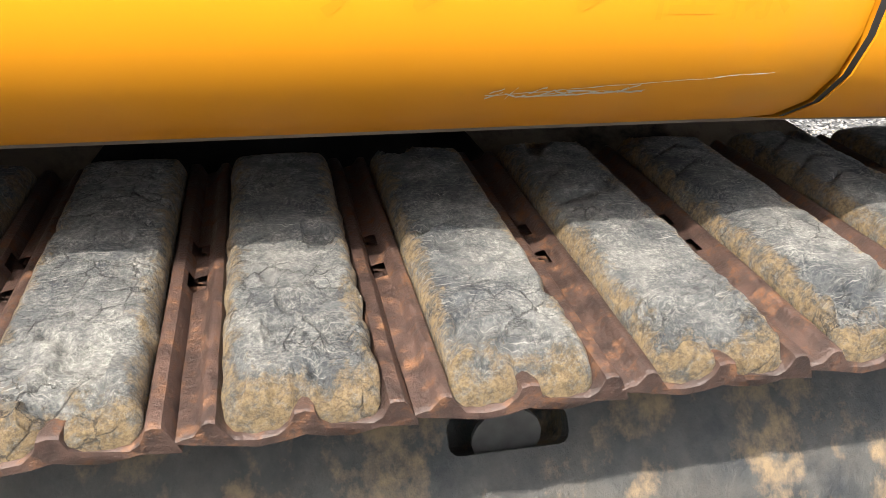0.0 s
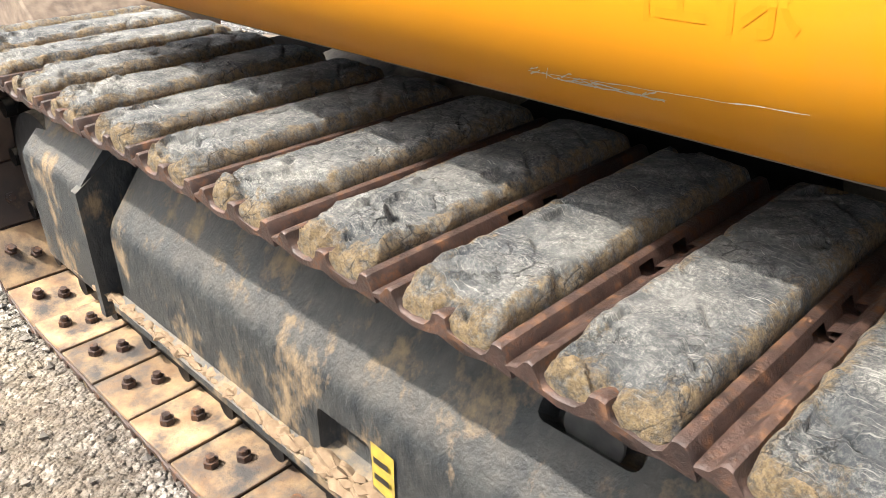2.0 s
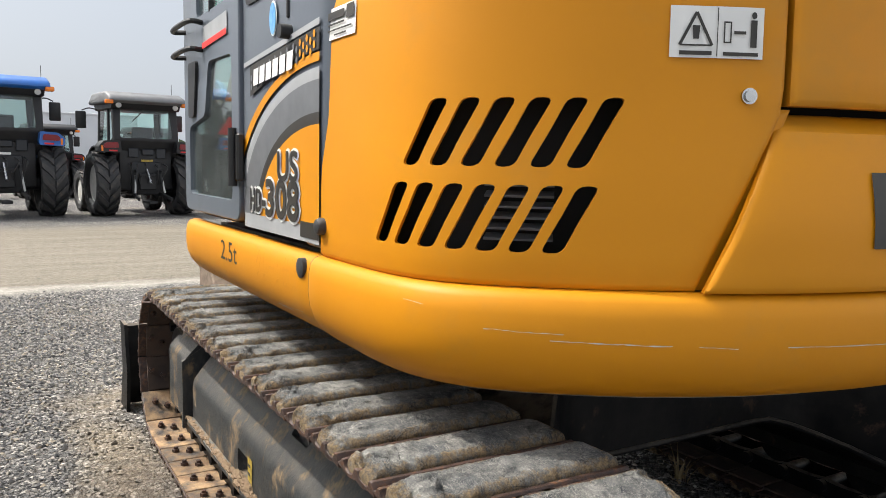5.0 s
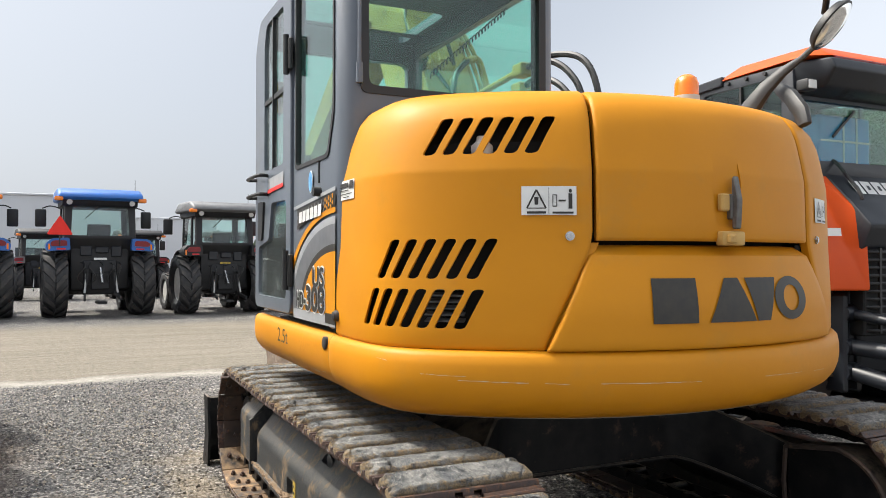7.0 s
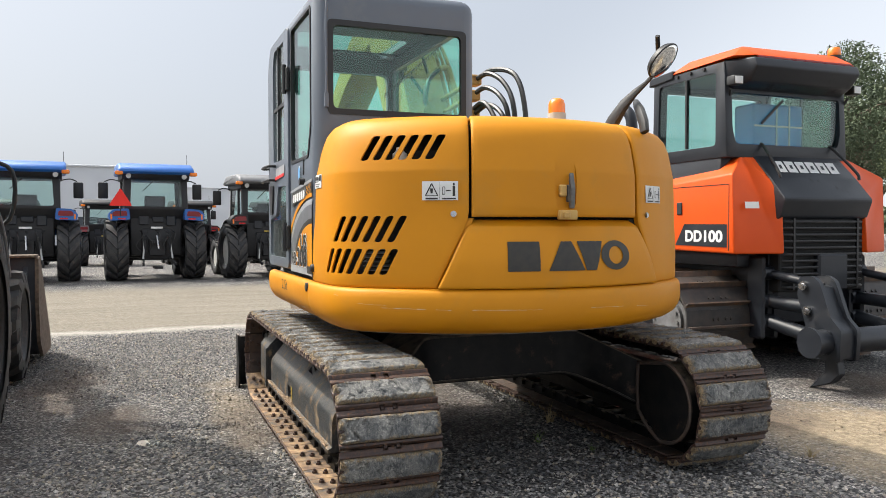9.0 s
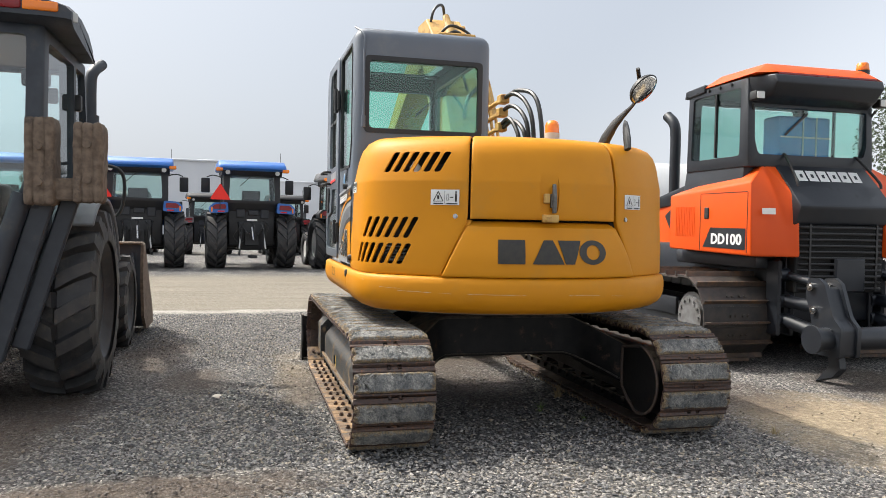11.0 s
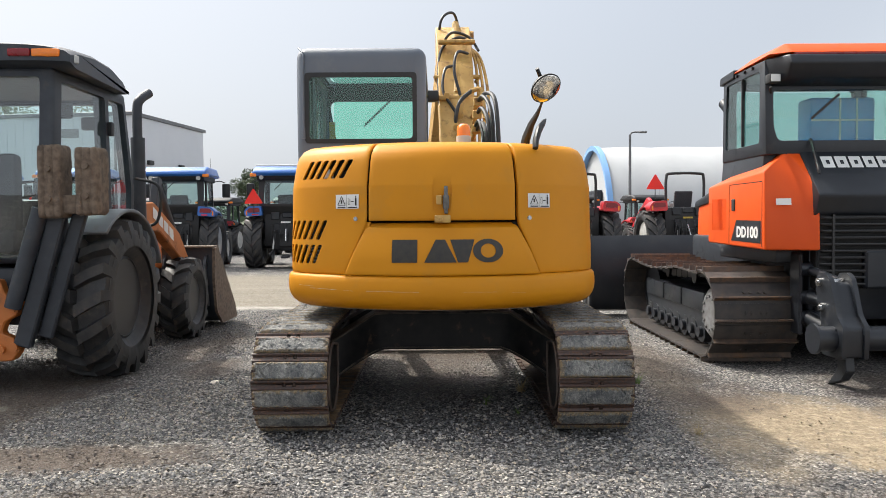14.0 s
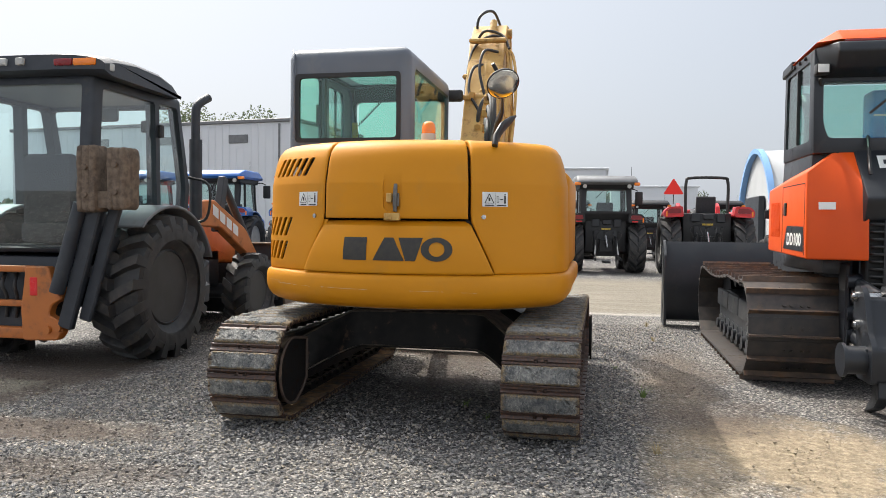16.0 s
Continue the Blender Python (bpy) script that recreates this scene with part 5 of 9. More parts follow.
warning_sticker(left_door, -29.9, -22.7, 1.366, 1.452)
warning_sticker(right_door, 23.6, 30.6, 1.366, 1.452)
dealer = decal_on_tail("dealer_sticker", -65.9, -58.9, 1.444, 1.512, WHITE_DECAL, left_door, "white dealer sticker with dark bars")
for u0, u1, v0, v1 in ((0.06, 0.66, 0.62, 0.86), (0.72, 0.96, 0.52, 0.94), (0.06, 0.66, 0.44, 0.5), (0.06, 0.9, 0.26, 0.31), (0.3, 0.72, 0.10, 0.15)):
    decal_on_tail("dark_bar", -65.9 + 7 * u0, -65.9 + 7 * u1, 1.444 + 0.068 * v0, 1.444 + 0.068 * v1, BLACK_DECAL, left_door, e=0.006)
for th, par in ((-23.6, left_door), (24.0, right_door)):
    bm = bmesh.new()
    p = Vector(tail_point(th, 1.304, 0.0))
    d = Vector((math.cos(radians(th)), math.sin(radians(th)), 0))
    rod(bm, p - d * 0.01, p + d * 0.006, 0.014, 16)
    rod(bm, p + d * 0.006, p + d * 0.010, 0.010, 16)
    part("lock", bm, CHROME, par, "chrome door lock")

# rubber stops on the door and skirt
for x, z, r in ((0.446, 1.034, 0.02), (0.357, 0.930, 0.024)):
    bm = bmesh.new()
    y = -0.999 if z > 1 else -1.021
    high = 1.0 if z > 1 else 0.25
    revolve(bm, [(y + 0.01, r), (y - 0.010 * high, r), (y - 0.018 * high, r * 0.8), (y - 0.021 * high, r * 0.35)], 20, 1, m=Matrix.Translation((x, 0, z)))
    part("rubber_stop", bm, TYRE, EX, "grey rubber stop")

# latch of the hood
bm = bmesh.new()
p = Vector(tail_point(0.0, 1.30, 0.0))
box(bm, (p.x - 0.01, -0.045, 1.278), (p.x + 0.022, 0.05, 1.322), 0.006, 2)
box(bm, (p.x + 0.018, -0.03, 1.285), (p.x + 0.034, 0.005, 1.312), 0.004, 1)
latch = part("latch_base", bm, YELLOW_OLD, hood, "rusty yellow latch base")
bm = bmesh.new()
q = Vector(tail_point(0.0, 1.42, 0.0))
prism(bm, rounded([(q.x + 0.004, 1.33), (q.x + 0.024, 1.33), (q.x + 0.03, 1.42), (q.x + 0.012, 1.497), (q.x + 0.002, 1.49)], 0.006, 2), 1, 0.012, 0.034, 0.003, 1)
box(bm, (q.x - 0.012, 0.005, 1.36), (q.x + 0.01, 0.042, 1.44), 0.004, 1)
part("latch_handle", bm, LATCH_GREY, hood, "worn grey latch handle")
bm = bmesh.new()
box(bm, (q.x - 0.012, -0.035, 1.385), (q.x + 0.012, 0.0, 1.44), 0.005, 1)
part("latch_keeper", bm, YELLOW_OLD, hood)

def fitted(text, size, x0, x1, z0, y, dx=0.0, dz=0.0):
    """Letters stretched to fill the width from x0 to x1."""
    bm = lettering(text, size, lambda u, v: (u, v, 0))
    lo, hi = min(v.co.x for v in bm.verts), max(v.co.x for v in bm.verts)
    for v in bm.verts:
        v.co = Vector((x0 + (v.co.x - lo) / (hi - lo) * (x1 - x0) + dx, y, z0 + v.co.y + dz))
    return bm


# scratches on the belt
SCRATCH = material("bare_scratch", (0.56, 0.52, 0.46), (0.44, 0.38, 0.28), 60, rough=0.5)
rng = random.Random(11)
for th0, th1, z, w in ((-43, -37, 0.893, 0.0022), (-38, -29, 0.878, 0.003), (-27, -24, 0.874, 0.002), (-20, -6, 0.872, 0.0024), (5, 14, 0.868, 0.002), (-50, -48, 0.93, 0.0018), (18, 22, 0.86, 0.0016)):
    bm = bmesh.new()
    n = 20
    prev = None
    for k in range(n + 1):
        t = th0 + (th1 - th0) * k / n
        zz = z - 0.004 * (k / n) + 0.0012 * noise.noise((t * 1.3, z * 50, 0))
        ww = w * (0.25 + 0.75 * abs(noise.noise((t * 2.1, 5, z))) * 2)
        cur = []
        for dz in (-ww / 2, ww / 2):
            x, y = plan(t, 0.0285)
            cur.append(bm.verts.new((x, y, zz + dz)))
        if prev:
            bm.faces.new((prev[0], cur[0], cur[1], prev[1]))
        prev = cur
    part("scratch", bm, SCRATCH, EX)
def skirt_y(z):
    """The skirt's outer side at a height."""
    hi = [q for q in BELT if q[1] >= z][-1]
    lo = [q for q in BELT if q[1] < z][0]
    f = (z - lo[1]) / (hi[1] - lo[1])
    return -(1.0 + lo[0] + (hi[0] - lo[0]) * f - 0.001 + 0.0006)


rng = random.Random(4)
SCUFFS = [(0.12, 0.34, 0.805, 0.82, 0.00035), (0.15, 0.24, 0.803, 0.806, 0.0008), (0.18, 0.235, 0.808, 0.805, 0.0006)]
for k in range(16):
    x = rng.uniform(0.115, 0.235)
    SCUFFS.append((x, x + rng.uniform(0.006, 0.016), 0.800 + rng.uniform(0, 0.008), 0.803 + rng.uniform(0, 0.010), 0.0006))
for x0, x1, z0, z1, w in SCUFFS:
    bm = bmesh.new()
    prev = None
    n = max(4, int((x1 - x0) / 0.005))
    for k in range(n + 1):
        t = k / n
        x, zz = x0 + (x1 - x0) * t, z0 + (z1 - z0) * t + 0.0012 * noise.noise((x0 * 90 + t * 9, 3, 1))
        ww = 1.8 * w * max(0.05, 0.5 + noise.noise((x0 * 400 + t * n * 0.7, 7, 1)))
        cur = [bm.verts.new((x, skirt_y(zz + d), zz + d)) for d in (-ww, ww)]
        if prev:
            bm.faces.new((prev[0], cur[0], cur[1], prev[1]))
        prev = cur
    part("scratch", bm, SCRATCH, EX)
GHOST = material("faded_lettering", (0.532, 0.207, 0.006), (0.552, 0.217, 0.006), 12, rough=0.50, spec=0.25)
bm = fitted("クレーン仕様", 0.088, 0.0, 0.33, 0.868, -1.0206)
for k in range(24):
    bmesh.ops.bisect_plane(bm, geom=list(bm.verts) + list(bm.edges) + list(bm.faces), plane_co=(0, 0, 0.862 + 0.006 * k), plane_no=(0, 0, 1))
for v in bm.verts:
    v.co.y = skirt_y(v.co.z) + 0.0004
part("faded_lettering", bm, GHOST, EX, "ghost of removed lettering", smooth=False)
bm = fitted("2.5t", 0.088, -0.372, -0.188, 0.872, -1.0215)
part("capacity_mark", bm, BLACK_DECAL, EX, "dark capacity lettering")

# ---- cab ----
CX0, CX1, CY0, CY1, CZ0, CZ1 = -0.93, 0.505, -0.998, -0.098, 0.975, 2.495
bm = bmesh.new()
box(bm, (CX0, CY0, CZ0), (CX1, CY1, CZ1), 0.075, 4)
c = []
def cutter(lo, hi, bevel=0.0):
    k = bmesh.new()
    box(k, lo, hi, bevel, 2)
    c.append(k)
cutter((CX0 + 0.045, CY0 + 0.04, CZ0 + 0.04), (CX1 - 0.045, CY1 - 0.04, CZ1 - 0.05))
# rear window, quarter window, doorway, windscreen, right window, roof hatch
def window(axis, pts, lo, hi, r=0.04):
    k = bmesh.new()
    prism(k, rounded(pts, r, 3), axis, lo, hi)
    c.append(k)
window(0, [(-0.922, 1.842), (-0.176, 1.842), (-0.176, 2.30), (-0.922, 2.30)], CX1 - 0.1, CX1 + 0.1, 0.03)
window(1, [(-0.14, 1.625), (0.33, 1.625), (0.40, 1.78), (0.40, 2.40), (-0.14, 2.40)], CY0 - 0.1, CY0 + 0.1, 0.03)
window(1, [(-0.88, 1.03), (-0.20, 1.03), (-0.20, 2.42), (-0.80, 2.42), (-0.88, 2.3)], CY0 - 0.1, CY0 + 0.1, 0.04)
window(0, [(-0.945, 1.42), (-0.17, 1.42), (-0.17, 2.33), (-0.945, 2.33)], CX0 - 0.1, CX0 + 0.1, 0.05)
window(1, [(-0.85, 1.35), (0.36, 1.35), (0.36, 2.36), (-0.85, 2.36)], CY1 - 0.1, CY1 + 0.1, 0.05)
window(2, [(-0.89, -0.92), (-0.33, -0.92), (-0.33, -0.20), (-0.89, -0.20)], CZ1 - 0.1, CZ1 + 0.1, 0.06)
shell = cut(bm, c)
for f in shell.faces:
    q = f.calc_center_median()
    if CX0 + 0.03 < q.x < CX1 - 0.03 and CY0 + 0.03 < q.y < CY1 - 0.03 and q.z < CZ1 - 0.04:
        f.material_index = 1
cab = part("cab", shell, [GREY_CAB, BLACK_TRIM], EX, "weathered grey cab with tinted windows", angle=30)


def pane(name, pts, axis, at, mat, parent, label="", thick=0.006):
    bm = bmesh.new()
    prism(bm, pts, axis, at - thick / 2, at + thick / 2)
    ob = part(name, bm, mat, parent, label, smooth=False)
    return ob


def gasket(name, pts, axis, lo, hi, width, mat, parent, r=0.03):
    """A frame round an opening."""
    bm = bmesh.new()
    c2 = Vector((sum(p[0] for p in pts) / len(pts), sum(p[1] for p in pts) / len(pts)))
    outer = rounded(pts, r, 4)
    inner = [tuple(Vector(p) - Vector((math.copysign(min(width, abs(p[0] - c2.x)), p[0] - c2.x), math.copysign(min(width, abs(p[1] - c2.y)), p[1] - c2.y)))) for p in pts]
    inner = rounded(inner, r, 4)
    rings = []
    for loop, w in ((outer, lo), (outer, hi), (inner, hi), (inner, lo)):
        ring = []
        for p in loop:
            q = list(p)
            q.insert(axis, w)
            ring.append(bm.verts.new(q))
        rings.append(ring)
    n = len(outer)
    for a, b in zip(rings, rings[1:] + rings[:1]):
        for k in range(n):
            bm.faces.new((a[k], a[(k + 1) % n], b[(k + 1) % n], b[k]))
    return part(name, bm, mat, parent)


RW = [(-0.935, 1.828), (-0.163, 1.828), (-0.163, 2.313), (-0.935, 2.313)]
gasket("rear_window_frame", RW, 0, CX1 - 0.02, CX1 + 0.006, 0.030, BLACK_TRIM, cab)
pane("rear_window", [(-0.915, 1.85), (-0.185, 1.85), (-0.185, 2.295), (-0.915, 2.295)], 0, CX1 - 0.01, GLASS, cab, "greenish rear window")
QW = [(-0.145, 1.615), (0.335, 1.615), (0.408, 1.775), (0.408, 2.405), (-0.145, 2.405)]
gasket("quarter_window_frame", QW, 1, CY0 - 0.005, CY0 + 0.02, 0.016, BLACK_TRIM, cab)
pane("quarter_window", [(-0.14, 1.62), (0.33, 1.62), (0.40, 1.78), (0.40, 2.40), (-0.14, 2.40)], 1, CY0 + 0.01, GLASS, cab, "greenish quarter window")
pane("windscreen", [(-0.92, 1.43), (-0.18, 1.43), (-0.18, 2.35), (-0.92, 2.35)], 0, CX0 + 0.02, GLASS, cab)
pane("right_window", [(-0.84, 1.36), (0.35, 1.36), (0.35, 2.35), (-0.84, 2.35)], 1, CY1 - 0.02, GLASS, cab)
pane("roof_hatch", [(-0.83, -0.89), (-0.34, -0.89), (-0.34, -0.21), (-0.83, -0.21)], 2, CZ1 - 0.02, GLASS, cab, "clear roof hatch")
bm = bmesh.new()
for x in (-0.72, 0.35):
    bar(bm, (x, CY0 + 0.06, CZ1 - 0.055), (x, CY1 - 0.06, CZ1 - 0.055), 0.03, 0.012)
part("roof_lining", bm, BLACK_TRIM, cab)
# door, a little proud of the shell
bm = bmesh.new()
prism(bm, rounded([(-0.905, 1.0), (-0.185, 1.0), (-0.185, 2.435), (-0.80, 2.435), (-0.905, 2.30)], 0.05, 4), 1, CY0 - 0.014, CY0 + 0.012, 0.004, 1)
d = []
for pts in ([(-0.70, 1.665), (-0.315, 1.665), (-0.315, 2.375), (-0.66, 2.375), (-0.70, 2.28)], [(-0.825, 1.06), (-0.262, 1.06), (-0.262, 1.50), (-0.545, 1.505), (-0.60, 1.33), (-0.825, 1.30)]):
    k = bmesh.new()
    prism(k, rounded(pts, 0.03, 3), 1, CY0 - 0.1, CY0 + 0.1)
    d.append(k)
door = part("cab_door", cut(bm, d), GREY_CAB, EX, "closed grey cab door with two windows", angle=30)
pane("upper_pane", [(-0.715, 1.65), (-0.30, 1.65), (-0.30, 2.39), (-0.715, 2.39)], 1, CY0, GLASS_DARK, door)
pane("lower_pane", [(-0.84, 1.045), (-0.245, 1.045), (-0.245, 1.52), (-0.84, 1.52)], 1, CY0, GLASS_DARK, door)
bm = bmesh.new()
bar(bm, (-0.70, CY0 - 0.006, 2.0), (-0.31, CY0 - 0.006, 2.0), 0.012, 0.022)
bar(bm, (-0.52, CY0 - 0.006, 1.66), (-0.52, CY0 - 0.006, 2.38), 0.012, 0.02, up=(0, 1, 0))
part("pane_rail", bm, BLACK_TRIM, door)
for z in (1.19, 2.12):
    bm = bmesh.new()
    box(bm, (-0.235, CY0 - 0.03, z - 0.07), (-0.15, CY0 - 0.008, z + 0.07), 0.006, 1)
    rod(bm, (-0.187, CY0 - 0.034, z - 0.085), (-0.187, CY0 - 0.034, z + 0.085), 0.013, 12)
    part("door_hinge", bm, BLACK_TRIM, door)
bm = bmesh.new()
pipe(bm, [(-0.87, CY0 - 0.012, 1.64), (-0.87, CY0 - 0.06, 1.64), (-0.62, CY0 - 0.06, 1.64), (-0.62, CY0 - 0.012, 1.64)], 0.009, 8, 5)
pipe(bm, [(-0.87, CY0 - 0.012, 1.55), (-0.87, CY0 - 0.06, 1.55), (-0.62, CY0 - 0.06, 1.55), (-0.62, CY0 - 0.012, 1.55)], 0.009, 8, 5)
part("grab_handle", bm, BLACK_TRIM, door)
bm = bmesh.new()
prism(bm, rounded([(-0.80, 1.33), (-0.72, 1.33), (-0.68, 1.52), (-0.80, 1.52)], 0.015, 3), 1, CY0 - 0.024, CY0 - 0.012)
part("door_handle", bm, BLACK_TRIM, door)
# drip tube on the rear corner
bm = bmesh.new()
pipe(bm, [(CX1 - 0.08, CY0 + 0.01, CZ1 + 0.005), (CX1 + 0.004, CY0 + 0.055, CZ1 - 0.06), (CX1 + 0.012, CY0 + 0.055, CZ1 - 0.2), (CX1 + 0.012, CY0 + 0.055, 1.90)], 0.007, 8, 5)
rod(bm, (CX1 + 0.012, CY0 + 0.055, 1.93), (CX1 + 0.012, CY0 + 0.055, 1.86), 0.013, 10)
part("drain_tube", bm, GREY_CAB, cab)
# fillet where the cab's rear corner runs down behind the door skin
bm = bmesh.new()
box(bm, (0.30, CY0 + 0.004, CZ0), (0.43, CY0 + 0.08, 1.70), 0.02, 2)
part("corner_post", bm, GREY_CAB, cab)

# decals on the panel behind the door
SILVER_DECAL = material("silver_decal", (0.34, 0.35, 0.36), (0.30, 0.31, 0.32), 12, rough=0.4)
MID_DECAL = material("mid_grey_decal", (0.14, 0.145, 0.155), (0.12, 0.125, 0.135), 12, rough=0.4)
YD = CY0 - 0.003


def ellipse_band(name, rx0, rz0, rx1, rz1, mat, lay, cx=0.43, cz=1.03, a0=90, a1=180):
    bm = bmesh.new()
    n = 28
    prev = None
    for k in range(n + 1):
        a = radians(a0 + (a1 - a0) * k / n)
        cur = []
        for rx, rz in ((rx0, rz0), (rx1, rz1)):
            cur.append(bm.verts.new((max(cx + rx * math.cos(a), -0.165), YD - lay * 0.0025, cz + rz * math.sin(a))))
        if prev:
            bm.faces.new((prev[0], cur[0], cur[1], prev[1]))
        prev = cur
    bmesh.ops.remove_doubles(bm, verts=bm.verts, dist=0.0005)
    part(name, bm, mat, cab)


ellipse_band("yellow_arc_field", 0.001, 0.001, 0.44, 0.235, YELLOW, 1)
ellipse_band("dark_arc", 0.44, 0.235, 0.475, 0.262, BLACK_DECAL, 1)
ellipse_band("grey_arc", 0.475, 0.262, 0.60, 0.335, MID_DECAL, 1)
ellipse_band("silver_arc", 0.60, 0.335, 0.64, 0.362, SILVER_DECAL, 1)
ellipse_band("yellow_arc", 0.66, 0.375, 0.70, 0.395, YELLOW, 1)
bm = bmesh.new()
flat(bm, [(-0.16, YD - 0.0025, 0.99), (0.43, YD - 0.0025, 0.99), (0.43, YD - 0.0025, 1.03), (-0.16, YD - 0.0025, 1.03)])
part("silver_strip", bm, SILVER_DECAL, cab)
bm = bmesh.new()
flat(bm, [(-0.16, YD - 0.0023, 1.03), (0.43, YD - 0.0023, 1.03), (0.43, YD - 0.0023, 1.062), (-0.16, YD - 0.0023, 1.062)])
part("pale_strip", bm, WHITE_DECAL, cab)
bm = bmesh.new()
flat(bm, [(0.31, YD - 0.004, 1.00), (0.43, YD - 0.004, 1.00), (0.43, YD - 0.004, 1.038), (0.31, YD - 0.004, 1.038)])
part("dark_strip", bm, BLACK_DECAL, cab)
bm = bmesh.new()
flat(bm, [(-0.16, YD - 0.0025, 1.445), (0.43, YD - 0.0025, 1.485), (0.43, YD - 0.0025, 1.50), (-0.16, YD - 0.0025, 1.458)])
part("silver_strip", bm, SILVER_DECAL, cab)
bm = bmesh.new()
flat(bm, [(-0.10, YD - 0.0025, 1.36), (0.20, YD - 0.0025, 1.42), (0.43, YD - 0.0025, 1.43), (0.43, YD - 0.0025, 1.48), (-0.10, YD - 0.0025, 1.445)])
part("dark_patterned_strip", bm, BLACK_DECAL, cab)
for i in range(22):
    for j in range(2):
        x, z = -0.08 + i * 0.023, 1.385 + j * 0.024 + (0.012 if i % 2 else 0) + i * 0.0022
        if z < 1.475:
            bm = bmesh.new()
            flat(bm, [(x + 0.0075 * math.cos(a), YD - 0.005, z + 0.0095 * math.sin(a)) for a in [k * math.pi / 3 for k in range(6)]])
            part("hexagon", bm, YELLOW if i > 16 else MID_DECAL, cab)
# the series mark as plain white blocks
for k in range(6):
    x = -0.055 + k * 0.055
    bm = bmesh.new()
    flat(bm, [(x, YD - 0.0075, 1.385 + k * 0.003), (x + 0.044, YD - 0.0075, 1.388 + k * 0.003), (x + 0.05, YD - 0.0075, 1.432 + k * 0.003), (x + 0.006, YD - 0.0075, 1.43 + k * 0.003)])
    part("mark_block", bm, WHITE_DECAL, cab)
for text, size, x0, x1, z0, w in (("US", 0.104, 0.150, 0.298, 1.132, 0.0035), ("HD", 0.088, -0.088, 0.012, 1.042, 0.003), ("-", 0.12, 0.020, 0.048, 1.040, 0.003), ("308", 0.136, 0.052, 0.305, 1.036, 0.005)):
    for k in range(8):
        a = k * math.pi / 4
        bm = fitted(text, size, x0, x1, z0, YD - 0.0045 - 0.00015 * k, (w + 0.0055) * math.cos(a), (w + 0.0055) * math.sin(a))
        part("letter_outline", bm, WHITE_DECAL, cab)
    # the black strokes, thickened
    for k in range(4):
        a = k * math.pi / 2 + 0.7
        bm = fitted(text, size, x0, x1, z0, YD - 0.0072 - 0.00015 * k, w * math.cos(a), w * math.sin(a))
        part("model_lettering", bm, BLACK_DECAL, cab)
STICK_BLUE = material("blue_sticker", (0.05, 0.25, 0.55), (0.2, 0.45, 0.7), 40, rough=0.4)
bm = bmesh.new()
flat(bm, [(0.105 + 0.03 * math.cos(a), YD - 0.002, 1.545 + 0.045 * math.sin(a)) for a in [k * math.pi / 12 for k in range(24)]])
part("round_sticker", bm, WHITE_DECAL, cab)
bm = bmesh.new()
flat(bm, [(0.105 + 0.026 * math.cos(a), YD - 0.004, 1.545 + 0.04 * math.sin(a)) for a in [k * math.pi / 12 for k in range(24)]])
part("round_sticker", bm, STICK_BLUE, cab)
bm = bmesh.new()
flat(bm, [(-0.60, CY0 - 0.017, 1.55), (-0.30, CY0 - 0.017, 1.56), (-0.30, CY0 - 0.017, 1.63), (-0.60, CY0 - 0.017, 1.62)])
part("badge_plate", bm, SILVER_DECAL, door)
bm = bmesh.new()
flat(bm, [(-0.60, CY0 - 0.02, 1.55), (-0.30, CY0 - 0.02, 1.56), (-0.30, CY0 - 0.02, 1.578), (-0.60, CY0 - 0.02, 1.568)])
part("badge_stripe", bm, RED_SIGN, door)
bm = bmesh.new()
rod(bm, (0.225, CY0 + 0.01, 1.495), (0.225, CY0 - 0.03, 1.495), 0.018, 14)
box(bm, (0.205, CY0 - 0.006, 1.53), (0.217, CY0 + 0.004, 1.62), 0.003, 1)
part("panel_stop", bm, BLACK_TRIM, cab)

# inside the cab
SEAT = material("dark_seat_cloth", (0.03, 0.03, 0.034), (0.045, 0.045, 0.05), 30, rough=0.9)
bm = bmesh.new()
box(bm, (-0.35, -0.80, 1.22), (0.15, -0.33, 1.36), 0.05, 3)
box(bm, (0.08, -0.78, 1.34), (0.22, -0.35, 1.82), 0.05, 3)
part("seat", bm, SEAT, cab, "dark cloth operator seat")
bm = bmesh.new()
box(bm, (-0.4, -0.92, 1.02), (0.2, -0.82, 1.50), 0.03, 2)
box(bm, (-0.4, -0.30, 1.02), (0.2, -0.18, 1.50), 0.03, 2)
rod(bm, (-0.38, -0.87, 1.5), (-0.42, -0.87, 1.72), 0.014, 8)
rod(bm, (-0.38, -0.24, 1.5), (-0.42, -0.24, 1.72), 0.014, 8)
part("console", bm, BLACK_TRIM, cab, "black side consoles with levers")
bm = bmesh.new()
pts = []
for k in range(241):
    t = k / 240
    ctr = Vector((0.30, -0.22, 2.28)).lerp(Vector((0.25, -0.55, 1.98)), t)
    a = 2 * math.pi * 24 * t
    pts.append(ctr + Vector((0.009 * math.cos(a), 0.0, 0.011 * math.sin(a))))
pipe(bm, pts, 0.003, 5, 1)
part("coiled_cord", bm, HOSE, cab)

bm = bmesh.new()
box(bm, (-0.80, -0.945, 1.98), (-0.79, -0.895, 2.14), 0.003, 1)
part("yellow_tag", bm, YELLOW_TAG, cab, "yellow paper tag")
bm = bmesh.new()
bar(bm, (-0.86, -0.90, 1.98), (-0.84, -0.955, 2.32), 0.012, 0.012)
part("wiper", bm, BLACK_TRIM, cab)
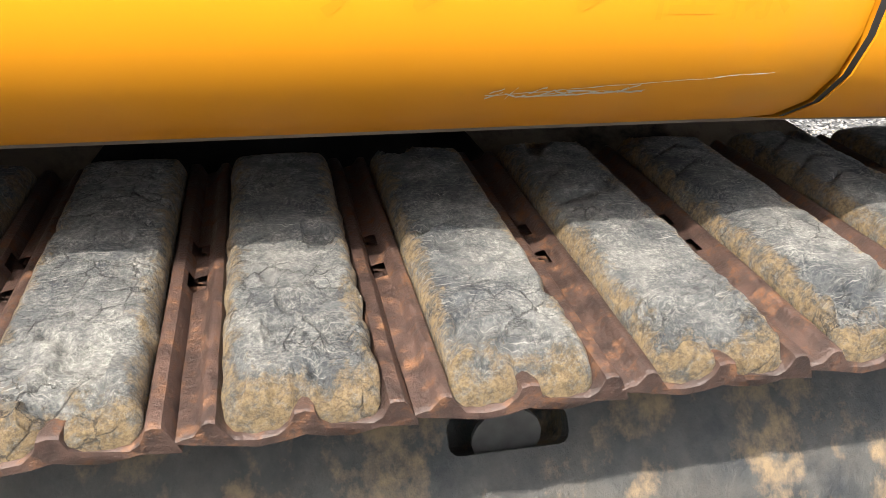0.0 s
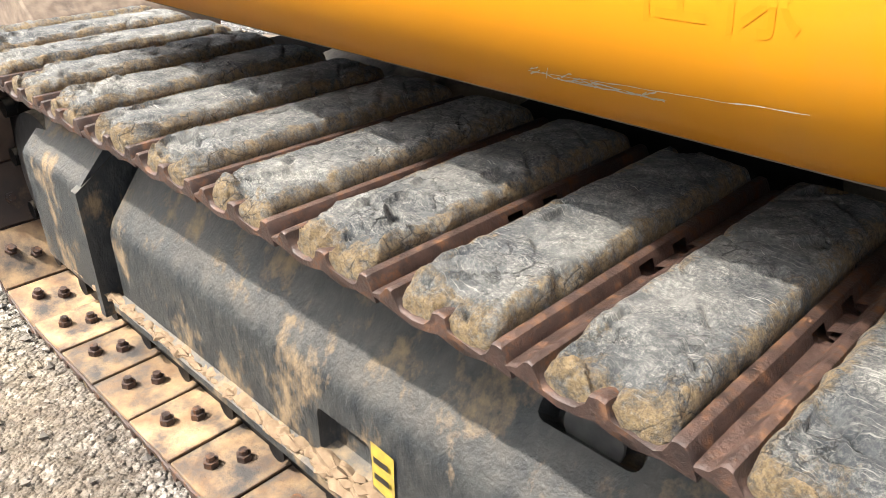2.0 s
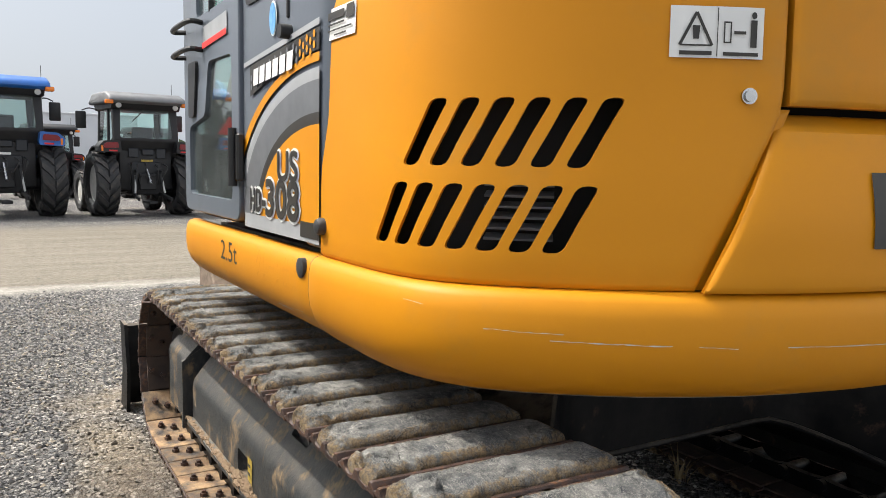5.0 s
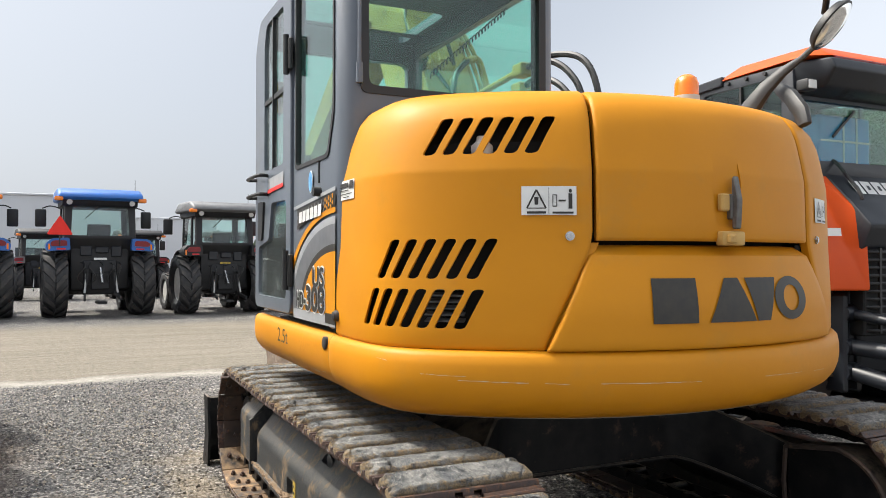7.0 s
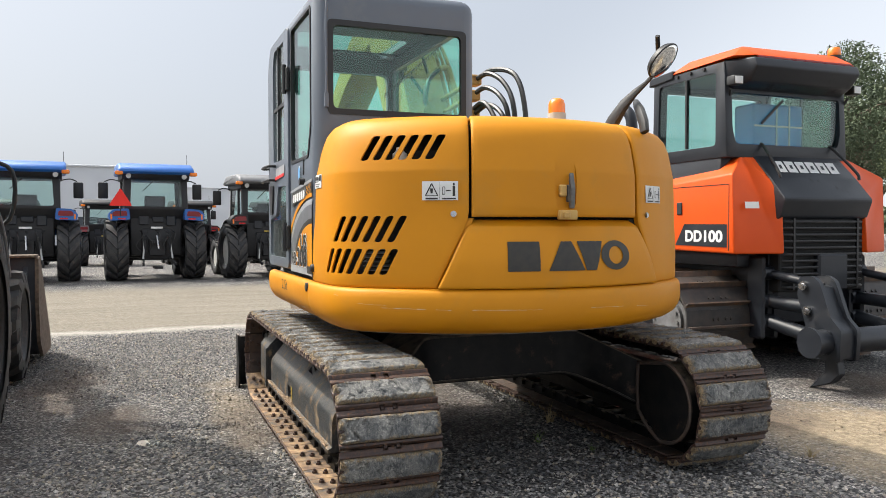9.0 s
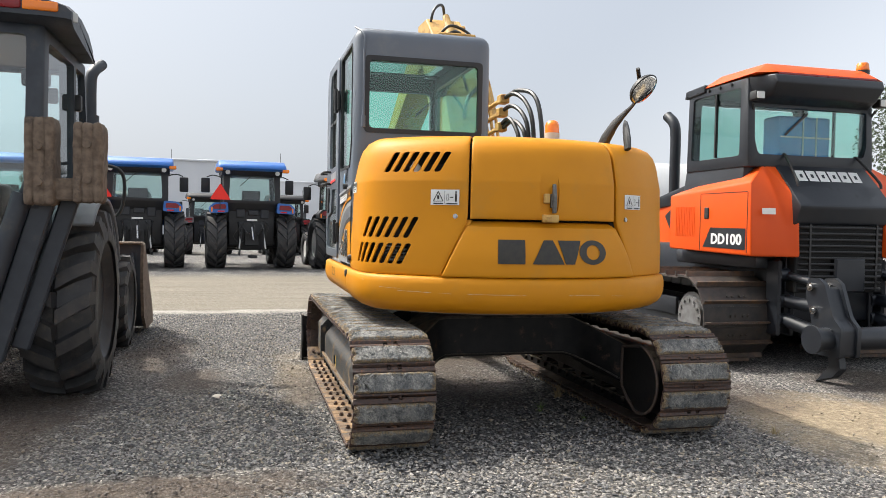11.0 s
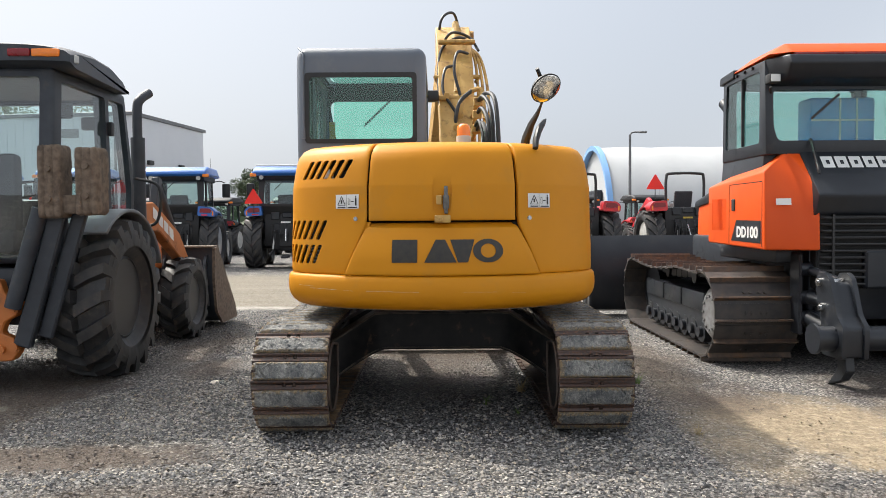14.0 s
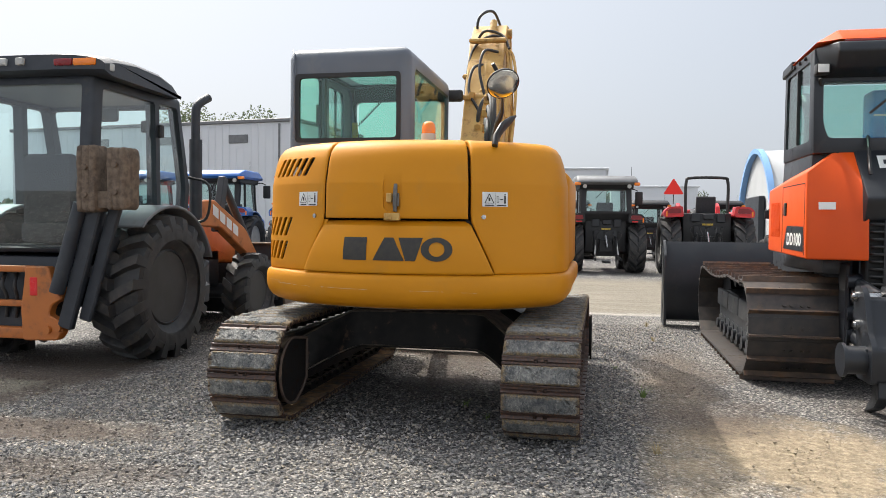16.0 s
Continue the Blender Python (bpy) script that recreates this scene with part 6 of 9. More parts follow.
# ---- boom ----
def tapered(bm, stations):
    """A closed box section through stations: centre, half width (y), half height, direction of height."""
    rings = []
    for c0, hw, hh, up in stations:
        c0, up = Vector(c0), Vector(up).normalized()
        ch = 0.25 * min(hw, hh)
        ring = []
        for sy, sz, dy, dz in ((-1, -1, 1, 0), (1, -1, -1, 0), (1, -1, 0, 1), (1, 1, 0, -1), (1, 1, -1, 0), (-1, 1, 1, 0), (-1, 1, 0, -1), (-1, -1, 0, 1)):
            ring.append(bm.verts.new(c0 + Vector((0, sy * hw + dy * ch * 0.2, 0)) + up * (sz * hh + dz * ch * 0.2)))
        rings.append(ring)
    n = 8
    for a, b in zip(rings, rings[1:]):
        for k in range(n):
            bm.faces.new((a[k], a[(k + 1) % n], b[(k + 1) % n], b[k]))
    bm.faces.new(rings[0][::-1])
    bm.faces.new(rings[-1])


BY = 0.165
bm = bmesh.new()
tapered(bm, [((-0.62, BY, 1.25), 0.15, 0.14, (1, 0, 0.3)), ((-0.95, BY, 1.70), 0.155, 0.22, (1, 0, 0.5)), ((-1.35, BY - 0.01, 2.35), 0.16, 0.25, (1, 0, 0.6)),
             ((-1.62, BY - 0.02, 2.80), 0.165, 0.23, (1, 0, 0.75)), ((-1.80, BY - 0.03, 3.02), 0.165, 0.17, (0.6, 0, 1)), ((-2.05, BY - 0.03, 3.03), 0.16, 0.15, (0, 0, 1))])
boom = part("boom", bm, YELLOW_OLD, EX, "faded tan-yellow boom with hydraulic hoses", angle=40)
bm = bmesh.new()
tapered(bm, [((-1.95, BY, 3.0), 0.14, 0.15, (0, 0, 1)), ((-2.5, BY - 0.05, 2.75), 0.15, 0.19, (0.3, 0, 1)), ((-3.3, BY - 0.15, 2.05), 0.14, 0.17, (0.6, 0, 1)), ((-3.7, BY - 0.2, 1.5), 0.12, 0.12, (0.8, 0, 1))])
part("arm", bm, YELLOW_OLD, EX, "faded tan-yellow dipper arm", angle=40)
bm = bmesh.new()
tapered(bm, [((-3.62, BY - 0.2, 1.6), 0.11, 0.12, (1, 0, 0)), ((-3.45, BY - 0.2, 0.9), 0.11, 0.14, (1, 0, 0)), ((-3.30, BY - 0.2, 0.55), 0.10, 0.10, (1, 0, 0))])
part("lower_arm", bm, YELLOW_OLD, EX, angle=40)
bm = bmesh.new()
prism(bm, rounded([(-3.5, 0.62), (-3.1, 0.60), (-2.75, 0.35), (-2.80, 0.06), (-3.1, 0.02), (-3.25, 0.2), (-3.2, 0.45)], 0.06, 3), 1, -0.44, 0.36, 0.01, 1)
part("bucket", bm, MUD_STEEL, EX, "muddy steel digging bucket")
# cylinder and pins seen on the boom's back
bm = bmesh.new()
rod(bm, (-1.15, BY, 2.42), (-1.62, BY, 3.10), 0.055, 18)
rod(bm, (-1.62, BY, 3.10), (-1.72, BY, 3.2), 0.034, 14)
for p, w in (((-1.12, BY, 2.38), 0.10), ((-1.70, BY, 3.08), 0.175)):
    rod(bm, (p[0], p[1] - w, p[2]), (p[0], p[1] + w, p[2]), 0.045, 16)
part("boom_cylinder", bm, YELLOW_OLD, boom)
# steel pipes up the right side, hoses hanging in loops
for dy in (0.0, 0.045, 0.09):
    bm = bmesh.new()
    pipe(bm, [(-0.80, BY + 0.18 + dy, 1.75), (-1.15, BY + 0.19 + dy, 2.40), (-1.42, BY + 0.17 + dy * 0.6, 2.80), (-1.55, BY + 0.10, 2.95)], 0.014, 8, 6)
    part("steel_pipe", bm, YELLOW_OLD, boom)
HOSES = [
    [(-0.45, 0.33, 2.26), (-0.25, 0.36, 2.29), (-0.03, 0.41, 2.22), (0.07, 0.43, 2.0), (0.09, 0.44, 1.6)],
    [(-0.45, 0.31, 2.25), (-0.28, 0.34, 2.27), (-0.12, 0.38, 2.18), (-0.02, 0.40, 2.0), (0.0, 0.41, 1.6)],
    [(-0.45, 0.30, 2.15), (-0.30, 0.33, 2.18), (-0.14, 0.36, 2.10), (-0.06, 0.38, 1.95), (-0.04, 0.38, 1.6)],
    [(-0.42, 0.29, 2.05), (-0.30, 0.31, 2.08), (-0.20, 0.33, 2.0), (-0.14, 0.34, 1.88), (-0.12, 0.34, 1.6)],
    [(-0.42, 0.30, 2.02), (-0.26, 0.33, 2.06), (-0.10, 0.35, 1.98), (-0.05, 0.36, 1.85), (-0.03, 0.36, 1.6)],
    [(-1.32, BY - 0.02, 2.72), (-1.20, BY - 0.11, 2.66), (-1.10, BY - 0.13, 2.45), (-1.02, BY - 0.04, 2.28), (-1.0, BY + 0.02, 2.15)],
    [(-1.28, BY + 0.10, 2.82), (-1.14, BY + 0.0, 2.80), (-1.06, BY - 0.03, 2.62), (-1.02, BY + 0.02, 2.4)],
    [(-1.58, BY + 0.12, 3.02), (-1.44, BY + 0.0, 3.0), (-1.40, BY - 0.13, 2.9), (-1.30, BY - 0.17, 2.7), (-1.1, BY - 0.16, 2.35), (-0.85, BY - 0.08, 1.85)],
    [(-1.75, BY - 0.16, 2.95), (-1.66, BY - 0.14, 3.22), (-1.78, BY - 0.02, 3.32), (-1.95, BY + 0.05, 3.18)],
    [(-1.52, BY - 0.16, 2.9), (-1.42, BY - 0.05, 3.04), (-1.42, BY + 0.12, 3.0), (-1.3, BY + 0.2, 2.85)],
]
for k, line in enumerate(HOSES):
    bm = bmesh.new()
    pipe(bm, line, 0.017 if k < 5 else 0.013, 8, 7)
    part("hydraulic_hose", bm, HOSE, boom)
for z, y in ((2.92, 0.0),):
    bm = bmesh.new()
    box(bm, (-1.38 + (2.92 - z) * 0.6, BY - 0.17 + y, z), (-1.30 + (2.92 - z) * 0.6, BY + 0.17 + y, z + 0.035), 0.008, 1)
    part("hose_clamp", bm, YELLOW_OLD, boom)
# pipe ends that carry the hoses back from the boom
for y, z in ((0.31, 2.255), (0.30, 2.15), (0.295, 2.035)):
    bm = bmesh.new()
    rod(bm, (-1.05, BY + 0.12, z - 0.06), (-0.44, y, z), 0.018, 10)
    fit_pipe = part("hose_pipe", bm, YELLOW_OLD, boom)
    bm = bmesh.new()
    box(bm, (-0.50, y - 0.035, z - 0.04), (-0.40, y + 0.04, z + 0.03), 0.008, 1)
    part("hose_fitting", bm, YELLOW_OLD, fit_pipe)
# welded brackets, a valve and grease lines on the boom's back
for x, y, z, w, h in ((-1.02, 0.02, 2.16, 0.05, 0.16), (-0.98, 0.06, 2.02, 0.07, 0.08), (-0.94, -0.02, 1.92, 0.10, 0.06), (-1.10, -0.10, 2.36, 0.05, 0.07)):
    bm = bmesh.new()
    box(bm, (x - 0.03, BY + y - w / 2, z), (x + 0.05, BY + y + w / 2, z + h), 0.01, 2)
    part("boom_bracket", bm, YELLOW_OLD, boom)
# tubes across the boom's head, an elbow fitting, and a work lamp on a bracket
for x, z, w in ((-1.40, 2.60, 0.20), (-1.33, 2.40, 0.19)):
    bm = bmesh.new()
    rod(bm, (x + 0.16, BY - w, z), (x + 0.16, BY + w, z), 0.020, 12)
    for e in (-1, 1):
        rod(bm, (x + 0.16, BY + e * w, z), (x + 0.02, BY + e * (w - 0.02), z - 0.02), 0.018, 10)
    part("cross_tube", bm, YELLOW_OLD, boom)
bm = bmesh.new()
pipe(bm, [(-0.98, BY - 0.02, 2.06), (-0.96, BY - 0.02, 2.20), (-0.99, BY + 0.02, 2.34), (-1.04, BY + 0.12, 2.44)], 0.018, 8, 5)
part("hydraulic_hose", bm, HOSE, boom)
bm = bmesh.new()
pipe(bm, [(-1.04, BY + 0.10, 2.43), (-1.06, BY + 0.19, 2.46), (-1.04, BY + 0.215, 2.40), (-0.96, BY + 0.235, 2.18)], 0.022, 10, 5)
part("elbow_fitting", bm, YELLOW_OLD, boom)
for z in (1.98, 2.10):
    bm = bmesh.new()
    rod(bm, (-0.95, BY - 0.02, z), (-0.90, BY - 0.02, z), 0.028, 6)
    part("hose_nut", bm, YELLOW_OLD, boom)
bm = bmesh.new()
box(bm, (-1.06, BY - 0.31, 2.34), (-0.98, BY - 0.17, 2.44), 0.02, 2)
work_lamp = part("work_lamp", bm, BLACK_TRIM, boom, "black boom work lamp")
bm = bmesh.new()
box(bm, (-1.08, BY - 0.18, 2.36), (-1.03, BY - 0.12, 2.40), 0.006, 1)
part("lamp_bracket", bm, YELLOW_OLD, work_lamp)
# beacon and round mirror
bm = bmesh.new()
rod(bm, (0.966, 0.142, 1.74), (0.966, 0.142, 1.822), 0.046, 24)
beacon = part("beacon_base", bm, RIM_GREY, EX, "white beacon base")
bm = bmesh.new()
revolve(bm, [(0.0, 0.043), (0.045, 0.0425), (0.065, 0.036), (0.076, 0.022), (0.079, 0.004)], 24, 2, m=Matrix.Translation((0.966, 0.142, 1.822)))
part("beacon_lens", bm, AMBER, beacon, "amber beacon lens")


def horn(bm, pts, radii, flat_by=0.6, seg=10):
    """A tapered, flattened moulding through points."""
    rings = []
    for i, p in enumerate(pts):
        p = Vector(p)
        d = (Vector(pts[min(i + 1, len(pts) - 1)]) - Vector(pts[max(i - 1, 0)])).normalized()
        s1 = d.cross(Vector((0, 1, 0))).normalized()
        s2 = d.cross(s1)
        rings.append([bm.verts.new(p + radii[i] * (math.cos(a) * s1 + flat_by * math.sin(a) * s2)) for a in (2 * math.pi * k / seg for k in range(seg))])
    for q, r in zip(rings, rings[1:]):
        for k in range(seg):
            bm.faces.new((q[k], q[(k + 1) % seg], r[(k + 1) % seg], r[k]))
    bm.faces.new(rings[0][::-1])
    bm.faces.new(rings[-1])


bm = bmesh.new()
horn(bm, [(0.82, 0.54, 1.75), (0.87, 0.55, 1.82), (0.93, 0.575, 1.90), (0.985, 0.605, 1.955), (1.06, 0.615, 1.99), (1.14, 0.625, 2.04)], [0.05, 0.045, 0.034, 0.022, 0.013, 0.012])
stalk = part("mirror_stalk", bm, BLACK_TRIM, EX, "bent black mirror stalk")
bm = bmesh.new()
horn(bm, [(1.105, 0.578, 1.73), (1.09, 0.582, 1.78), (1.02, 0.61, 1.85), (0.93, 0.65, 1.905), (0.87, 0.677, 1.938)], [0.03, 0.034, 0.034, 0.026, 0.006])
part("mirror_bracket", bm, BLACK_TRIM, stalk)
bm = bmesh.new()
rod(bm, (1.165, 0.612, 2.13), (1.21, 0.575, 2.197), 0.012, 10)
part("mirror_tip", bm, BLACK_TRIM, stalk)
MIRROR = material("mirror_glass", (0.8, 0.8, 0.78), (0.78, 0.78, 0.76), 5, rough=0.04, metal=1.0, rough_var=0.02)
mm = Matrix.Translation((1.175, 0.63, 2.088)) @ Vector((0.65, 0.36, -0.62)).to_track_quat("X", "Z").to_matrix().to_4x4()
bm = bmesh.new()
revolve(bm, [(-0.03, 0.03), (-0.018, 0.085), (0.0, 0.098), (0.008, 0.1), (0.012, 0.095)], 28, 0, m=mm)
part("mirror_shell", bm, BLACK_TRIM, stalk)
bm = bmesh.new()
revolve(bm, [(0.011, 0.094), (0.018, 0.085), (0.026, 0.055), (0.030, 0.02), (0.0305, 0.002)], 28, 0, m=mm)
part("mirror_face", bm, MIRROR, stalk, "convex mirror glass")

# ---- the orange bulldozer ----
DZ = thing("bulldozer", (0, 5.12, 0), "orange and charcoal crawler bulldozer with rear ripper and front blade", "bulldozer")
DW = 1.25


def dozer_track(name, y0, y1, out):
    """One wide crawler with single-bar shoes. y0, y1: its edges."""
    xr, xf, r, zc = -1.12, -3.55, 0.385, 0.43
    yc = (y0 + y1) / 2
    bm = bmesh.new()
    yo = yc + out * 0.19
    prism(bm, rounded([(xf + 0.1, 0.22), (xr - 0.35, 0.22), (xr - 0.25, 0.34), (xr - 0.3, 0.56), (xf + 0.55, 0.60), (xf + 0.1, 0.50)], 0.03, 2), 1, min(yo, yc - out * 0.2), max(yo, yc - out * 0.2), 0.01, 1)
    t = part(name, bm, DOZER_GREY, DZ, "wide bulldozer crawler with rusty bar shoes", angle=25)
    yf = yo + out * 0.03
    for a, b in ((xf + 0.12, xf + 0.80), (xf + 0.84, xf + 1.42), (xf + 1.46, xr - 0.32)):
        bm = bmesh.new()
        box(bm, (a, min(yo - out * 0.02, yf), 0.40), (b, max(yo - out * 0.02, yf), 0.585), 0.02, 2)
        part("frame_cover", bm, DOZER_GREY, t)
    for k in range(8):
        bm = bmesh.new()
        x = xf + 0.22 + k * 0.255
        rod(bm, (x, yc - 0.2, 0.20), (x, yc + 0.2, 0.20), 0.105, 18)
        rod(bm, (x, yo, 0.20), (x, yo + out * 0.045, 0.20), 0.055, 12)
        part("track_roller", bm, DOZER_GREY, t)
    bm = bmesh.new()
    rod(bm, (xr, yc - 0.22, zc), (xr, yc + out * 0.24, zc), r * 0.60, 32)
    rod(bm, (xr, yc + out * 0.22, zc), (xr, yc + out * 0.27, zc), r * 0.50, 32)
    for k in range(12):
        a = 2 * math.pi * k / 12
        rod(bm, (xr + 0.155 * math.cos(a), yc + out * 0.26, zc + 0.155 * math.sin(a)), (xr + 0.155 * math.cos(a), yc + out * 0.285, zc + 0.155 * math.sin(a)), 0.014, 8)
    part("sprocket", bm, HUB_GREY, t, "grey bolted sprocket hub")
    bm = bmesh.new()
    rod(bm, (xf, yc - 0.1, zc), (xf, yc + 0.1, zc), r * 0.82, 32)
    part("front_idler", bm, DOZER_GREY, t)
    for x in (-2.0, -2.9):
        bm = bmesh.new()
        rod(bm, (x, yc - 0.12, 0.70), (x, yc + 0.16, 0.70), 0.07, 16)
        part("carrier_roller", bm, DOZER_GREY, t)
    # shoes
    n = 40
    span = xr - xf
    peri = 2 * span + 2 * math.pi * r
    pitch = peri / n
    shoe = bmesh.new()
    w = (y1 - y0) / 2
    prism(shoe, [(-pitch * 0.52, -0.008), (pitch * 0.50, -0.014), (pitch * 0.50, 0.0), (pitch * 0.36, 0.006), (pitch * 0.32, 0.052), (pitch * 0.25, 0.052), (pitch * 0.22, 0.008), (-pitch * 0.52, 0.006)], 1, -w, w)
    for y in (-0.09, -0.04, 0.04, 0.09):
        rod(shoe, (-0.01, y, 0.004), (-0.01, y, 0.02), 0.014, 6)
    for f in shoe.faces:
        f.material_index = 1 if f.calc_center_median().z > 0.022 else 0
    me = keep(shoe, "track_shoe", [DOZER_PLATE, DOZER_SHOE])
    link = bmesh.new()
    box(link, (-pitch * 0.5, -0.10, -0.11), (pitch * 0.5, 0.10, -0.012), 0.01, 1)
    me2 = keep(link, "chain_link", DOZER_GREY)
    for k in range(n):
        s = (k + 0.5) * pitch
        if s < span:
            u = s / span
            x, z, a = xf + s, zc + r - 0.055 * max(0.0, math.sin(math.pi * ((u * 1.45) % 1.0))) * (1 if u < 0.69 else 0.35), 0.0
            a = 0.0
        elif s < span + math.pi * r:
            a = (s - span) / r
            x, z = xr + r * math.sin(a), zc + r * math.cos(a)
        elif s < 2 * span + math.pi * r:
            x, z, a = xr - (s - span - math.pi * r), zc - r, math.pi
        else:
            a = math.pi + (s - 2 * span - math.pi * r) / r
            x, z = xf + r * math.sin(a), zc + r * math.cos(a)
        m = Matrix.Translation((x, yc, z)) @ Matrix.Rotation(a, 4, "Y")
        for nm, mesh in (("track_shoe", me), ("chain_link", me2)):
            ob = new(nm, mesh)
            ob.parent = t
            ob.matrix_basis = m
    return t


dozer_track("left_crawler", -DW, -DW + 0.73, -1)
dozer_track("right_crawler", DW - 0.73, DW, 1)

# main case and floor
bm = bmesh.new()
box(bm, (-3.6, -0.50, 0.42), (-0.62, 0.50, 1.10), 0.04, 2)
box(bm, (-2.1, -0.72, 0.90), (-0.75, 0.72, 1.04), 0.03, 2)
part("main_frame", bm, DOZER_GREY, DZ, "charcoal main frame")


def solid(bm, pts, faces):
    vs = [bm.verts.new(p) for p in pts]
    for f in faces:
        bm.faces.new([vs[i] for i in f])
    bmesh.ops.recalc_face_normals(bm, faces=bm.faces)


def rear_box(sy):
    """The orange side box behind the cab, faceted."""
    P = [(-1.98, 0.87, 1.05), (-0.62, 0.87, 1.02), (-0.47, 0.47, 1.02), (-0.90, 0.40, 1.05), (-1.98, 0.40, 1.05),
         (-1.98, 0.87, 1.60), (-0.64, 0.87, 1.69), (-0.50, 0.47, 1.53), (-0.84, 0.60, 1.885), (-0.84, 0.40, 1.885), (-1.98, 0.55, 1.72), (-1.98, 0.40, 1.72)]
    P = [(x, sy * y, z) for x, y, z in P]
    F = [(0, 1, 6, 5), (1, 2, 7, 8, 6), (5, 6, 8, 10), (8, 9, 11, 10), (7, 9, 8), (2, 3, 9, 7), (0, 5, 10, 11, 4), (4, 11, 9, 3), (0, 4, 3, 2, 1)]
    bm = bmesh.new()
    solid(bm, P, F)
    bmesh.ops.bevel(bm, geom=list(bm.edges), offset=0.018, segments=3, profile=0.5, affect="EDGES")
    return part("side_box", bm, ORANGE, DZ, "orange faceted side box", angle=28)


for sy in (-1, 1):
    b = rear_box(sy)
    if sy < 0:
        y = -0.87
        bm = bmesh.new()
        flat(bm, [(-1.36, y - 0.003, 1.085), (-0.70, y - 0.003, 1.075), (-0.70, y - 0.003, 1.27), (-1.24, y - 0.003, 1.275)])
        part("badge_field", bm, DOZER_GREY, b)
        for word, xa, xb in (("DD", -1.215, -1.01), ("100", -0.97, -0.755)):
            for k in range(5):
                bm = fitted(word, 0.135, xa, xb, 1.122, y - 0.0055 - 0.0002 * k, 0.007 * math.cos(k * 1.26), 0.005 * math.sin(k * 1.26))
                part("model_lettering", bm, WHITE_DECAL, b, "white model lettering")
        for x0, x1 in ((-1.42, -1.40), (-0.685, -0.675)):
            bm = bmesh.new()
            box(bm, (x0, y - 0.002, 1.05), (x0 + 0.008, y + 0.002, 1.60), 0)
            part("panel_gap", bm, RECESS_SHADE, b)
        bm = bmesh.new()
        box(bm, (-1.41, y - 0.002, 1.60), (-0.68, y + 0.002, 1.607), 0)
        part("panel_gap", bm, RECESS_SHADE, b)
        bm = bmesh.new()
        box(bm, (-1.34, y - 0.012, 1.36), (-1.27, y + 0.002, 1.47), 0.006, 1)
        part("door_latch", bm, BLACK_TRIM, b)
        bm = bmesh.new()
        flat(bm, [(-0.585, -0.79, 1.40), (-0.545, -0.68, 1.40), (-0.553, -0.68, 1.455), (-0.593, -0.79, 1.455)][::-1])
        ob = part("white_plate", bm, WHITE_DECAL, b)
        ob.location = (0.014, -0.008, 0)
        for k in range(12):
            bm = bmesh.new()
            box(bm, (-1.86 + k * 0.03, y - 0.004, 1.18), (-1.845 + k * 0.03, y + 0.002, 1.48), 0)
            part("vent_slat", bm, ORANGE, b)
# rear hood with grille between the boxes
bm = bmesh.new()
prism(bm, rounded([(-1.0, 1.10), (-0.50, 1.32), (-0.44, 1.48), (-0.60, 1.66), (-0.86, 1.92), (-1.2, 1.92), (-1.2, 1.10)], 0.02, 2), 1, -0.50, 0.50, 0.015, 2)
hood2 = part("rear_cowl", bm, DOZER_GREY, DZ, "charcoal sloped rear cowl", angle=30)
for y in (-0.40, 0.40):
    bm = bmesh.new()
    pipe(bm, [(-0.83, y, 1.92), (-0.80, y, 1.96), (-0.58, y + math.copysign(0.05, y), 1.73), (-0.545, y + math.copysign(0.05, y), 1.66)], 0.013, 8, 5)
    part("grab_rail", bm, BLACK_TRIM, hood2)
# the maker's name as six plain white blocks
for k in range(6):
    y0 = -0.36 + k * 0.12
    bm = bmesh.new()
    flat(bm, [(-0.655 + 0.006, y0, 1.735 - 0.02), (-0.655 + 0.006, y0 + 0.10, 1.735 - 0.02), (-0.735 + 0.006, y0 + 0.10, 1.835 - 0.02), (-0.735 + 0.006, y0, 1.835 - 0.02)])
    part("mark_block", bm, WHITE_DECAL, hood2)
    bm = bmesh.new()
    flat(bm, [(-0.683 + 0.010, y0 + 0.035, 1.765 - 0.018), (-0.683 + 0.010, y0 + 0.065, 1.765 - 0.018), (-0.707 + 0.010, y0 + 0.065, 1.80 - 0.018), (-0.707 + 0.010, y0 + 0.035, 1.80 - 0.018)])
    part("mark_gap", bm, DOZER_GREY, hood2)
# near-black block behind the bars, its colour standing in for shade
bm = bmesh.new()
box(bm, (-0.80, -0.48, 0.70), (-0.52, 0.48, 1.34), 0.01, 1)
grille = part("grille_back", bm, RECESS_SHADE, DZ, "near-black block for the shade behind the rear grille")
for k in range(11):
    bm = bmesh.new()
    z = 0.74 + k * 0.055
    pipe(bm, [(-0.53, -0.45, z), (-0.49, -0.38, z), (-0.485, 0.0, z), (-0.49, 0.38, z), (-0.53, 0.45, z)], 0.012, 8, 3)
    part("grille_bar", bm, BLACK_TRIM, grille)
for y in (-0.36, 0.36):
    bm = bmesh.new()
    bar(bm, (-0.485, y, 0.72), (-0.485, y, 1.32), 0.02, 0.02, up=(1, 0, 0))
    part("grille_post", bm, BLACK_TRIM, grille)
bm = bmesh.new()
box(bm, (-0.56, -0.10, 0.70), (-0.46, 0.24, 1.02), 0.02, 1)
part("grille_plate", bm, DOZER_GREY, grille)

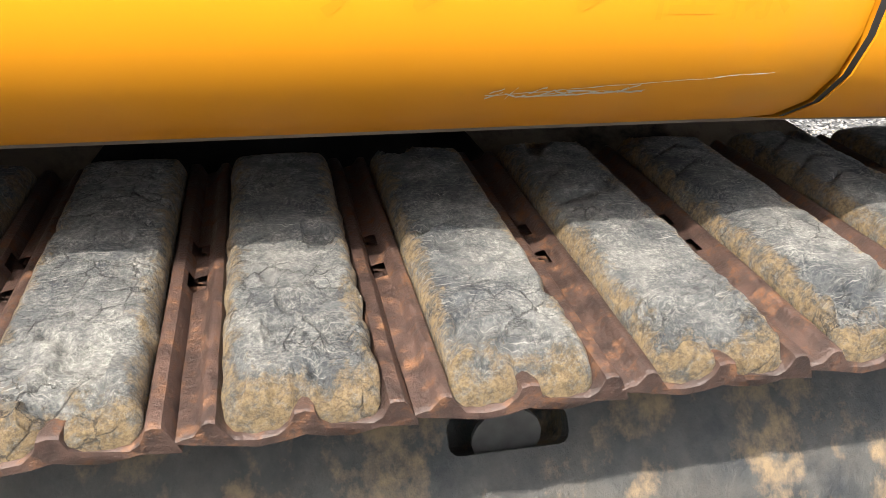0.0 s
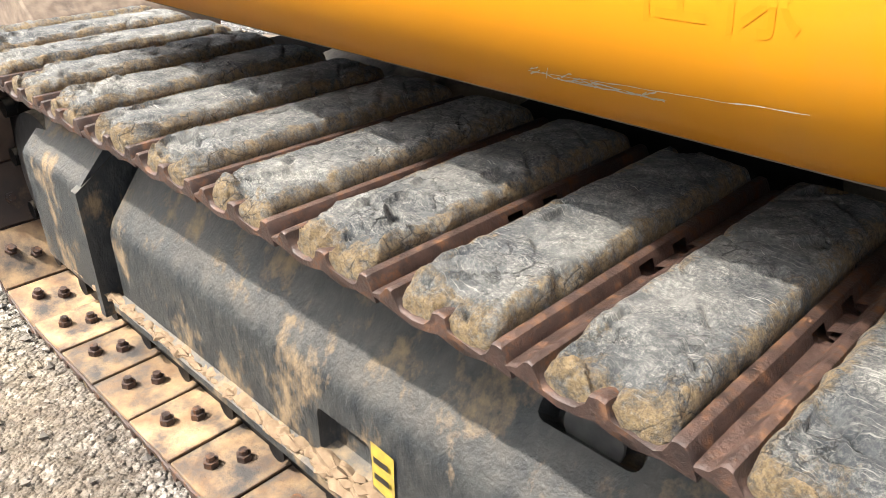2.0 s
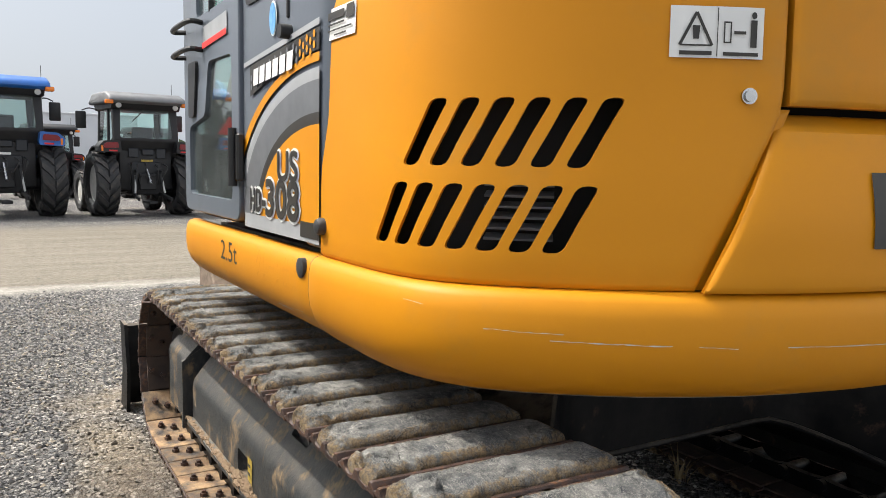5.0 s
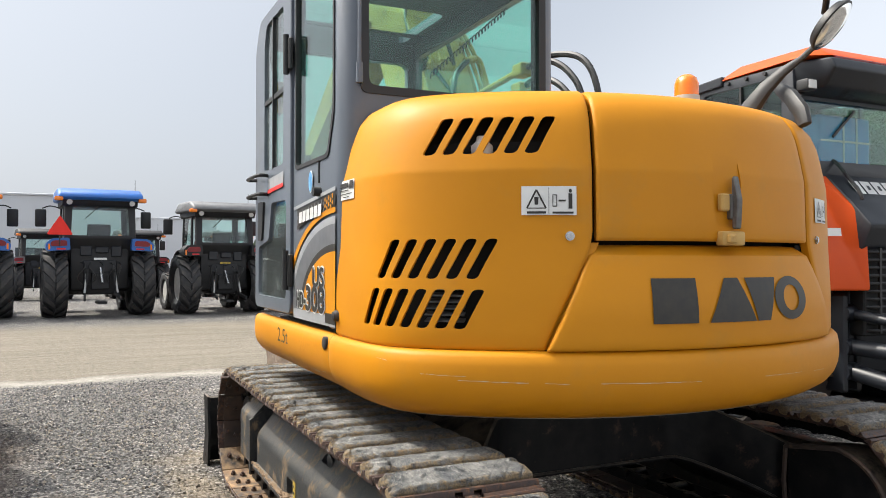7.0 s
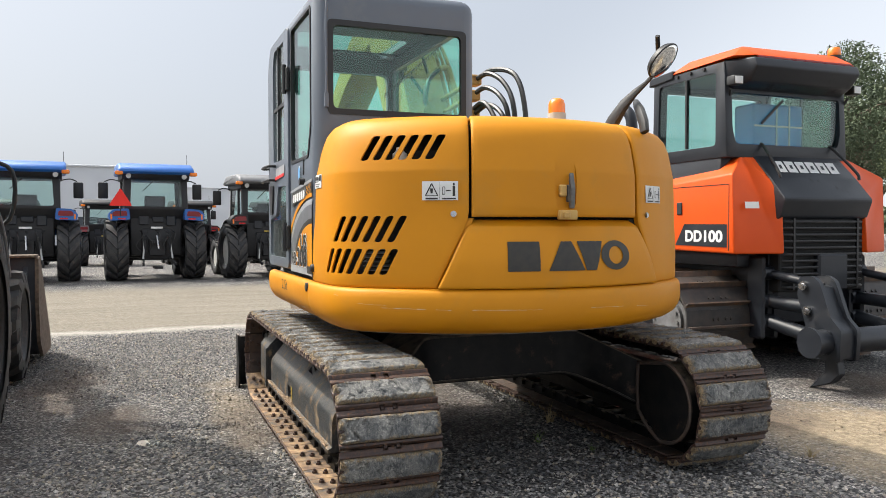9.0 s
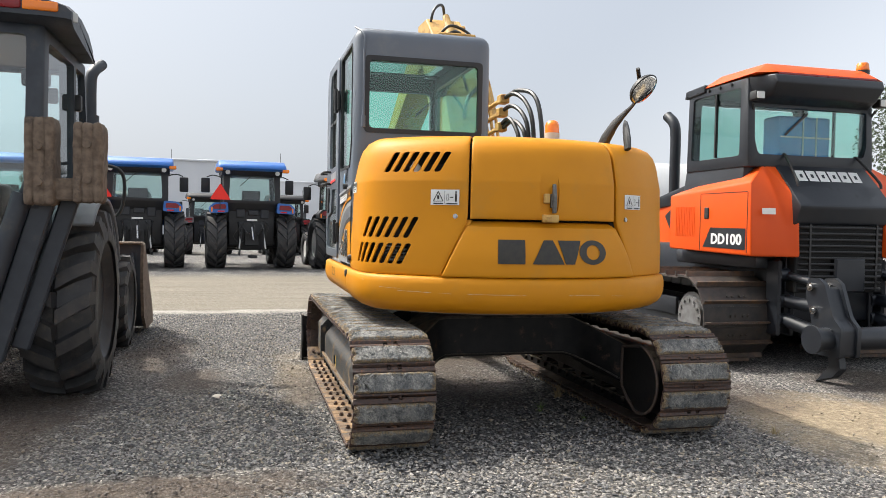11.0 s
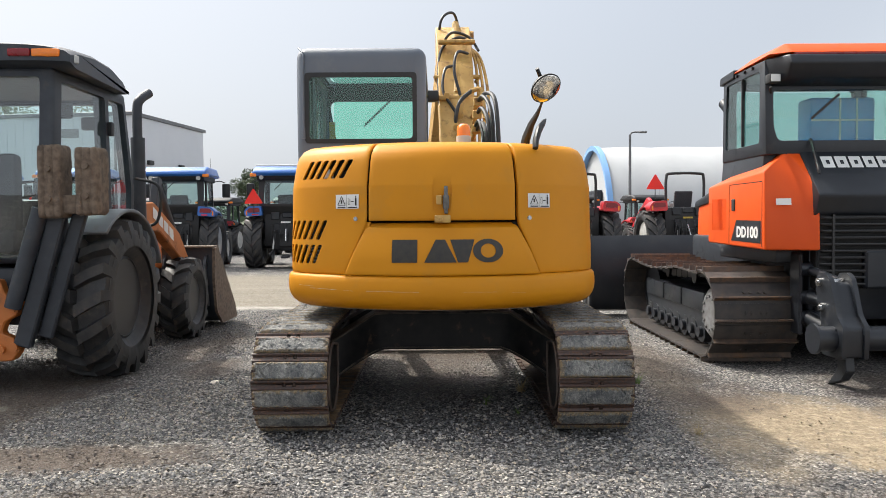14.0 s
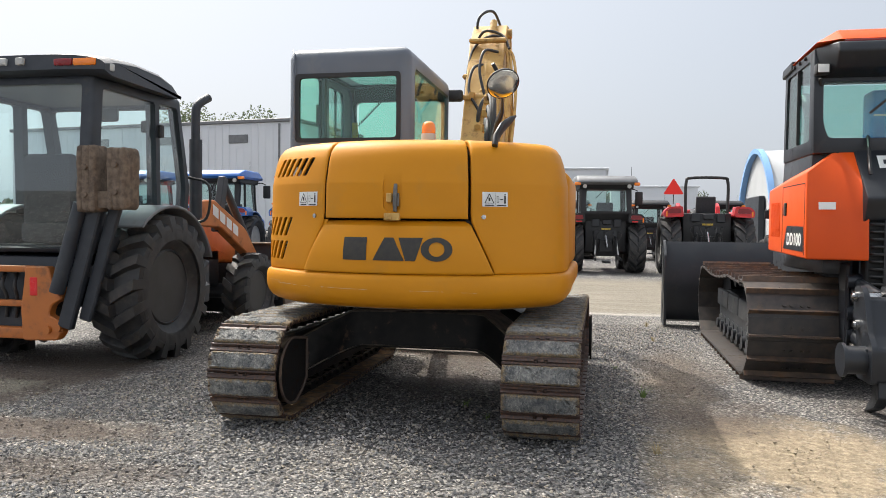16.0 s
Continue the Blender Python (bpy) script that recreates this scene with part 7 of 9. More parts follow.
# cab
bm = bmesh.new()
prism(bm, [(-1.82, 1.84), (-0.80, 1.84), (-0.84, 2.66), (-1.80, 2.66)], 1, -0.78, 0.78, 0.014, 2)
c = []
def hole(axis, pts, lo, hi, r=0.04):
    k = bmesh.new()
    prism(k, rounded(pts, r, 3), axis, lo, hi)
    c.append(k)
hole(1, [(-1.75, 1.90), (-0.88, 1.90), (-0.91, 2.60), (-1.73, 2.60)], -0.73, 0.73, 0.02)
hole(0, [(-0.66, 1.96), (0.66, 1.96), (0.70, 2.08), (0.70, 2.40), (-0.70, 2.40), (-0.70, 2.08)], -1.0, -0.7)
hole(0, [(-0.66, 1.95), (0.66, 1.95), (0.66, 2.54), (-0.66, 2.54)], -1.95, -1.65)
hole(1, [(-1.74, 1.95), (-0.94, 1.95), (-0.94, 2.58), (-1.71, 2.58)], -0.9, 0.9)
dcab = part("cab", cut(bm, c), DOZER_GREY, DZ, "charcoal operator cab with tinted glass", angle=30)
bm = bmesh.new()
prism(bm, [(-1.97, 1.30), (-0.95, 1.30), (-0.88, 1.86), (-1.84, 1.86)], 1, -0.765, 0.765, 0.02, 2)
part("cab_base", bm, DOZER_GREY, dcab, "charcoal panel below the cab windows", angle=30)
pane("rear_window", [(-0.69, 1.97), (0.69, 1.97), (0.69, 2.39), (-0.69, 2.39)], 0, -0.845, GLASS_DOZER, dcab)
pane("front_window", [(-0.65, 1.96), (0.65, 1.96), (0.65, 2.53), (-0.65, 2.53)], 0, -1.80, GLASS_DOZER, dcab)
for y in (-0.765, 0.765):
    pane("side_window", [(-1.735, 1.955), (-0.945, 1.955), (-0.945, 2.575), (-1.705, 2.575)], 1, y, GLASS_DOZER, dcab)
    bm = bmesh.new()
    bar(bm, (-1.32, y * 1.012, 1.955), (-1.32, y * 1.012, 2.575), 0.03, 0.02, up=(1, 0, 0))
    part("window_post", bm, BLACK_TRIM, dcab)
# guard rail and bolts along the cab's top, ahead of the roof
bm = bmesh.new()
prism(bm, rounded([(-1.86, 2.60), (-1.50, 2.62), (-1.50, 2.70), (-1.84, 2.68)], 0.015, 2), 1, -0.80, 0.80, 0.01, 1)
part("roof_front", bm, DOZER_GREY, dcab, angle=30)
for k in range(5):
    bm = bmesh.new()
    rod(bm, (-1.80 + 0.18 * k, -0.78, 2.63), (-1.80 + 0.18 * k, -0.80, 2.63), 0.016, 8)
    part("cab_bolt", bm, BLACK_TRIM, dcab)
# overhang, roof and lamps
bm = bmesh.new()
solid(bm, [(-0.86, -0.74, 2.42), (-0.66, -0.64, 2.47), (-0.66, 0.64, 2.47), (-0.86, 0.74, 2.42), (-0.86, -0.78, 2.67), (-0.60, -0.66, 2.66), (-0.60, 0.66, 2.66), (-0.86, 0.78, 2.67), (-0.57, -0.66, 2.585), (-0.57, 0.66, 2.585)],
      [(0, 3, 2, 1), (4, 5, 6, 7), (0, 4, 7, 3), (0, 1, 8, 5, 4), (3, 7, 6, 9, 2), (1, 2, 9, 8), (8, 9, 6, 5)])
bmesh.ops.bevel(bm, geom=list(bm.edges), offset=0.018, segments=3, profile=0.5, affect="EDGES")
part("rear_overhang", bm, DOZER_GREY, dcab)
bm = bmesh.new()
solid(bm, [(-1.56, -0.80, 2.66), (-0.72, -0.80, 2.68), (-0.62, -0.62, 2.68), (-0.62, 0.62, 2.68), (-0.72, 0.80, 2.68), (-1.56, 0.80, 2.66), (-1.46, -0.62, 2.785), (-0.80, -0.60, 2.79), (-0.80, 0.60, 2.79), (-1.46, 0.62, 2.785)],
      [(0, 5, 4, 3, 2, 1), (6, 7, 8, 9), (0, 1, 7, 6), (1, 2, 7), (2, 3, 8, 7), (3, 4, 8), (4, 5, 9, 8), (5, 0, 6, 9)])
bmesh.ops.bevel(bm, geom=list(bm.edges), offset=0.015, segments=2, profile=0.5, affect="EDGES")
droof = part("roof", bm, ORANGE, DZ, "orange faceted cab roof", angle=28)
bm = bmesh.new()
box(bm, (-0.70, -0.60, 2.658), (-0.612, 0.60, 2.676), 0.004, 1)
part("brake_light_strip", bm, RED_DARK, dcab, "dark red light strip")
bm = bmesh.new()
rod(bm, (-0.85, 0.48, 2.77), (-0.85, 0.48, 2.805), 0.062, 20)
roof_beacon = part("beacon_base", bm, BLACK_TRIM, DZ, "black beacon base")
bm = bmesh.new()
revolve(bm, [(2.805, 0.056), (2.815, 0.060), (2.865, 0.054), (2.878, 0.045), (2.882, 0.004)], 20, 2, m=Matrix.Translation((-0.85, 0.48, 0)))
part("beacon_lens", bm, AMBER, roof_beacon, "amber beacon lens")
for y in (-0.755, 0.60):
    bm = bmesh.new()
    box(bm, (-0.80, y - 0.05, 2.44), (-0.70, y + 0.05, 2.52), 0.012, 2)
    rod(bm, (-0.80, y, 2.42), (-0.84, y * 0.97, 2.36), 0.012, 8)
    lamp = part("work_lamp", bm, BLACK_TRIM, DZ)
    bm = bmesh.new()
    box(bm, (-0.705, y - 0.04, 2.45), (-0.695, y + 0.04, 2.51), 0.003, 1)
    part("lens", bm, WHITE_DECAL, lamp)
bm = bmesh.new()
bar(bm, (-0.83, -0.05, 2.36), (-0.83, -0.32, 2.15), 0.012, 0.02)
part("wiper", bm, BLACK_TRIM, dcab)
# seat back wrapped in blue, seen through the rear window
PLASTIC_BLUE = material("blue_plastic_wrap", (0.05, 0.24, 0.62), (0.08, 0.32, 0.70), 12, rough=0.3, bump=0.004, bump_scale=20)
bm = bmesh.new()
box(bm, (-1.25, -0.24, 1.90), (-1.0, 0.42, 2.36), 0.03, 3)
part("wrapped_seat", bm, PLASTIC_BLUE, dcab, "operator seat wrapped in blue plastic")
bm = bmesh.new()
for y in (0.05, 0.22):
    box(bm, (-0.999, y, 1.92), (-0.994, y + 0.018, 2.35), 0)
box(bm, (-0.999, -0.23, 2.15), (-0.994, 0.41, 2.165), 0)
part("strap", bm, WHITE_DECAL, dcab)
# the cab is narrower than the boxes and stands a little to their left
CAB_SET = Matrix.Translation((0, -0.10, 0)) @ Matrix.Diagonal((1, 0.885, 1, 1))
for ob in (dcab, droof):
    ob.matrix_basis = CAB_SET
# engine hood ahead of the cab, exhaust, blade
bm = bmesh.new()
prism(bm, rounded([(-3.55, 0.95), (-1.85, 0.95), (-1.85, 1.78), (-2.3, 1.70), (-3.5, 1.45)], 0.05, 3), 1, -0.46, 0.46, 0.04, 2)
part("engine_hood", bm, ORANGE, DZ, "orange engine hood", angle=30)
bm = bmesh.new()
prism(bm, [(-3.58, 1.42), (-1.90, 1.60), (-1.84, 1.84), (-2.25, 1.76), (-3.54, 1.50)], 1, -0.48, 0.48, 0.015, 2)
part("hood_top", bm, DOZER_GREY, DZ, "charcoal hood top", angle=30)
bm = bmesh.new()
prism(bm, [(-2.25, 1.02), (-2.0, 1.02), (-2.0, 1.66), (-2.12, 1.66), (-2.55, 1.40)], 1, -0.60, -0.46, 0.01, 1)
part("hood_side", bm, DOZER_GREY, DZ)
bm = bmesh.new()
pipe(bm, [(-2.80, -0.33, 1.45), (-2.80, -0.33, 1.95), (-2.80, -0.33, 2.35), (-2.83, -0.34, 2.50), (-2.94, -0.36, 2.60)], 0.062, 14, 6)
part("exhaust_pipe", bm, DOZER_GREY, DZ, "bent charcoal exhaust stack")
bm = bmesh.new()
prism(bm, [(-4.75, 0.03), (-4.62, 0.06), (-4.50, 0.35), (-4.48, 0.62), (-4.56, 0.92), (-4.66, 1.06), (-4.60, 1.07), (-4.42, 0.80), (-4.38, 0.40), (-4.50, 0.08)], 1, -1.62, 1.62)
dblade = part("blade", bm, DOZER_GREY, DZ, "charcoal front blade", angle=50)
for y in (-1.62, 1.59):
    bm = bmesh.new()
    prism(bm, rounded([(-4.78, 0.02), (-4.30, 0.02), (-4.34, 0.9), (-4.55, 1.09), (-4.68, 1.08)], 0.02, 2), 1, y, y + 0.03)
    part("end_plate", bm, DOZER_GREY, dblade)
for y in (-0.42, 0.42):
    bm = bmesh.new()
    bar(bm, (-4.45, y, 0.40), (-3.2, y, 0.45), 0.14, 0.18, 0.02)
    part("push_arm", bm, DOZER_GREY, dblade)

# ripper
bm = bmesh.new()
rod(bm, (0.10, -0.80, 0.38), (0.10, 0.80, 0.38), 0.095, 24)
ripper = part("ripper_beam", bm, DOZER_GREY, DZ, "charcoal ripper beam")
for y in (-0.80, 0.80):
    bm = bmesh.new()
    rod(bm, (0.10, y - 0.012, 0.38), (0.10, y + 0.012, 0.38), 0.115, 24)
    part("end_cap", bm, DOZER_GREY, ripper)
for y in (-0.56, 0.56):
    bm = bmesh.new()
    prism(bm, rounded([(-0.06, 0.24), (0.24, 0.24), (0.25, 0.48), (0.16, 0.56), (0.05, 0.83), (-0.02, 0.87), (-0.14, 0.86), (-0.16, 0.72), (-0.08, 0.50)], 0.025, 2), 1, y - 0.10, y - 0.065)
    prism(bm, rounded([(-0.06, 0.24), (0.24, 0.24), (0.25, 0.48), (0.16, 0.56), (0.05, 0.83), (-0.02, 0.87), (-0.14, 0.86), (-0.16, 0.72), (-0.08, 0.50)], 0.025, 2), 1, y + 0.065, y + 0.10)
    prism(bm, rounded([(-0.02, 0.25), (0.22, 0.25), (0.225, 0.47), (0.13, 0.55), (0.03, 0.79), (-0.06, 0.80), (-0.06, 0.50)], 0.02, 2), 1, y - 0.07, y + 0.07, 0.006, 1)
    rod(bm, (0.14, y - 0.115, 0.44), (0.14, y + 0.115, 0.44), 0.03, 14)
    part("shank_holder", bm, DOZER_GREY, ripper)
    bm = bmesh.new()
    prism(bm, rounded([(0.04, 0.30), (0.15, 0.30), (0.18, 0.14), (0.10, 0.06), (-0.10, -0.01), (-0.04, 0.06), (0.05, 0.14)], 0.012, 2), 1, y - 0.035, y + 0.035, 0.006, 1)
    part("shank", bm, DOZER_GREY, ripper, "ripper tooth")
    for x, z in ((-0.09, 0.79), (-0.05, 0.60)):
        bm = bmesh.new()
        rod(bm, (x, y - 0.125, z), (x, y + 0.125, z), 0.035, 16)
        rod(bm, (x, y - 0.135, z), (x, y - 0.12, z), 0.02, 8)
        part("pin", bm, CHROME, ripper)
for y in (-0.50, 0.50):
    for z0, z1, r in ((0.86, 0.78, 0.035), (0.62, 0.60, 0.055), (0.45, 0.36, 0.06)):
        bm = bmesh.new()
        rod(bm, (-0.62, y, z0), (-0.05, y * 0.98, z1), r, 14)
        rod(bm, (-0.62, y - 0.08, z0), (-0.62, y + 0.08, z0), 0.06, 16)
        part("link_arm", bm, DOZER_GREY, ripper)
    bm = bmesh.new()
    box(bm, (-0.78, y - 0.09, 0.30), (-0.58, y - 0.05, 1.0), 0.02, 1)
    box(bm, (-0.78, y + 0.05, 0.30), (-0.58, y + 0.09, 1.0), 0.02, 1)
    part("bracket", bm, DOZER_GREY, ripper)

# ---- wheels ----
WHEELS = {}


def tyre_mesh(R, w, rim_r, lugs, tall, lean):
    """A tyre whose tread rises into slanted lugs, the two halves half a step apart."""
    bm = bmesh.new()
    h, d = w / 2, R - rim_r
    rows = [(-0.55, rim_r, 0, 0.0), (-0.9, rim_r + 0.25 * d, 0, 1.0), (-1.0, rim_r + 0.58 * d, 0, 1.0), (-1.0, R - 3.6 * tall, 0, 1.0), (-1.02, R - 2.6 * tall, 0.6 * tall, 0.98), (-0.93, R - 1.5 * tall, 1.15 * tall, 0.9),
            (-0.5, R - tall, tall, 0.5), (-0.05, R - 0.95 * tall, 0.95 * tall, 0.05)]
    rows = rows + [(-y, r, t, sl) for y, r, t, sl in rows[::-1]]
    cols = ((0.0, 0), (0.035, -1), (0.475, -1), (0.51, 0), (0.53, 0), (0.565, 1), (0.965, 1), (0.995, 0))
    rings = []
    for y, r, rise, slant in rows:
        ring = []
        for k in range(lugs):
            for f, side in cols:
                a = 2 * math.pi * (k + f + lean * slant) / lugs
                up = rise if side and side * y > 0 else 0.0
                q = r + up + 0.004 * noise.noise((k * 1.7, f * 3, y * 2)) * (1 if up else 0)
                ring.append(bm.verts.new((q * math.cos(a), y * h, q * math.sin(a))))
        rings.append(ring)
    n = len(rings[0])
    for p, q in zip(rings, rings[1:] + rings[:1]):
        for k in range(n):
            f = bm.faces.new((p[k], p[(k + 1) % n], q[(k + 1) % n], q[k]))
            # the tops of the lugs are scuffed and dusty
            f.material_index = int(min(math.hypot(v.co.x, v.co.z) for v in f.verts) > R - 0.75 * tall)
    return keep(bm, "tyre", [TYRE, TYRE_LUG], 28)


def rim_mesh(w, rim_r, out, mat, deep):
    bm = bmesh.new()
    h, o = w / 2, out
    revolve(bm, [(o * h * 0.62, rim_r * 1.03), (o * h * 0.66, rim_r * 0.98), (o * h * 0.55, rim_r * 0.93), (o * (h * 0.55 - deep), rim_r * 0.85), (o * (h * 0.5 - deep), rim_r * 0.45), (o * (h * 0.62 - deep), rim_r * 0.40), (o * (h * 0.75 - deep), rim_r * 0.30), (o * (h * 0.78 - deep), rim_r * 0.05)], 32, 1)
    return keep(bm, "rim", mat)


def wheel(parent, name, x, y, z, R, w, rim_r, lugs, out, rim_mat, deep=0.10, tall=0.03, lean=1.0):
    """A farm or digger wheel: tyre with slanted lugs, dished rim and nuts. out: side that the rim's dish faces."""
    key = (R, w, rim_r, lugs, tall)
    if key not in WHEELS:
        WHEELS[key] = tyre_mesh(R, w, rim_r, lugs, tall, lean)
    t = new(name, WHEELS[key])
    t.parent = parent
    t.location = (x, y, z)
    key = (w, rim_r, out, rim_mat.name)
    if key not in WHEELS:
        WHEELS[key] = rim_mesh(w, rim_r, out, rim_mat, deep)
    rim = new("rim", WHEELS[key])
    rim.parent = t
    return t


# ---- the backhoe loader ----
BH = thing("backhoe_loader", (0.17, -2.11, 0), "dusty black and brown-orange backhoe loader with raised stabiliser", "backhoe")
FENDER_GREY = material("fender_grey", (0.135, 0.14, 0.152), (0.16, 0.165, 0.175), 5, rough=0.5, dirt=(0.13, 0.12, 0.105), dirt_scale=5, dirt_amount=0.4)
BH_RIM = material("dusty_rim", (0.016, 0.017, 0.020), (0.032, 0.033, 0.036), 8, rough=0.42)
for s in (-1, 1):
    wheel(BH, "rear_wheel", -0.93, s * 0.775, 0.655, 0.675, 0.46, 0.34, 18, s, BH_RIM, 0.17, 0.066, 0.6)
    wheel(BH, "front_wheel", -2.97, s * 0.76, 0.445, 0.46, 0.30, 0.24, 14, s, BH_RIM, 0.06, 0.042, 0.55)
bm = bmesh.new()
box(bm, (-2.9, -0.40, 0.50), (-0.3, 0.40, 0.95), 0.03, 2)
box(bm, (-1.9, 0.40, 0.42), (-1.5, 0.82, 0.86), 0.02, 1)
box(bm, (-1.9, -0.82, 0.42), (-1.5, -0.40, 0.86), 0.02, 1)
part("chassis", bm, BACKHOE_DARK, BH)
bm = bmesh.new()
rod(bm, (-0.93, -0.6, 0.64), (-0.93, 0.6, 0.64), 0.14, 20)
part("rear_axle", bm, BACKHOE_DARK, BH)
bm = bmesh.new()
rod(bm, (-2.97, -0.62, 0.44), (-2.97, 0.62, 0.44), 0.09, 16)
part("front_axle", bm, BACKHOE_DARK, BH)
for s in (-1, 1):
    bm = bmesh.new()
    pts_o = [(-0.93 + 0.76 * math.cos(a), 0.655 + 0.755 * math.sin(a)) for a in [radians(d) for d in range(48, 161, 8)]]
    pts_i = [(-0.93 + 0.73 * math.cos(a), 0.655 + 0.725 * math.sin(a)) for a in [radians(d) for d in range(160, 47, -8)]]
    prism(bm, pts_o + pts_i, 1, min(s * 0.52, s * 0.99), max(s * 0.52, s * 0.99), 0.008, 1)
    part("fender", bm, FENDER_GREY, BH, "grey rear fender", angle=40)
# cab frame
bm = bmesh.new()
prism(bm, [(-1.55, 0.98), (-0.25, 0.98), (-0.02, 1.5), (-0.10, 2.46), (-1.42, 2.46), (-1.62, 1.6)], 1, -0.76, 0.76, 0.04, 3)
c = []
hole(1, [(-1.47, 1.04), (-0.33, 1.04), (-0.10, 1.50), (-0.17, 2.40), (-1.38, 2.40), (-1.54, 1.6)], -0.66, 0.66, 0.04)
hole(0, [(-0.67, 1.02), (0.67, 1.02), (0.66, 2.38), (-0.66, 2.38)], -0.5, 0.2)
hole(0, [(-0.66, 1.2), (0.66, 1.2), (0.66, 2.36), (-0.66, 2.36)], -1.9, -1.2)
hole(1, [(-1.02, 1.12), (-0.36, 1.12), (-0.16, 1.52), (-0.22, 2.36), (-0.98, 2.36)], -1.0, 1.0)
hole(1, [(-1.46, 1.12), (-1.08, 1.12), (-1.05, 2.36), (-1.36, 2.36), (-1.52, 1.6)], -1.0, 1.0)
bcab = part("cab", cut(bm, c), BACKHOE_DARK, BH, "black cab frame with large tinted windows", angle=30)
def slanted_pane(name, pts, mat, parent):
    bm = bmesh.new()
    flat(bm, pts)
    ob = part(name, bm, mat, parent, smooth=False)
    return ob
slanted_pane("rear_window", [(-0.225, -0.67, 1.03), (-0.225, 0.67, 1.03), (-0.035, 0.665, 1.5), (-0.035, -0.665, 1.5)], GLASS_DUSTY, bcab)
slanted_pane("rear_window", [(-0.035, -0.665, 1.5), (-0.035, 0.665, 1.5), (-0.115, 0.66, 2.39), (-0.115, -0.66, 2.39)], GLASS_DUSTY, bcab)
slanted_pane("windscreen", [(-1.58, -0.66, 1.2), (-1.58, 0.66, 1.2), (-1.44, 0.66, 2.36), (-1.44, -0.66, 2.36)], GLASS_DUSTY, bcab)
for y in (-0.735, 0.735):
    slanted_pane("side_window", [(-1.02, y, 1.12), (-0.36, y, 1.12), (-0.16, y, 1.52), (-0.22, y, 2.36), (-0.98, y, 2.36)], GLASS_DUSTY, bcab)
    slanted_pane("side_window", [(-1.46, y, 1.12), (-1.08, y, 1.12), (-1.05, y, 2.36), (-1.36, y, 2.36), (-1.52, y, 1.6)], GLASS_DUSTY, bcab)
bm = bmesh.new()
# roof: lofted across, thick at the back, falling away in a soft brow at the front and sides
roof_prof = [(-1.55, 2.44), (-0.10, 2.445), (0.03, 2.475), (0.02, 2.60), (-0.16, 2.635), (-0.60, 2.665), (-1.10, 2.655), (-1.42, 2.60), (-1.60, 2.515), (-1.62, 2.47)]
roof_rows = []
for k in range(17):
    u = -1 + 2 * k / 16
    w = 0.93 * math.copysign(1 - (1 - abs(u)) ** 1.6, u)
    drop, pull = 0.085 * abs(u) ** 3.0, 0.05 * abs(u) ** 4
    roof_rows.append([bm.verts.new(((x * (1 - pull) if x < -0.5 else x - pull * 0.6) * 0.84, w * (1 + 0.055 * x), z - drop * (1 if z > 2.5 else 0.12))) for x, z in roof_prof])
for q, r in zip(roof_rows, roof_rows[1:]):
    for k in range(len(roof_prof)):
        j = (k + 1) % len(roof_prof)
        bm.faces.new((q[k], q[j], r[j], r[k]))
bm.faces.new(roof_rows[0][::-1])
bm.faces.new(roof_rows[-1])
roof = part("roof", bm, BACKHOE_DARK, BH, "black cab roof with work lights", angle=40)
for sy in (1, -1):
    bm = bmesh.new()
    box(bm, (-0.06, min(sy * 0.66, sy * 0.86), 2.500), (0.030, max(sy * 0.66, sy * 0.86), 2.560), 0.012, 2)
    part("marker_lamp", bm, AMBER, roof, "amber marker lamp")
    bm = bmesh.new()
    box(bm, (-0.06, min(sy * 0.49, sy * 0.655), 2.502), (0.036, max(sy * 0.49, sy * 0.655), 2.560), 0.012, 2)
    part("tail_lamp", bm, RED_DARK, roof, "dark red tail lamp")
    bm = bmesh.new()
    box(bm, (-0.035, -0.035, -0.03), (0.035, 0.035, 0.03), 0.01, 2, Matrix.Translation((-0.10, sy * 0.905, 2.50)) @ Matrix.Rotation(radians(45 * sy), 4, "Z"))
    part("corner_lamp", bm, RIM_GREY, roof)
for y in (-0.30, -0.14, 0.02, 0.18):
    bm = bmesh.new()
    box(bm, (-0.01, y - 0.035, 2.515), (0.05, y + 0.035, 2.575), 0.01, 2)
    part("work_lamp", bm, RIM_GREY, roof)
for z in (1.35, 2.1):
    bm = bmesh.new()
    box(bm, (-1.08, 0.75, z - 0.06), (-1.02, 0.80, z + 0.06), 0.01, 1)
    part("hinge", bm, BLACK_TRIM, bcab)
bm = bmesh.new()
box(bm, (-0.95, -0.25, 1.05), (-0.45, 0.25, 1.25), 0.05, 2)
box(bm, (-0.62, -0.25, 1.2), (-0.48, 0.25, 1.85), 0.05, 2)
part("seat", bm, SEAT, bcab, "dark seat")
bm = bmesh.new()
box(bm, (-1.4, -0.25, 1.0), (-1.15, 0.25, 1.5), 0.04, 2)
revolve(bm, [(-0.012, 0.19), (0.0, 0.205), (0.012, 0.19), (0.0, 0.175)], 24, 2, close=True, m=Matrix.Translation((-1.05, 0, 1.58)) @ Matrix.Rotation(radians(25), 4, "Y"))
part("dashboard", bm, BLACK_TRIM, bcab)
for y, x in ((0.50, -1.3), (0.62, -0.5)):
    bm = bmesh.new()
    box(bm, (x - 0.02, y - 0.09, 2.12), (x + 0.02, y + 0.09, 2.24), 0.02, 2)
    part("inside_mirror", bm, BLACK_TRIM, bcab)
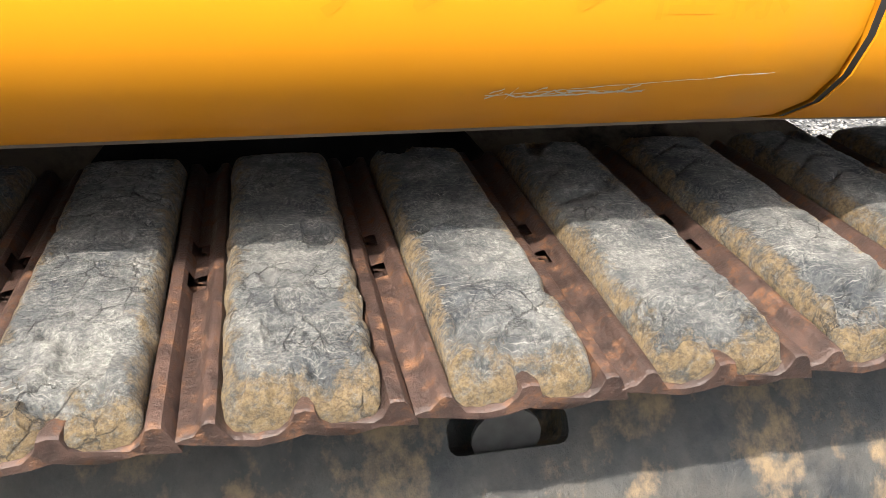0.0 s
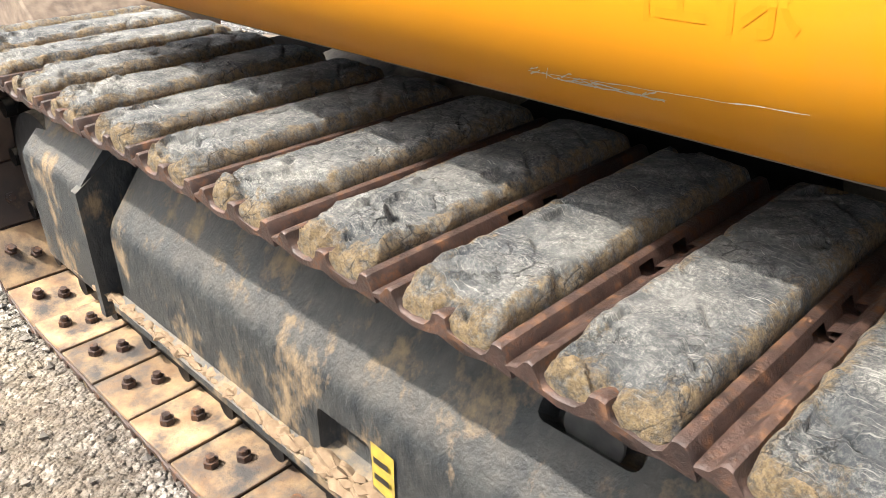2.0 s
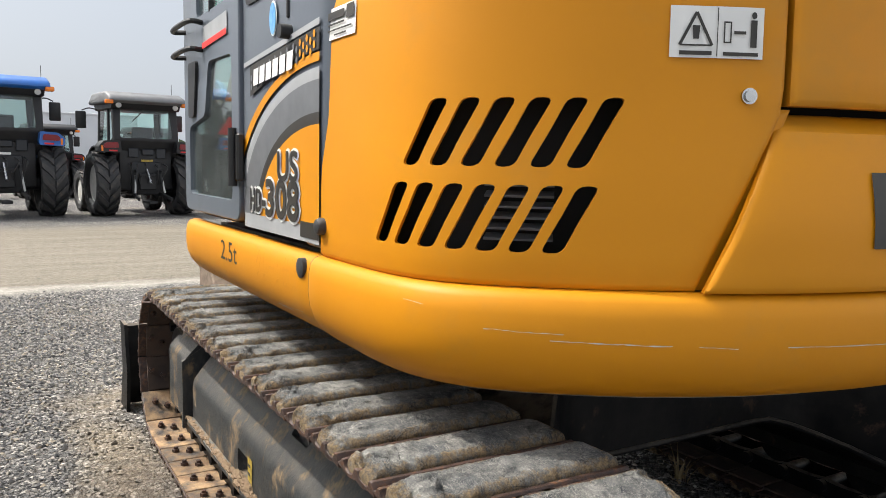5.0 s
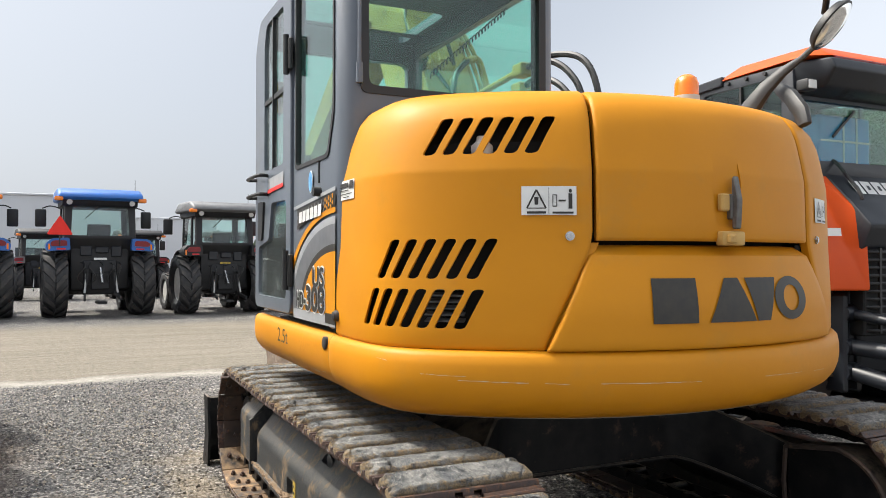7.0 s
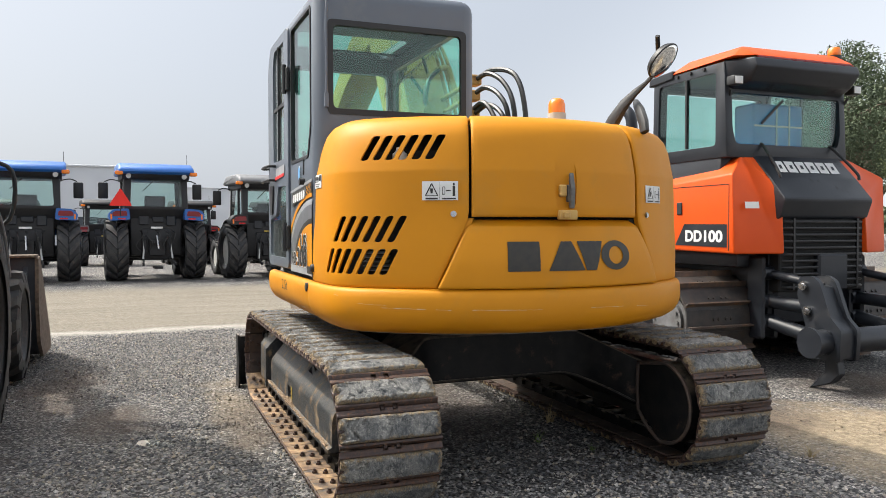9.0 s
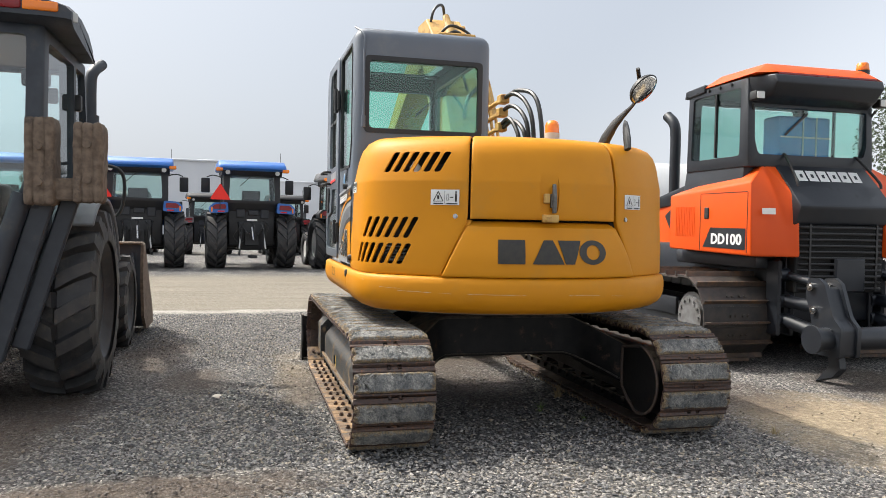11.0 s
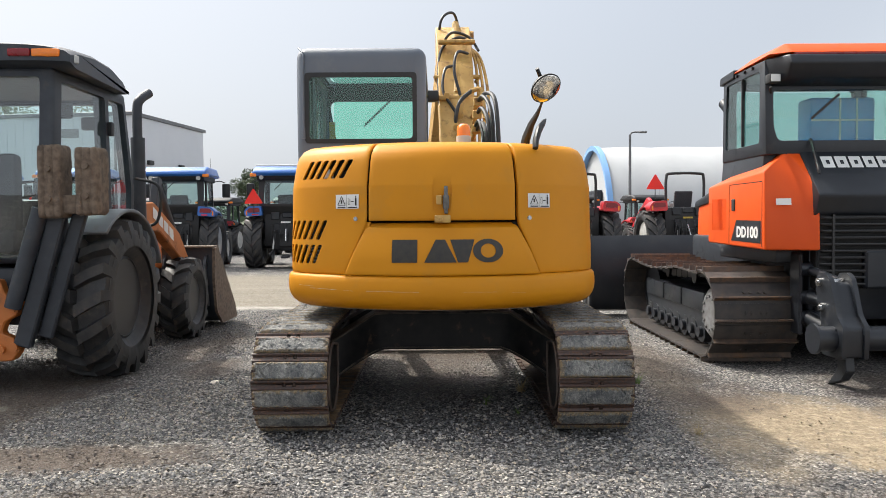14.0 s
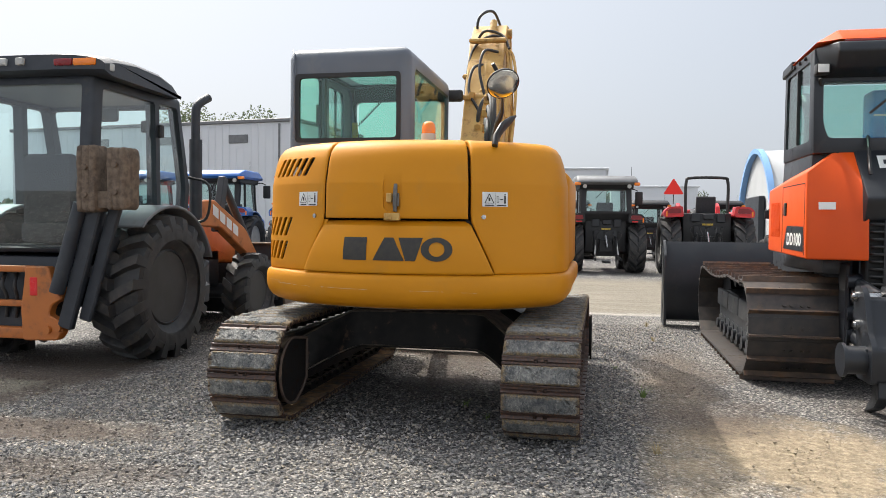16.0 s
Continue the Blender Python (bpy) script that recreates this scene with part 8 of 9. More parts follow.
# exhaust stack and mirror bar
bm = bmesh.new()
pipe(bm, [(-1.75, 0.74, 1.15), (-1.75, 0.74, 1.9), (-1.75, 0.74, 2.36), (-1.78, 0.76, 2.47), (-1.90, 0.80, 2.55)], 0.045, 14, 6)
rod(bm, (-1.75, 0.74, 1.3), (-1.75, 0.74, 2.1), 0.065, 18)
part("exhaust_pipe", bm, BACKHOE_DARK, BH, "dusty black bent exhaust stack")
bm = bmesh.new()
pipe(bm, [(-1.5, 0.80, 1.25), (-1.5, 1.0, 1.3), (-1.5, 1.02, 1.62), (-1.5, 0.80, 1.7)], 0.014, 8, 5)
part("step_rail", bm, BLACK_TRIM, BH)
# front hood, loader arms, bucket
bm = bmesh.new()
prism(bm, rounded([(-3.35, 0.75), (-1.6, 0.85), (-1.6, 1.35), (-2.4, 1.30), (-3.3, 1.12)], 0.06, 3), 1, -0.40, 0.40, 0.04, 2)
part("front_hood", bm, BACKHOE_ORANGE, BH, "brown-orange engine hood", angle=30)
for s in (-1, 1):
    bm = bmesh.new()
    prism(bm, rounded([(-1.80, 1.22), (-1.88, 1.48), (-2.15, 1.50), (-2.9, 1.18), (-3.55, 0.55), (-3.60, 0.35), (-3.42, 0.36), (-3.0, 0.86), (-2.3, 1.20)], 0.05, 3), 1, min(s * 0.62, s * 0.74), max(s * 0.62, s * 0.74), 0.012, 1)
    arm = part("loader_arm", bm, BACKHOE_ORANGE, BH, "brown-orange loader arm", angle=30)
    bm = bmesh.new()
    prism(bm, rounded([(-2.35, 1.15), (-2.48, 1.15), (-2.62, 1.75), (-2.52, 1.78)], 0.02, 2), 1, min(s * 0.58, s * 0.66), max(s * 0.58, s * 0.66), 0.008, 1)
    part("lift_link", bm, BACKHOE_DARK, BH)
    bm = bmesh.new()
    rod(bm, (-2.58, s * 0.62, 1.68), (-3.2, s * 0.62, 1.02), 0.045, 14)
    rod(bm, (-3.2, s * 0.62, 1.02), (-3.55, s * 0.62, 0.72), 0.028, 12)
    part("bucket_cylinder", bm, BACKHOE_DARK, BH)
    if s > 0:
        # the maker's name as four plain pale blocks on a slant
        for k in range(4):
            bm = bmesh.new()
            x0, z0 = -2.10 - k * 0.155, 1.395 - k * 0.066
            flat(bm, [(x0, 0.744, z0 - 0.055), (x0 - 0.125, 0.744, z0 - 0.108), (x0 - 0.125, 0.744, z0 + 0.005), (x0, 0.744, z0 + 0.058)])
            part("mark_block", bm, WHITE_DECAL, arm)
bm = bmesh.new()
prism(bm, [(-3.60, 0.95), (-3.56, 0.98), (-3.52, 0.60), (-3.60, 0.28), (-3.80, 0.12), (-4.45, 0.08), (-4.45, 0.05), (-3.78, 0.08), (-3.56, 0.25), (-3.47, 0.60), (-3.50, 0.99), (-3.62, 1.0)], 1, -0.93, 0.93)
bucket = part("loader_bucket", bm, BACKHOE_DARK, BH, "worn steel loader bucket", angle=40)
for y in (-0.96, 0.93):
    bm = bmesh.new()
    prism(bm, rounded([(-3.62, 1.0), (-3.48, 0.98), (-3.46, 0.60), (-3.55, 0.22), (-3.80, 0.05), (-4.46, 0.05), (-4.40, 0.2)], 0.03, 2), 1, y, y + 0.03)
    part("bucket_side", bm, MUD_STEEL, bucket)
bm = bmesh.new()
box(bm, (-3.66, -0.945, 0.985), (-3.44, 0.945, 1.01), 0.006, 1)
part("bucket_lip", bm, MUD_STEEL, bucket, "worn pale bucket lip")
for y in (-0.80, -0.35, 0.35, 0.60, 0.84):
    bm = bmesh.new()
    prism(bm, rounded([(-3.50, 0.92), (-3.40, 0.80), (-3.36, 0.50), (-3.46, 0.30), (-3.56, 0.28)], 0.03, 2), 1, y, y + 0.03)
    part("bucket_rib", bm, BACKHOE_DARK, bucket)
# rear frame, stabilisers
bm = bmesh.new()
prism(bm, rounded([(0.08, 0.87), (0.30, 0.87), (0.33, 0.76), (0.42, 0.70), (0.43, 0.60), (0.33, 0.55), (0.30, 0.46), (0.40, 0.42), (0.44, 0.33), (0.38, 0.25), (0.05, 0.24), (0.03, 0.5)], 0.025, 3), 0, -0.22, -0.13, 0.01, 1)
frame2 = part("rear_frame", bm, BACKHOE_ORANGE, BH, "brown-orange rear frame", angle=30)
for y0, y1, z0, z1, x1 in ((-0.95, 0.10, 0.815, 0.87, -0.15), (-0.95, 0.08, 0.52, 0.575, -0.16), (-0.95, 0.08, 0.25, 0.345, -0.14)):
    bm = bmesh.new()
    box(bm, (-0.24, y0, z0), (x1, y1, z1), 0.012, 2)
    part("frame_bar", bm, BACKHOE_ORANGE, frame2)
bm = bmesh.new()
prism(bm, rounded([(-0.95, 0.87), (-0.60, 0.87), (-0.62, 0.60), (-0.50, 0.50), (-0.62, 0.24), (-0.95, 0.24)], 0.03, 3), 0, -0.225, -0.145, 0.01, 1)
part("frame_plate", bm, BACKHOE_ORANGE, frame2)
bm = bmesh.new()
box(bm, (-0.36, -0.90, 0.28), (-0.25, 0.06, 0.84), 0.01, 1)
part("frame_inner", bm, BACKHOE_DARK, frame2)
for k in range(4):
    bm = bmesh.new()
    pipe(bm, [(-0.24, -0.45 + 0.12 * k, 0.80), (-0.17, -0.42 + 0.12 * k, 0.70), (-0.20, -0.36 + 0.10 * k, 0.60), (-0.24, -0.40 + 0.1 * k, 0.42)], 0.016, 8, 5)
    part("frame_hose", bm, HOSE, frame2)
bm = bmesh.new()
box(bm, (-0.14, 0.12, 0.62), (-0.125, 0.20, 0.78), 0.008, 1)
part("reflector", bm, RED_LENS, frame2, "red reflector")
for y, z in ((0.40, 0.66), (0.40, 0.36), (0.30, 0.34)):
    bm = bmesh.new()
    rod(bm, (-0.28, y, z), (-0.10, y, z), 0.035, 14)
    part("pivot_pin", bm, BACKHOE_ORANGE, frame2)
for s, sc in ((1, 1.0),):
    bm = bmesh.new()
    bar(bm, (-0.14, 0.46, 0.36), (-0.14, 0.77, 1.42), 0.13, 0.07, 0.012, up=(1, 0, 0))
    leg = part("stabiliser_leg", bm, BACKHOE_DARK, BH, "raised black stabiliser leg")
    bm = bmesh.new()
    bar(bm, (-0.20, 0.60, 0.42), (-0.20, 0.90, 1.40), 0.11, 0.05, 0.012, up=(1, 0, 0))
    part("stabiliser_side", bm, BACKHOE_DARK, leg)
    bm = bmesh.new()
    rod(bm, (-0.08, 0.42, 0.66), (-0.10, 0.64, 1.40), 0.06, 18)
    rod(bm, (-0.10, 0.64, 1.36), (-0.10, 0.72, 1.60), 0.036, 14)
    part("stabiliser_cylinder", bm, BACKHOE_DARK, leg)
    for y0, y1, z0, z1 in ((0.66, 0.835, 1.33, 1.87), (0.935, 1.11, 1.35, 1.85)):
        bm = bmesh.new()
        box(bm, (-0.20, y0, z0), (0.0, y1, z1), 0.022, 2)
        bmesh.ops.subdivide_edges(bm, edges=[e for e in bm.edges if e.calc_length() > 0.1], cuts=11, use_grid_fill=True)
        for v in bm.verts:
            p = v.co
            p += Vector((noise.noise(p * 9), noise.noise(p * 9 + Vector((5, 0, 0))), noise.noise(p * 9 + Vector((0, 7, 0))))) * 0.007
            p += Vector((noise.noise(p * 31), noise.noise(p * 31 + Vector((5, 0, 0))), noise.noise(p * 31 + Vector((0, 7, 0))))) * 0.006
            # the block is built of layers pressed together
            if abs(math.sin((p.y - y0) * math.pi / 0.058)) < 0.30:
                p.x -= 0.010
                p.z += 0.008 if p.z < (z0 + z1) / 2 else -0.008
        pad = part("stabiliser_pad", bm, MUD_STEEL, leg, "muddy brown rubber stabiliser pad", angle=50)
        for k in range(2):
            bm = bmesh.new()
            rod(bm, (-0.02, (y0 + y1) / 2, z0 + 0.14 + 0.22 * k), (0.020, (y0 + y1) / 2, z0 + 0.14 + 0.22 * k), 0.026, 8)
            part("pad_bolt", bm, MUD_STEEL, pad)
    bm = bmesh.new()
    box(bm, (-0.16, 0.80, 1.36), (-0.04, 0.96, 1.50), 0.01, 1)
    part("pad_bracket", bm, MUD_STEEL, leg)

TRACTOR_GLASS = glass_material("teal_tractor_glass", (0.80, 0.96, 0.92), film=0.035, sheen=0.07)
# ---- the row of tractors ----
def tractor(y, paint, roof_mat, rops=False, sign=False, x=-15.4, size=1.0, label="", roof_label="", heading=3.0):
    """A parked farm tractor, its rear to the yard."""
    T = thing("tractor", (x, y, 0), label, "tractor", "row of tractors", heading)
    T.scale = (size, size, size)
    for s in (-1, 1):
        wheel(T, "rear_wheel", -0.70, s * 0.93, 0.765, 0.785, 0.52, 0.43, 15, s, RIM_GREY, 0.08, 0.055)
        wheel(T, "front_wheel", -2.75, s * 0.86, 0.52, 0.54, 0.32, 0.28, 16, s, RIM_GREY, 0.05, 0.03)
        bm = bmesh.new()
        po = [(-0.70 + 0.90 * math.cos(a), 0.765 + 0.90 * math.sin(a)) for a in [radians(d) for d in range(64, 156, 13)]]
        pi = [(-0.70 + 0.86 * math.cos(a), 0.765 + 0.86 * math.sin(a)) for a in [radians(d) for d in range(155, 63, -13)]]
        prism(bm, po + pi, 1, min(s * 0.58, s * 1.10), max(s * 0.58, s * 1.10), 0.008, 1)
        part("fender", bm, TRACTOR_DARK if roof_mat is GREY_ROOF else paint, T, angle=40)
        bm = bmesh.new()
        prism(bm, rounded([(s * 0.64, 1.52), (s * 1.12, 1.50), (s * 1.14, 1.66), (s * 1.02, 1.78), (s * 0.66, 1.80)], 0.05, 3), 0, -0.42, 0.02)
        lampbox = part("lamp_box", bm, TRACTOR_DARK if roof_mat is GREY_ROOF else paint, T)
        bm = bmesh.new()
        prism(bm, rounded([(s * 0.70, 1.615), (s * 1.03, 1.605), (s * 1.05, 1.68), (s * 0.98, 1.735), (s * 0.72, 1.74)], 0.035, 3), 0, 0.015, 0.04)
        part("tail_light", bm, RED_DARK, lampbox, "dark red tail light")
        bm = bmesh.new()
        box(bm, (0.018, min(s * 0.74, s * 0.92), 1.53), (0.026, max(s * 0.74, s * 0.92), 1.565), 0)
        part("reflector", bm, RED_LENS, lampbox)
        bm = bmesh.new()
        box(bm, (0.018, min(s * 1.05, s * 1.09), 1.53), (0.026, max(s * 1.05, s * 1.09), 1.66), 0)
        part("marker_strip", bm, AMBER, lampbox)
    bm = bmesh.new()
    box(bm, (-1.5, -0.36, 0.50), (-0.25, 0.36, 1.30), 0.05, 2)
    box(bm, (-3.4, -0.22, 0.55), (-1.2, 0.22, 0.95), 0.05, 2)
    rod(bm, (-0.65, -0.7, 0.72), (-0.65, 0.7, 0.72), 0.17, 18)
    rod(bm, (-2.75, -0.7, 0.50), (-2.75, 0.7, 0.50), 0.09, 14)
    part("drive_housing", bm, TRACTOR_DARK, T)
    bm = bmesh.new()
    box(bm, (-0.95, -0.62, 0.75 if rops else 0.62), (-0.30, 0.62, 1.62 if rops else 1.82), 0.05, 2)
    body = part("rear_body", bm, TRACTOR_DARK, T)
    for y0, z0, w, h in ((-0.42, 1.40, 0.24, 0.22), (-0.10, 1.46, 0.28, 0.14), (0.24, 1.38, 0.22, 0.24), (-0.05, 1.24, 0.12, 0.1)):
        bm = bmesh.new()
        box(bm, (-0.31, y0, z0), (-0.24, y0 + w, z0 + h), 0.015, 1)
        part("control_box", bm, DOZER_GREY, body)
    bm = bmesh.new()
    prism(bm, [(-3.6, 0.85), (-1.5, 0.95), (-1.5, 1.75), (-2.4, 1.68), (-3.5, 1.40)], 1, -0.38, 0.38, 0.06, 3)
    part("bonnet", bm, paint, T, "engine bonnet", angle=30)
    # three-point hitch
    for s in (-1, 1):
        bm = bmesh.new()
        bar(bm, (-0.4, s * 0.30, 0.55), (0.42, s * 0.38, 0.42), 0.05, 0.08, 0.01)
        rod(bm, (-0.05, s * 0.34, 0.50), (-0.1, s * 0.28, 1.05), 0.03, 10)
        bar(bm, (-0.35, s * 0.26, 1.08), (0.0, s * 0.30, 1.06), 0.05, 0.07, 0.01)
        part("lift_arm", bm, TRACTOR_DARK, T)
    bm = bmesh.new()
    box(bm, (-0.28, -0.20, 0.62), (-0.16, 0.20, 1.02), 0.02, 1)
    box(bm, (-0.3, -0.10, 0.30), (0.25, 0.10, 0.36), 0.01, 1)
    for k in range(4):
        rod(bm, (-0.2, -0.15 + k * 0.1, 0.95), (-0.10, -0.15 + k * 0.1, 0.95), 0.022, 8)
    part("hitch_block", bm, TRACTOR_DARK, T)
    # hoses, couplings and the top link at the back
    rng = random.Random(int(y * 100))
    for k in range(5):
        bm = bmesh.new()
        y0 = -0.4 + 0.2 * k
        pipe(bm, [(-0.28, y0, 1.25), (-0.10, y0 + rng.uniform(-0.08, 0.08), 1.15), (-0.12, y0 + rng.uniform(-0.1, 0.1), 0.9), (-0.2, y0 + rng.uniform(-0.05, 0.05), 0.72)], 0.014, 6, 4)
        part("rear_hose", bm, HOSE, T)
    bm = bmesh.new()
    rod(bm, (-0.22, 0.0, 1.12), (0.02, 0.02, 0.78), 0.03, 10)
    part("top_link", bm, CHROME, T)
    for s in (-1, 1):
        bm = bmesh.new()
        rod(bm, (-0.12, s * 0.30, 0.98), (0.0, s * 0.35, 0.55), 0.022, 8)
        part("lift_rod", bm, RIM_GREY, T)
    bm = bmesh.new()
    flat(bm, [(-0.20, -0.14, 1.30), (-0.20, 0.14, 1.30), (-0.20, 0.14, 1.35), (-0.20, -0.14, 1.35)])
    part("rating_plate", bm, YELLOW_TAG if roof_mat is not BLUE else WHITE_DECAL, T)
    if rops:
        bm = bmesh.new()
        pipe(bm, [(-0.45, -0.52, 1.15), (-0.45, -0.54, 1.9), (-0.45, -0.53, 2.45), (-0.45, -0.40, 2.56), (-0.45, 0.40, 2.56), (-0.45, 0.53, 2.45), (-0.45, 0.54, 1.9), (-0.45, 0.52, 1.15)], 0.04, 10, 5)
        part("roll_bar", bm, BLACK_TRIM, T, "black folding roll bar")
        bm = bmesh.new()
        prism(bm, rounded([(-1.0, 1.60), (-0.62, 1.60), (-0.50, 2.06), (-0.58, 2.08), (-0.70, 1.74), (-1.0, 1.72)], 0.04, 3), 1, -0.25, 0.25, 0.02, 1)
        part("seat", bm, SEAT, T)
        bm = bmesh.new()
        revolve(bm, [(-0.012, 0.18), (0.0, 0.195), (0.012, 0.18), (0.0, 0.165)], 20, 2, close=True, m=Matrix.Translation((-1.2, 0, 1.72)) @ Matrix.Rotation(radians(25), 4, "Y"))
        part("steering_wheel", bm, BLACK_TRIM, T)
        bm = bmesh.new()
        prism(bm, [(-1.68, 1.2), (-1.25, 1.2), (-1.22, 1.66), (-1.6, 1.76)], 1, -0.28, 0.28, 0.04, 2)
        part("dashboard", bm, BLACK_TRIM, T)
        for s in (-1, 1):
            bm = bmesh.new()
            prism(bm, rounded([(-1.7, 1.0), (-1.8, 1.85), (-2.1, 1.95), (-3.6, 1.1), (-4.2, 0.5), (-4.1, 0.4), (-3.4, 0.95), (-2.2, 1.65), (-1.9, 1.0)], 0.06, 2), 1, min(s * 0.48, s * 0.58), max(s * 0.48, s * 0.58), 0.01, 1)
            part("loader_arm", bm, paint, T, "front loader arm")
    else:
        zt, zw = 2.69, 1.86
        bm = bmesh.new()
        prism(bm, [(-1.80, 1.30), (-0.45, 1.30), (-0.16, 1.80), (-0.30, zt), (-1.60, zt)], 1, -0.76, 0.76, 0.035, 2)
        c.clear()
        hole(1, [(-1.73, 1.36), (-0.50, 1.36), (-0.23, 1.83), (-0.36, zt - 0.05), (-1.55, zt - 0.05)], -0.71, 0.71, 0.04)
        hole(0, [(-0.62, zw), (0.62, zw), (0.58, zt - 0.13), (-0.58, zt - 0.13)], -0.6, 0.2, 0.06)
        hole(0, [(-0.66, 1.55), (0.66, 1.55), (0.60, zt - 0.1), (-0.60, zt - 0.1)], -2.0, -1.35, 0.06)
        hole(1, [(-1.66, 1.42), (-0.80, 1.42), (-0.77, zt - 0.1), (-1.52, zt - 0.1)], -1.0, 1.0, 0.05)
        hole(1, [(-0.70, 1.72), (-0.30, 1.86), (-0.40, zt - 0.1), (-0.68, zt - 0.1)], -1.0, 1.0, 0.04)
        cb = part("cab", cut(bm, list(c)), TRACTOR_DARK, T, "black cab frame with tinted windows", angle=30)
        slanted_pane("rear_window", [(-0.19, -0.62, zw), (-0.19, 0.62, zw), (-0.30, 0.58, zt - 0.13), (-0.30, -0.58, zt - 0.13)], TRACTOR_GLASS, cb)
        slanted_pane("windscreen", [(-1.78, -0.66, 1.55), (-1.78, 0.66, 1.55), (-1.60, 0.60, zt - 0.1), (-1.60, -0.60, zt - 0.1)], TRACTOR_GLASS, cb)
        for yy in (-0.74, 0.74):
            slanted_pane("side_window", [(-1.66, yy, 1.42), (-0.80, yy, 1.42), (-0.77, yy, zt - 0.1), (-1.52, yy, zt - 0.1)], TRACTOR_GLASS, cb)
        bm = bmesh.new()
        prism(bm, [(-1.95, zt - 0.01), (-0.08, zt - 0.03), (0.05, zt + 0.06), (-0.04, zt + 0.18), (-0.4, zt + 0.29), (-1.6, zt + 0.29), (-1.98, zt + 0.1)], 1, -0.90, 0.90, 0.06, 4)
        for v in bm.verts:
            v.co.z += 0.03 - 0.07 * (v.co.y / 0.9) ** 2 if v.co.z > zt + 0.05 else 0.0
        roof = part("roof", bm, roof_mat, T, roof_label, angle=40)
        bm = bmesh.new()
        prism(bm, [(-1.7, zt - 0.16), (-0.2, zt - 0.16), (-0.10, zt - 0.005), (-1.8, zt)], 1, -0.80, 0.80, 0.02, 1)
        part("roof_lining", bm, TRACTOR_DARK, roof)
        bm = bmesh.new()
        prism(bm, rounded([(-1.0, 1.66), (-0.62, 1.66), (-0.50, 2.12), (-0.58, 2.14), (-0.70, 1.80), (-1.0, 1.78)], 0.04, 3), 1, -0.25, 0.25, 0.02, 1)
        part("seat", bm, SEAT, T)
        bm = bmesh.new()
        prism(bm, [(-1.68, 1.3), (-1.32, 1.3), (-1.36, 1.86), (-1.66, 1.92)], 1, -0.3, 0.3, 0.04, 2)
        part("dashboard", bm, BLACK_TRIM, T)
        bm = bmesh.new()
        revolve(bm, [(-0.012, 0.18), (0.0, 0.195), (0.012, 0.18), (0.0, 0.165)], 20, 2, close=True, m=Matrix.Translation((-1.25, 0, 1.96)) @ Matrix.Rotation(radians(25), 4, "Y"))
        part("steering_wheel", bm, BLACK_TRIM, T)
        bm = bmesh.new()
        bar(bm, (-0.27, -0.05, 2.52), (-0.245, -0.32, 2.25), 0.012, 0.02)
        part("wiper", bm, BLACK_TRIM, cb)
        for s in (-1, 1):
            bm = bmesh.new()
            box(bm, (-0.14, s * 0.88 - 0.09, zt - 0.06), (0.02, s * 0.88 + 0.09, zt + 0.04), 0.03, 2)
            part("marker_lamp", bm, AMBER, T)
            bm = bmesh.new()
            rod(bm, (-0.12, s * 0.66, zt - 0.08), (-0.06, s * 0.66, zt - 0.08), 0.06, 14)
            part("work_lamp", bm, RIM_GREY, T)
            bm = bmesh.new()
            pipe(bm, [(-1.5, s * 0.74, zt - 0.15), (-1.5, s * 0.98, zt - 0.10), (-1.5, s * 1.15, zt - 0.16)], 0.016, 6, 4)
            arm = part("mirror_arm", bm, BLACK_TRIM, T)
            bm = bmesh.new()
            box(bm, (-1.54, s * 1.18 - 0.12, zt - 0.60), (-1.46, s * 1.18 + 0.12, zt - 0.18), 0.03, 2)
            part("side_mirror", bm, BLACK_TRIM, arm)
        bm = bmesh.new()
        rod(bm, (-0.9, 0.84, zt + 0.1), (-0.9, 0.84, zt + 0.55), 0.006, 6)
        part("aerial", bm, BLACK_TRIM, roof)
    if sign:
        bm = bmesh.new()
        zc, yc = (2.0, -0.86) if not rops else (2.26, -0.86)
        prism(bm, rounded([(yc - 0.27, zc - 0.14), (yc + 0.27, zc - 0.14), (yc, zc + 0.30)], 0.05, 2), 0, 0.08 if not rops else -0.40, 0.095 if not rops else -0.385)
        part("warning_triangle", bm, RED_SIGN, T, "red slow-vehicle triangle")
        bm = bmesh.new()
        rod(bm, (0.07 if not rops else -0.41, yc, zc - 0.4), (0.07 if not rops else -0.41, yc, zc), 0.012, 8)
        part("sign_post", bm, BLACK_TRIM, T)
    return T


BLUE_LABEL = "blue-roofed farm tractor with black cab parked on the yard"
BLUE_SIGN_LABEL = "blue-roofed farm tractor with red warning triangle"
for y, sign in ((0.15, True), (-2.68, True), (-5.70, False), (-8.6, True), (-11.5, False)):
    tractor(y, BLUE, BLUE, sign=sign, size=0.96, label=BLUE_SIGN_LABEL if sign else BLUE_LABEL, roof_label="blue cab roof", heading=4.5)
tractor(2.85, RED, GREY_ROOF, size=0.89, label="red farm tractor with grey-roofed black cab", roof_label="grey cab roof", heading=7.0)
for y, sign in ((5.45, True), (8.5, True), (11.2, False)):
    tractor(y, RED, RED, rops=True, sign=sign, size=1.0, label="red open tractor with roll bar and front loader", heading=2.0)
for y, paint in ((-9.9, BLUE), (-7.1, TRACTOR_DARK), (-4.2, TRACTOR_DARK), (-1.3, GREY_ROOF), (1.6, TRACTOR_DARK), (4.5, RED), (7.1, RED), (9.8, RED)):
    tractor(y, paint, TRACTOR_DARK, x=-24.0, size=0.76, label="small dark cab tractor in the second row", roof_label="dark cab roof", heading=-6.0 if y < -3 else 8.0)

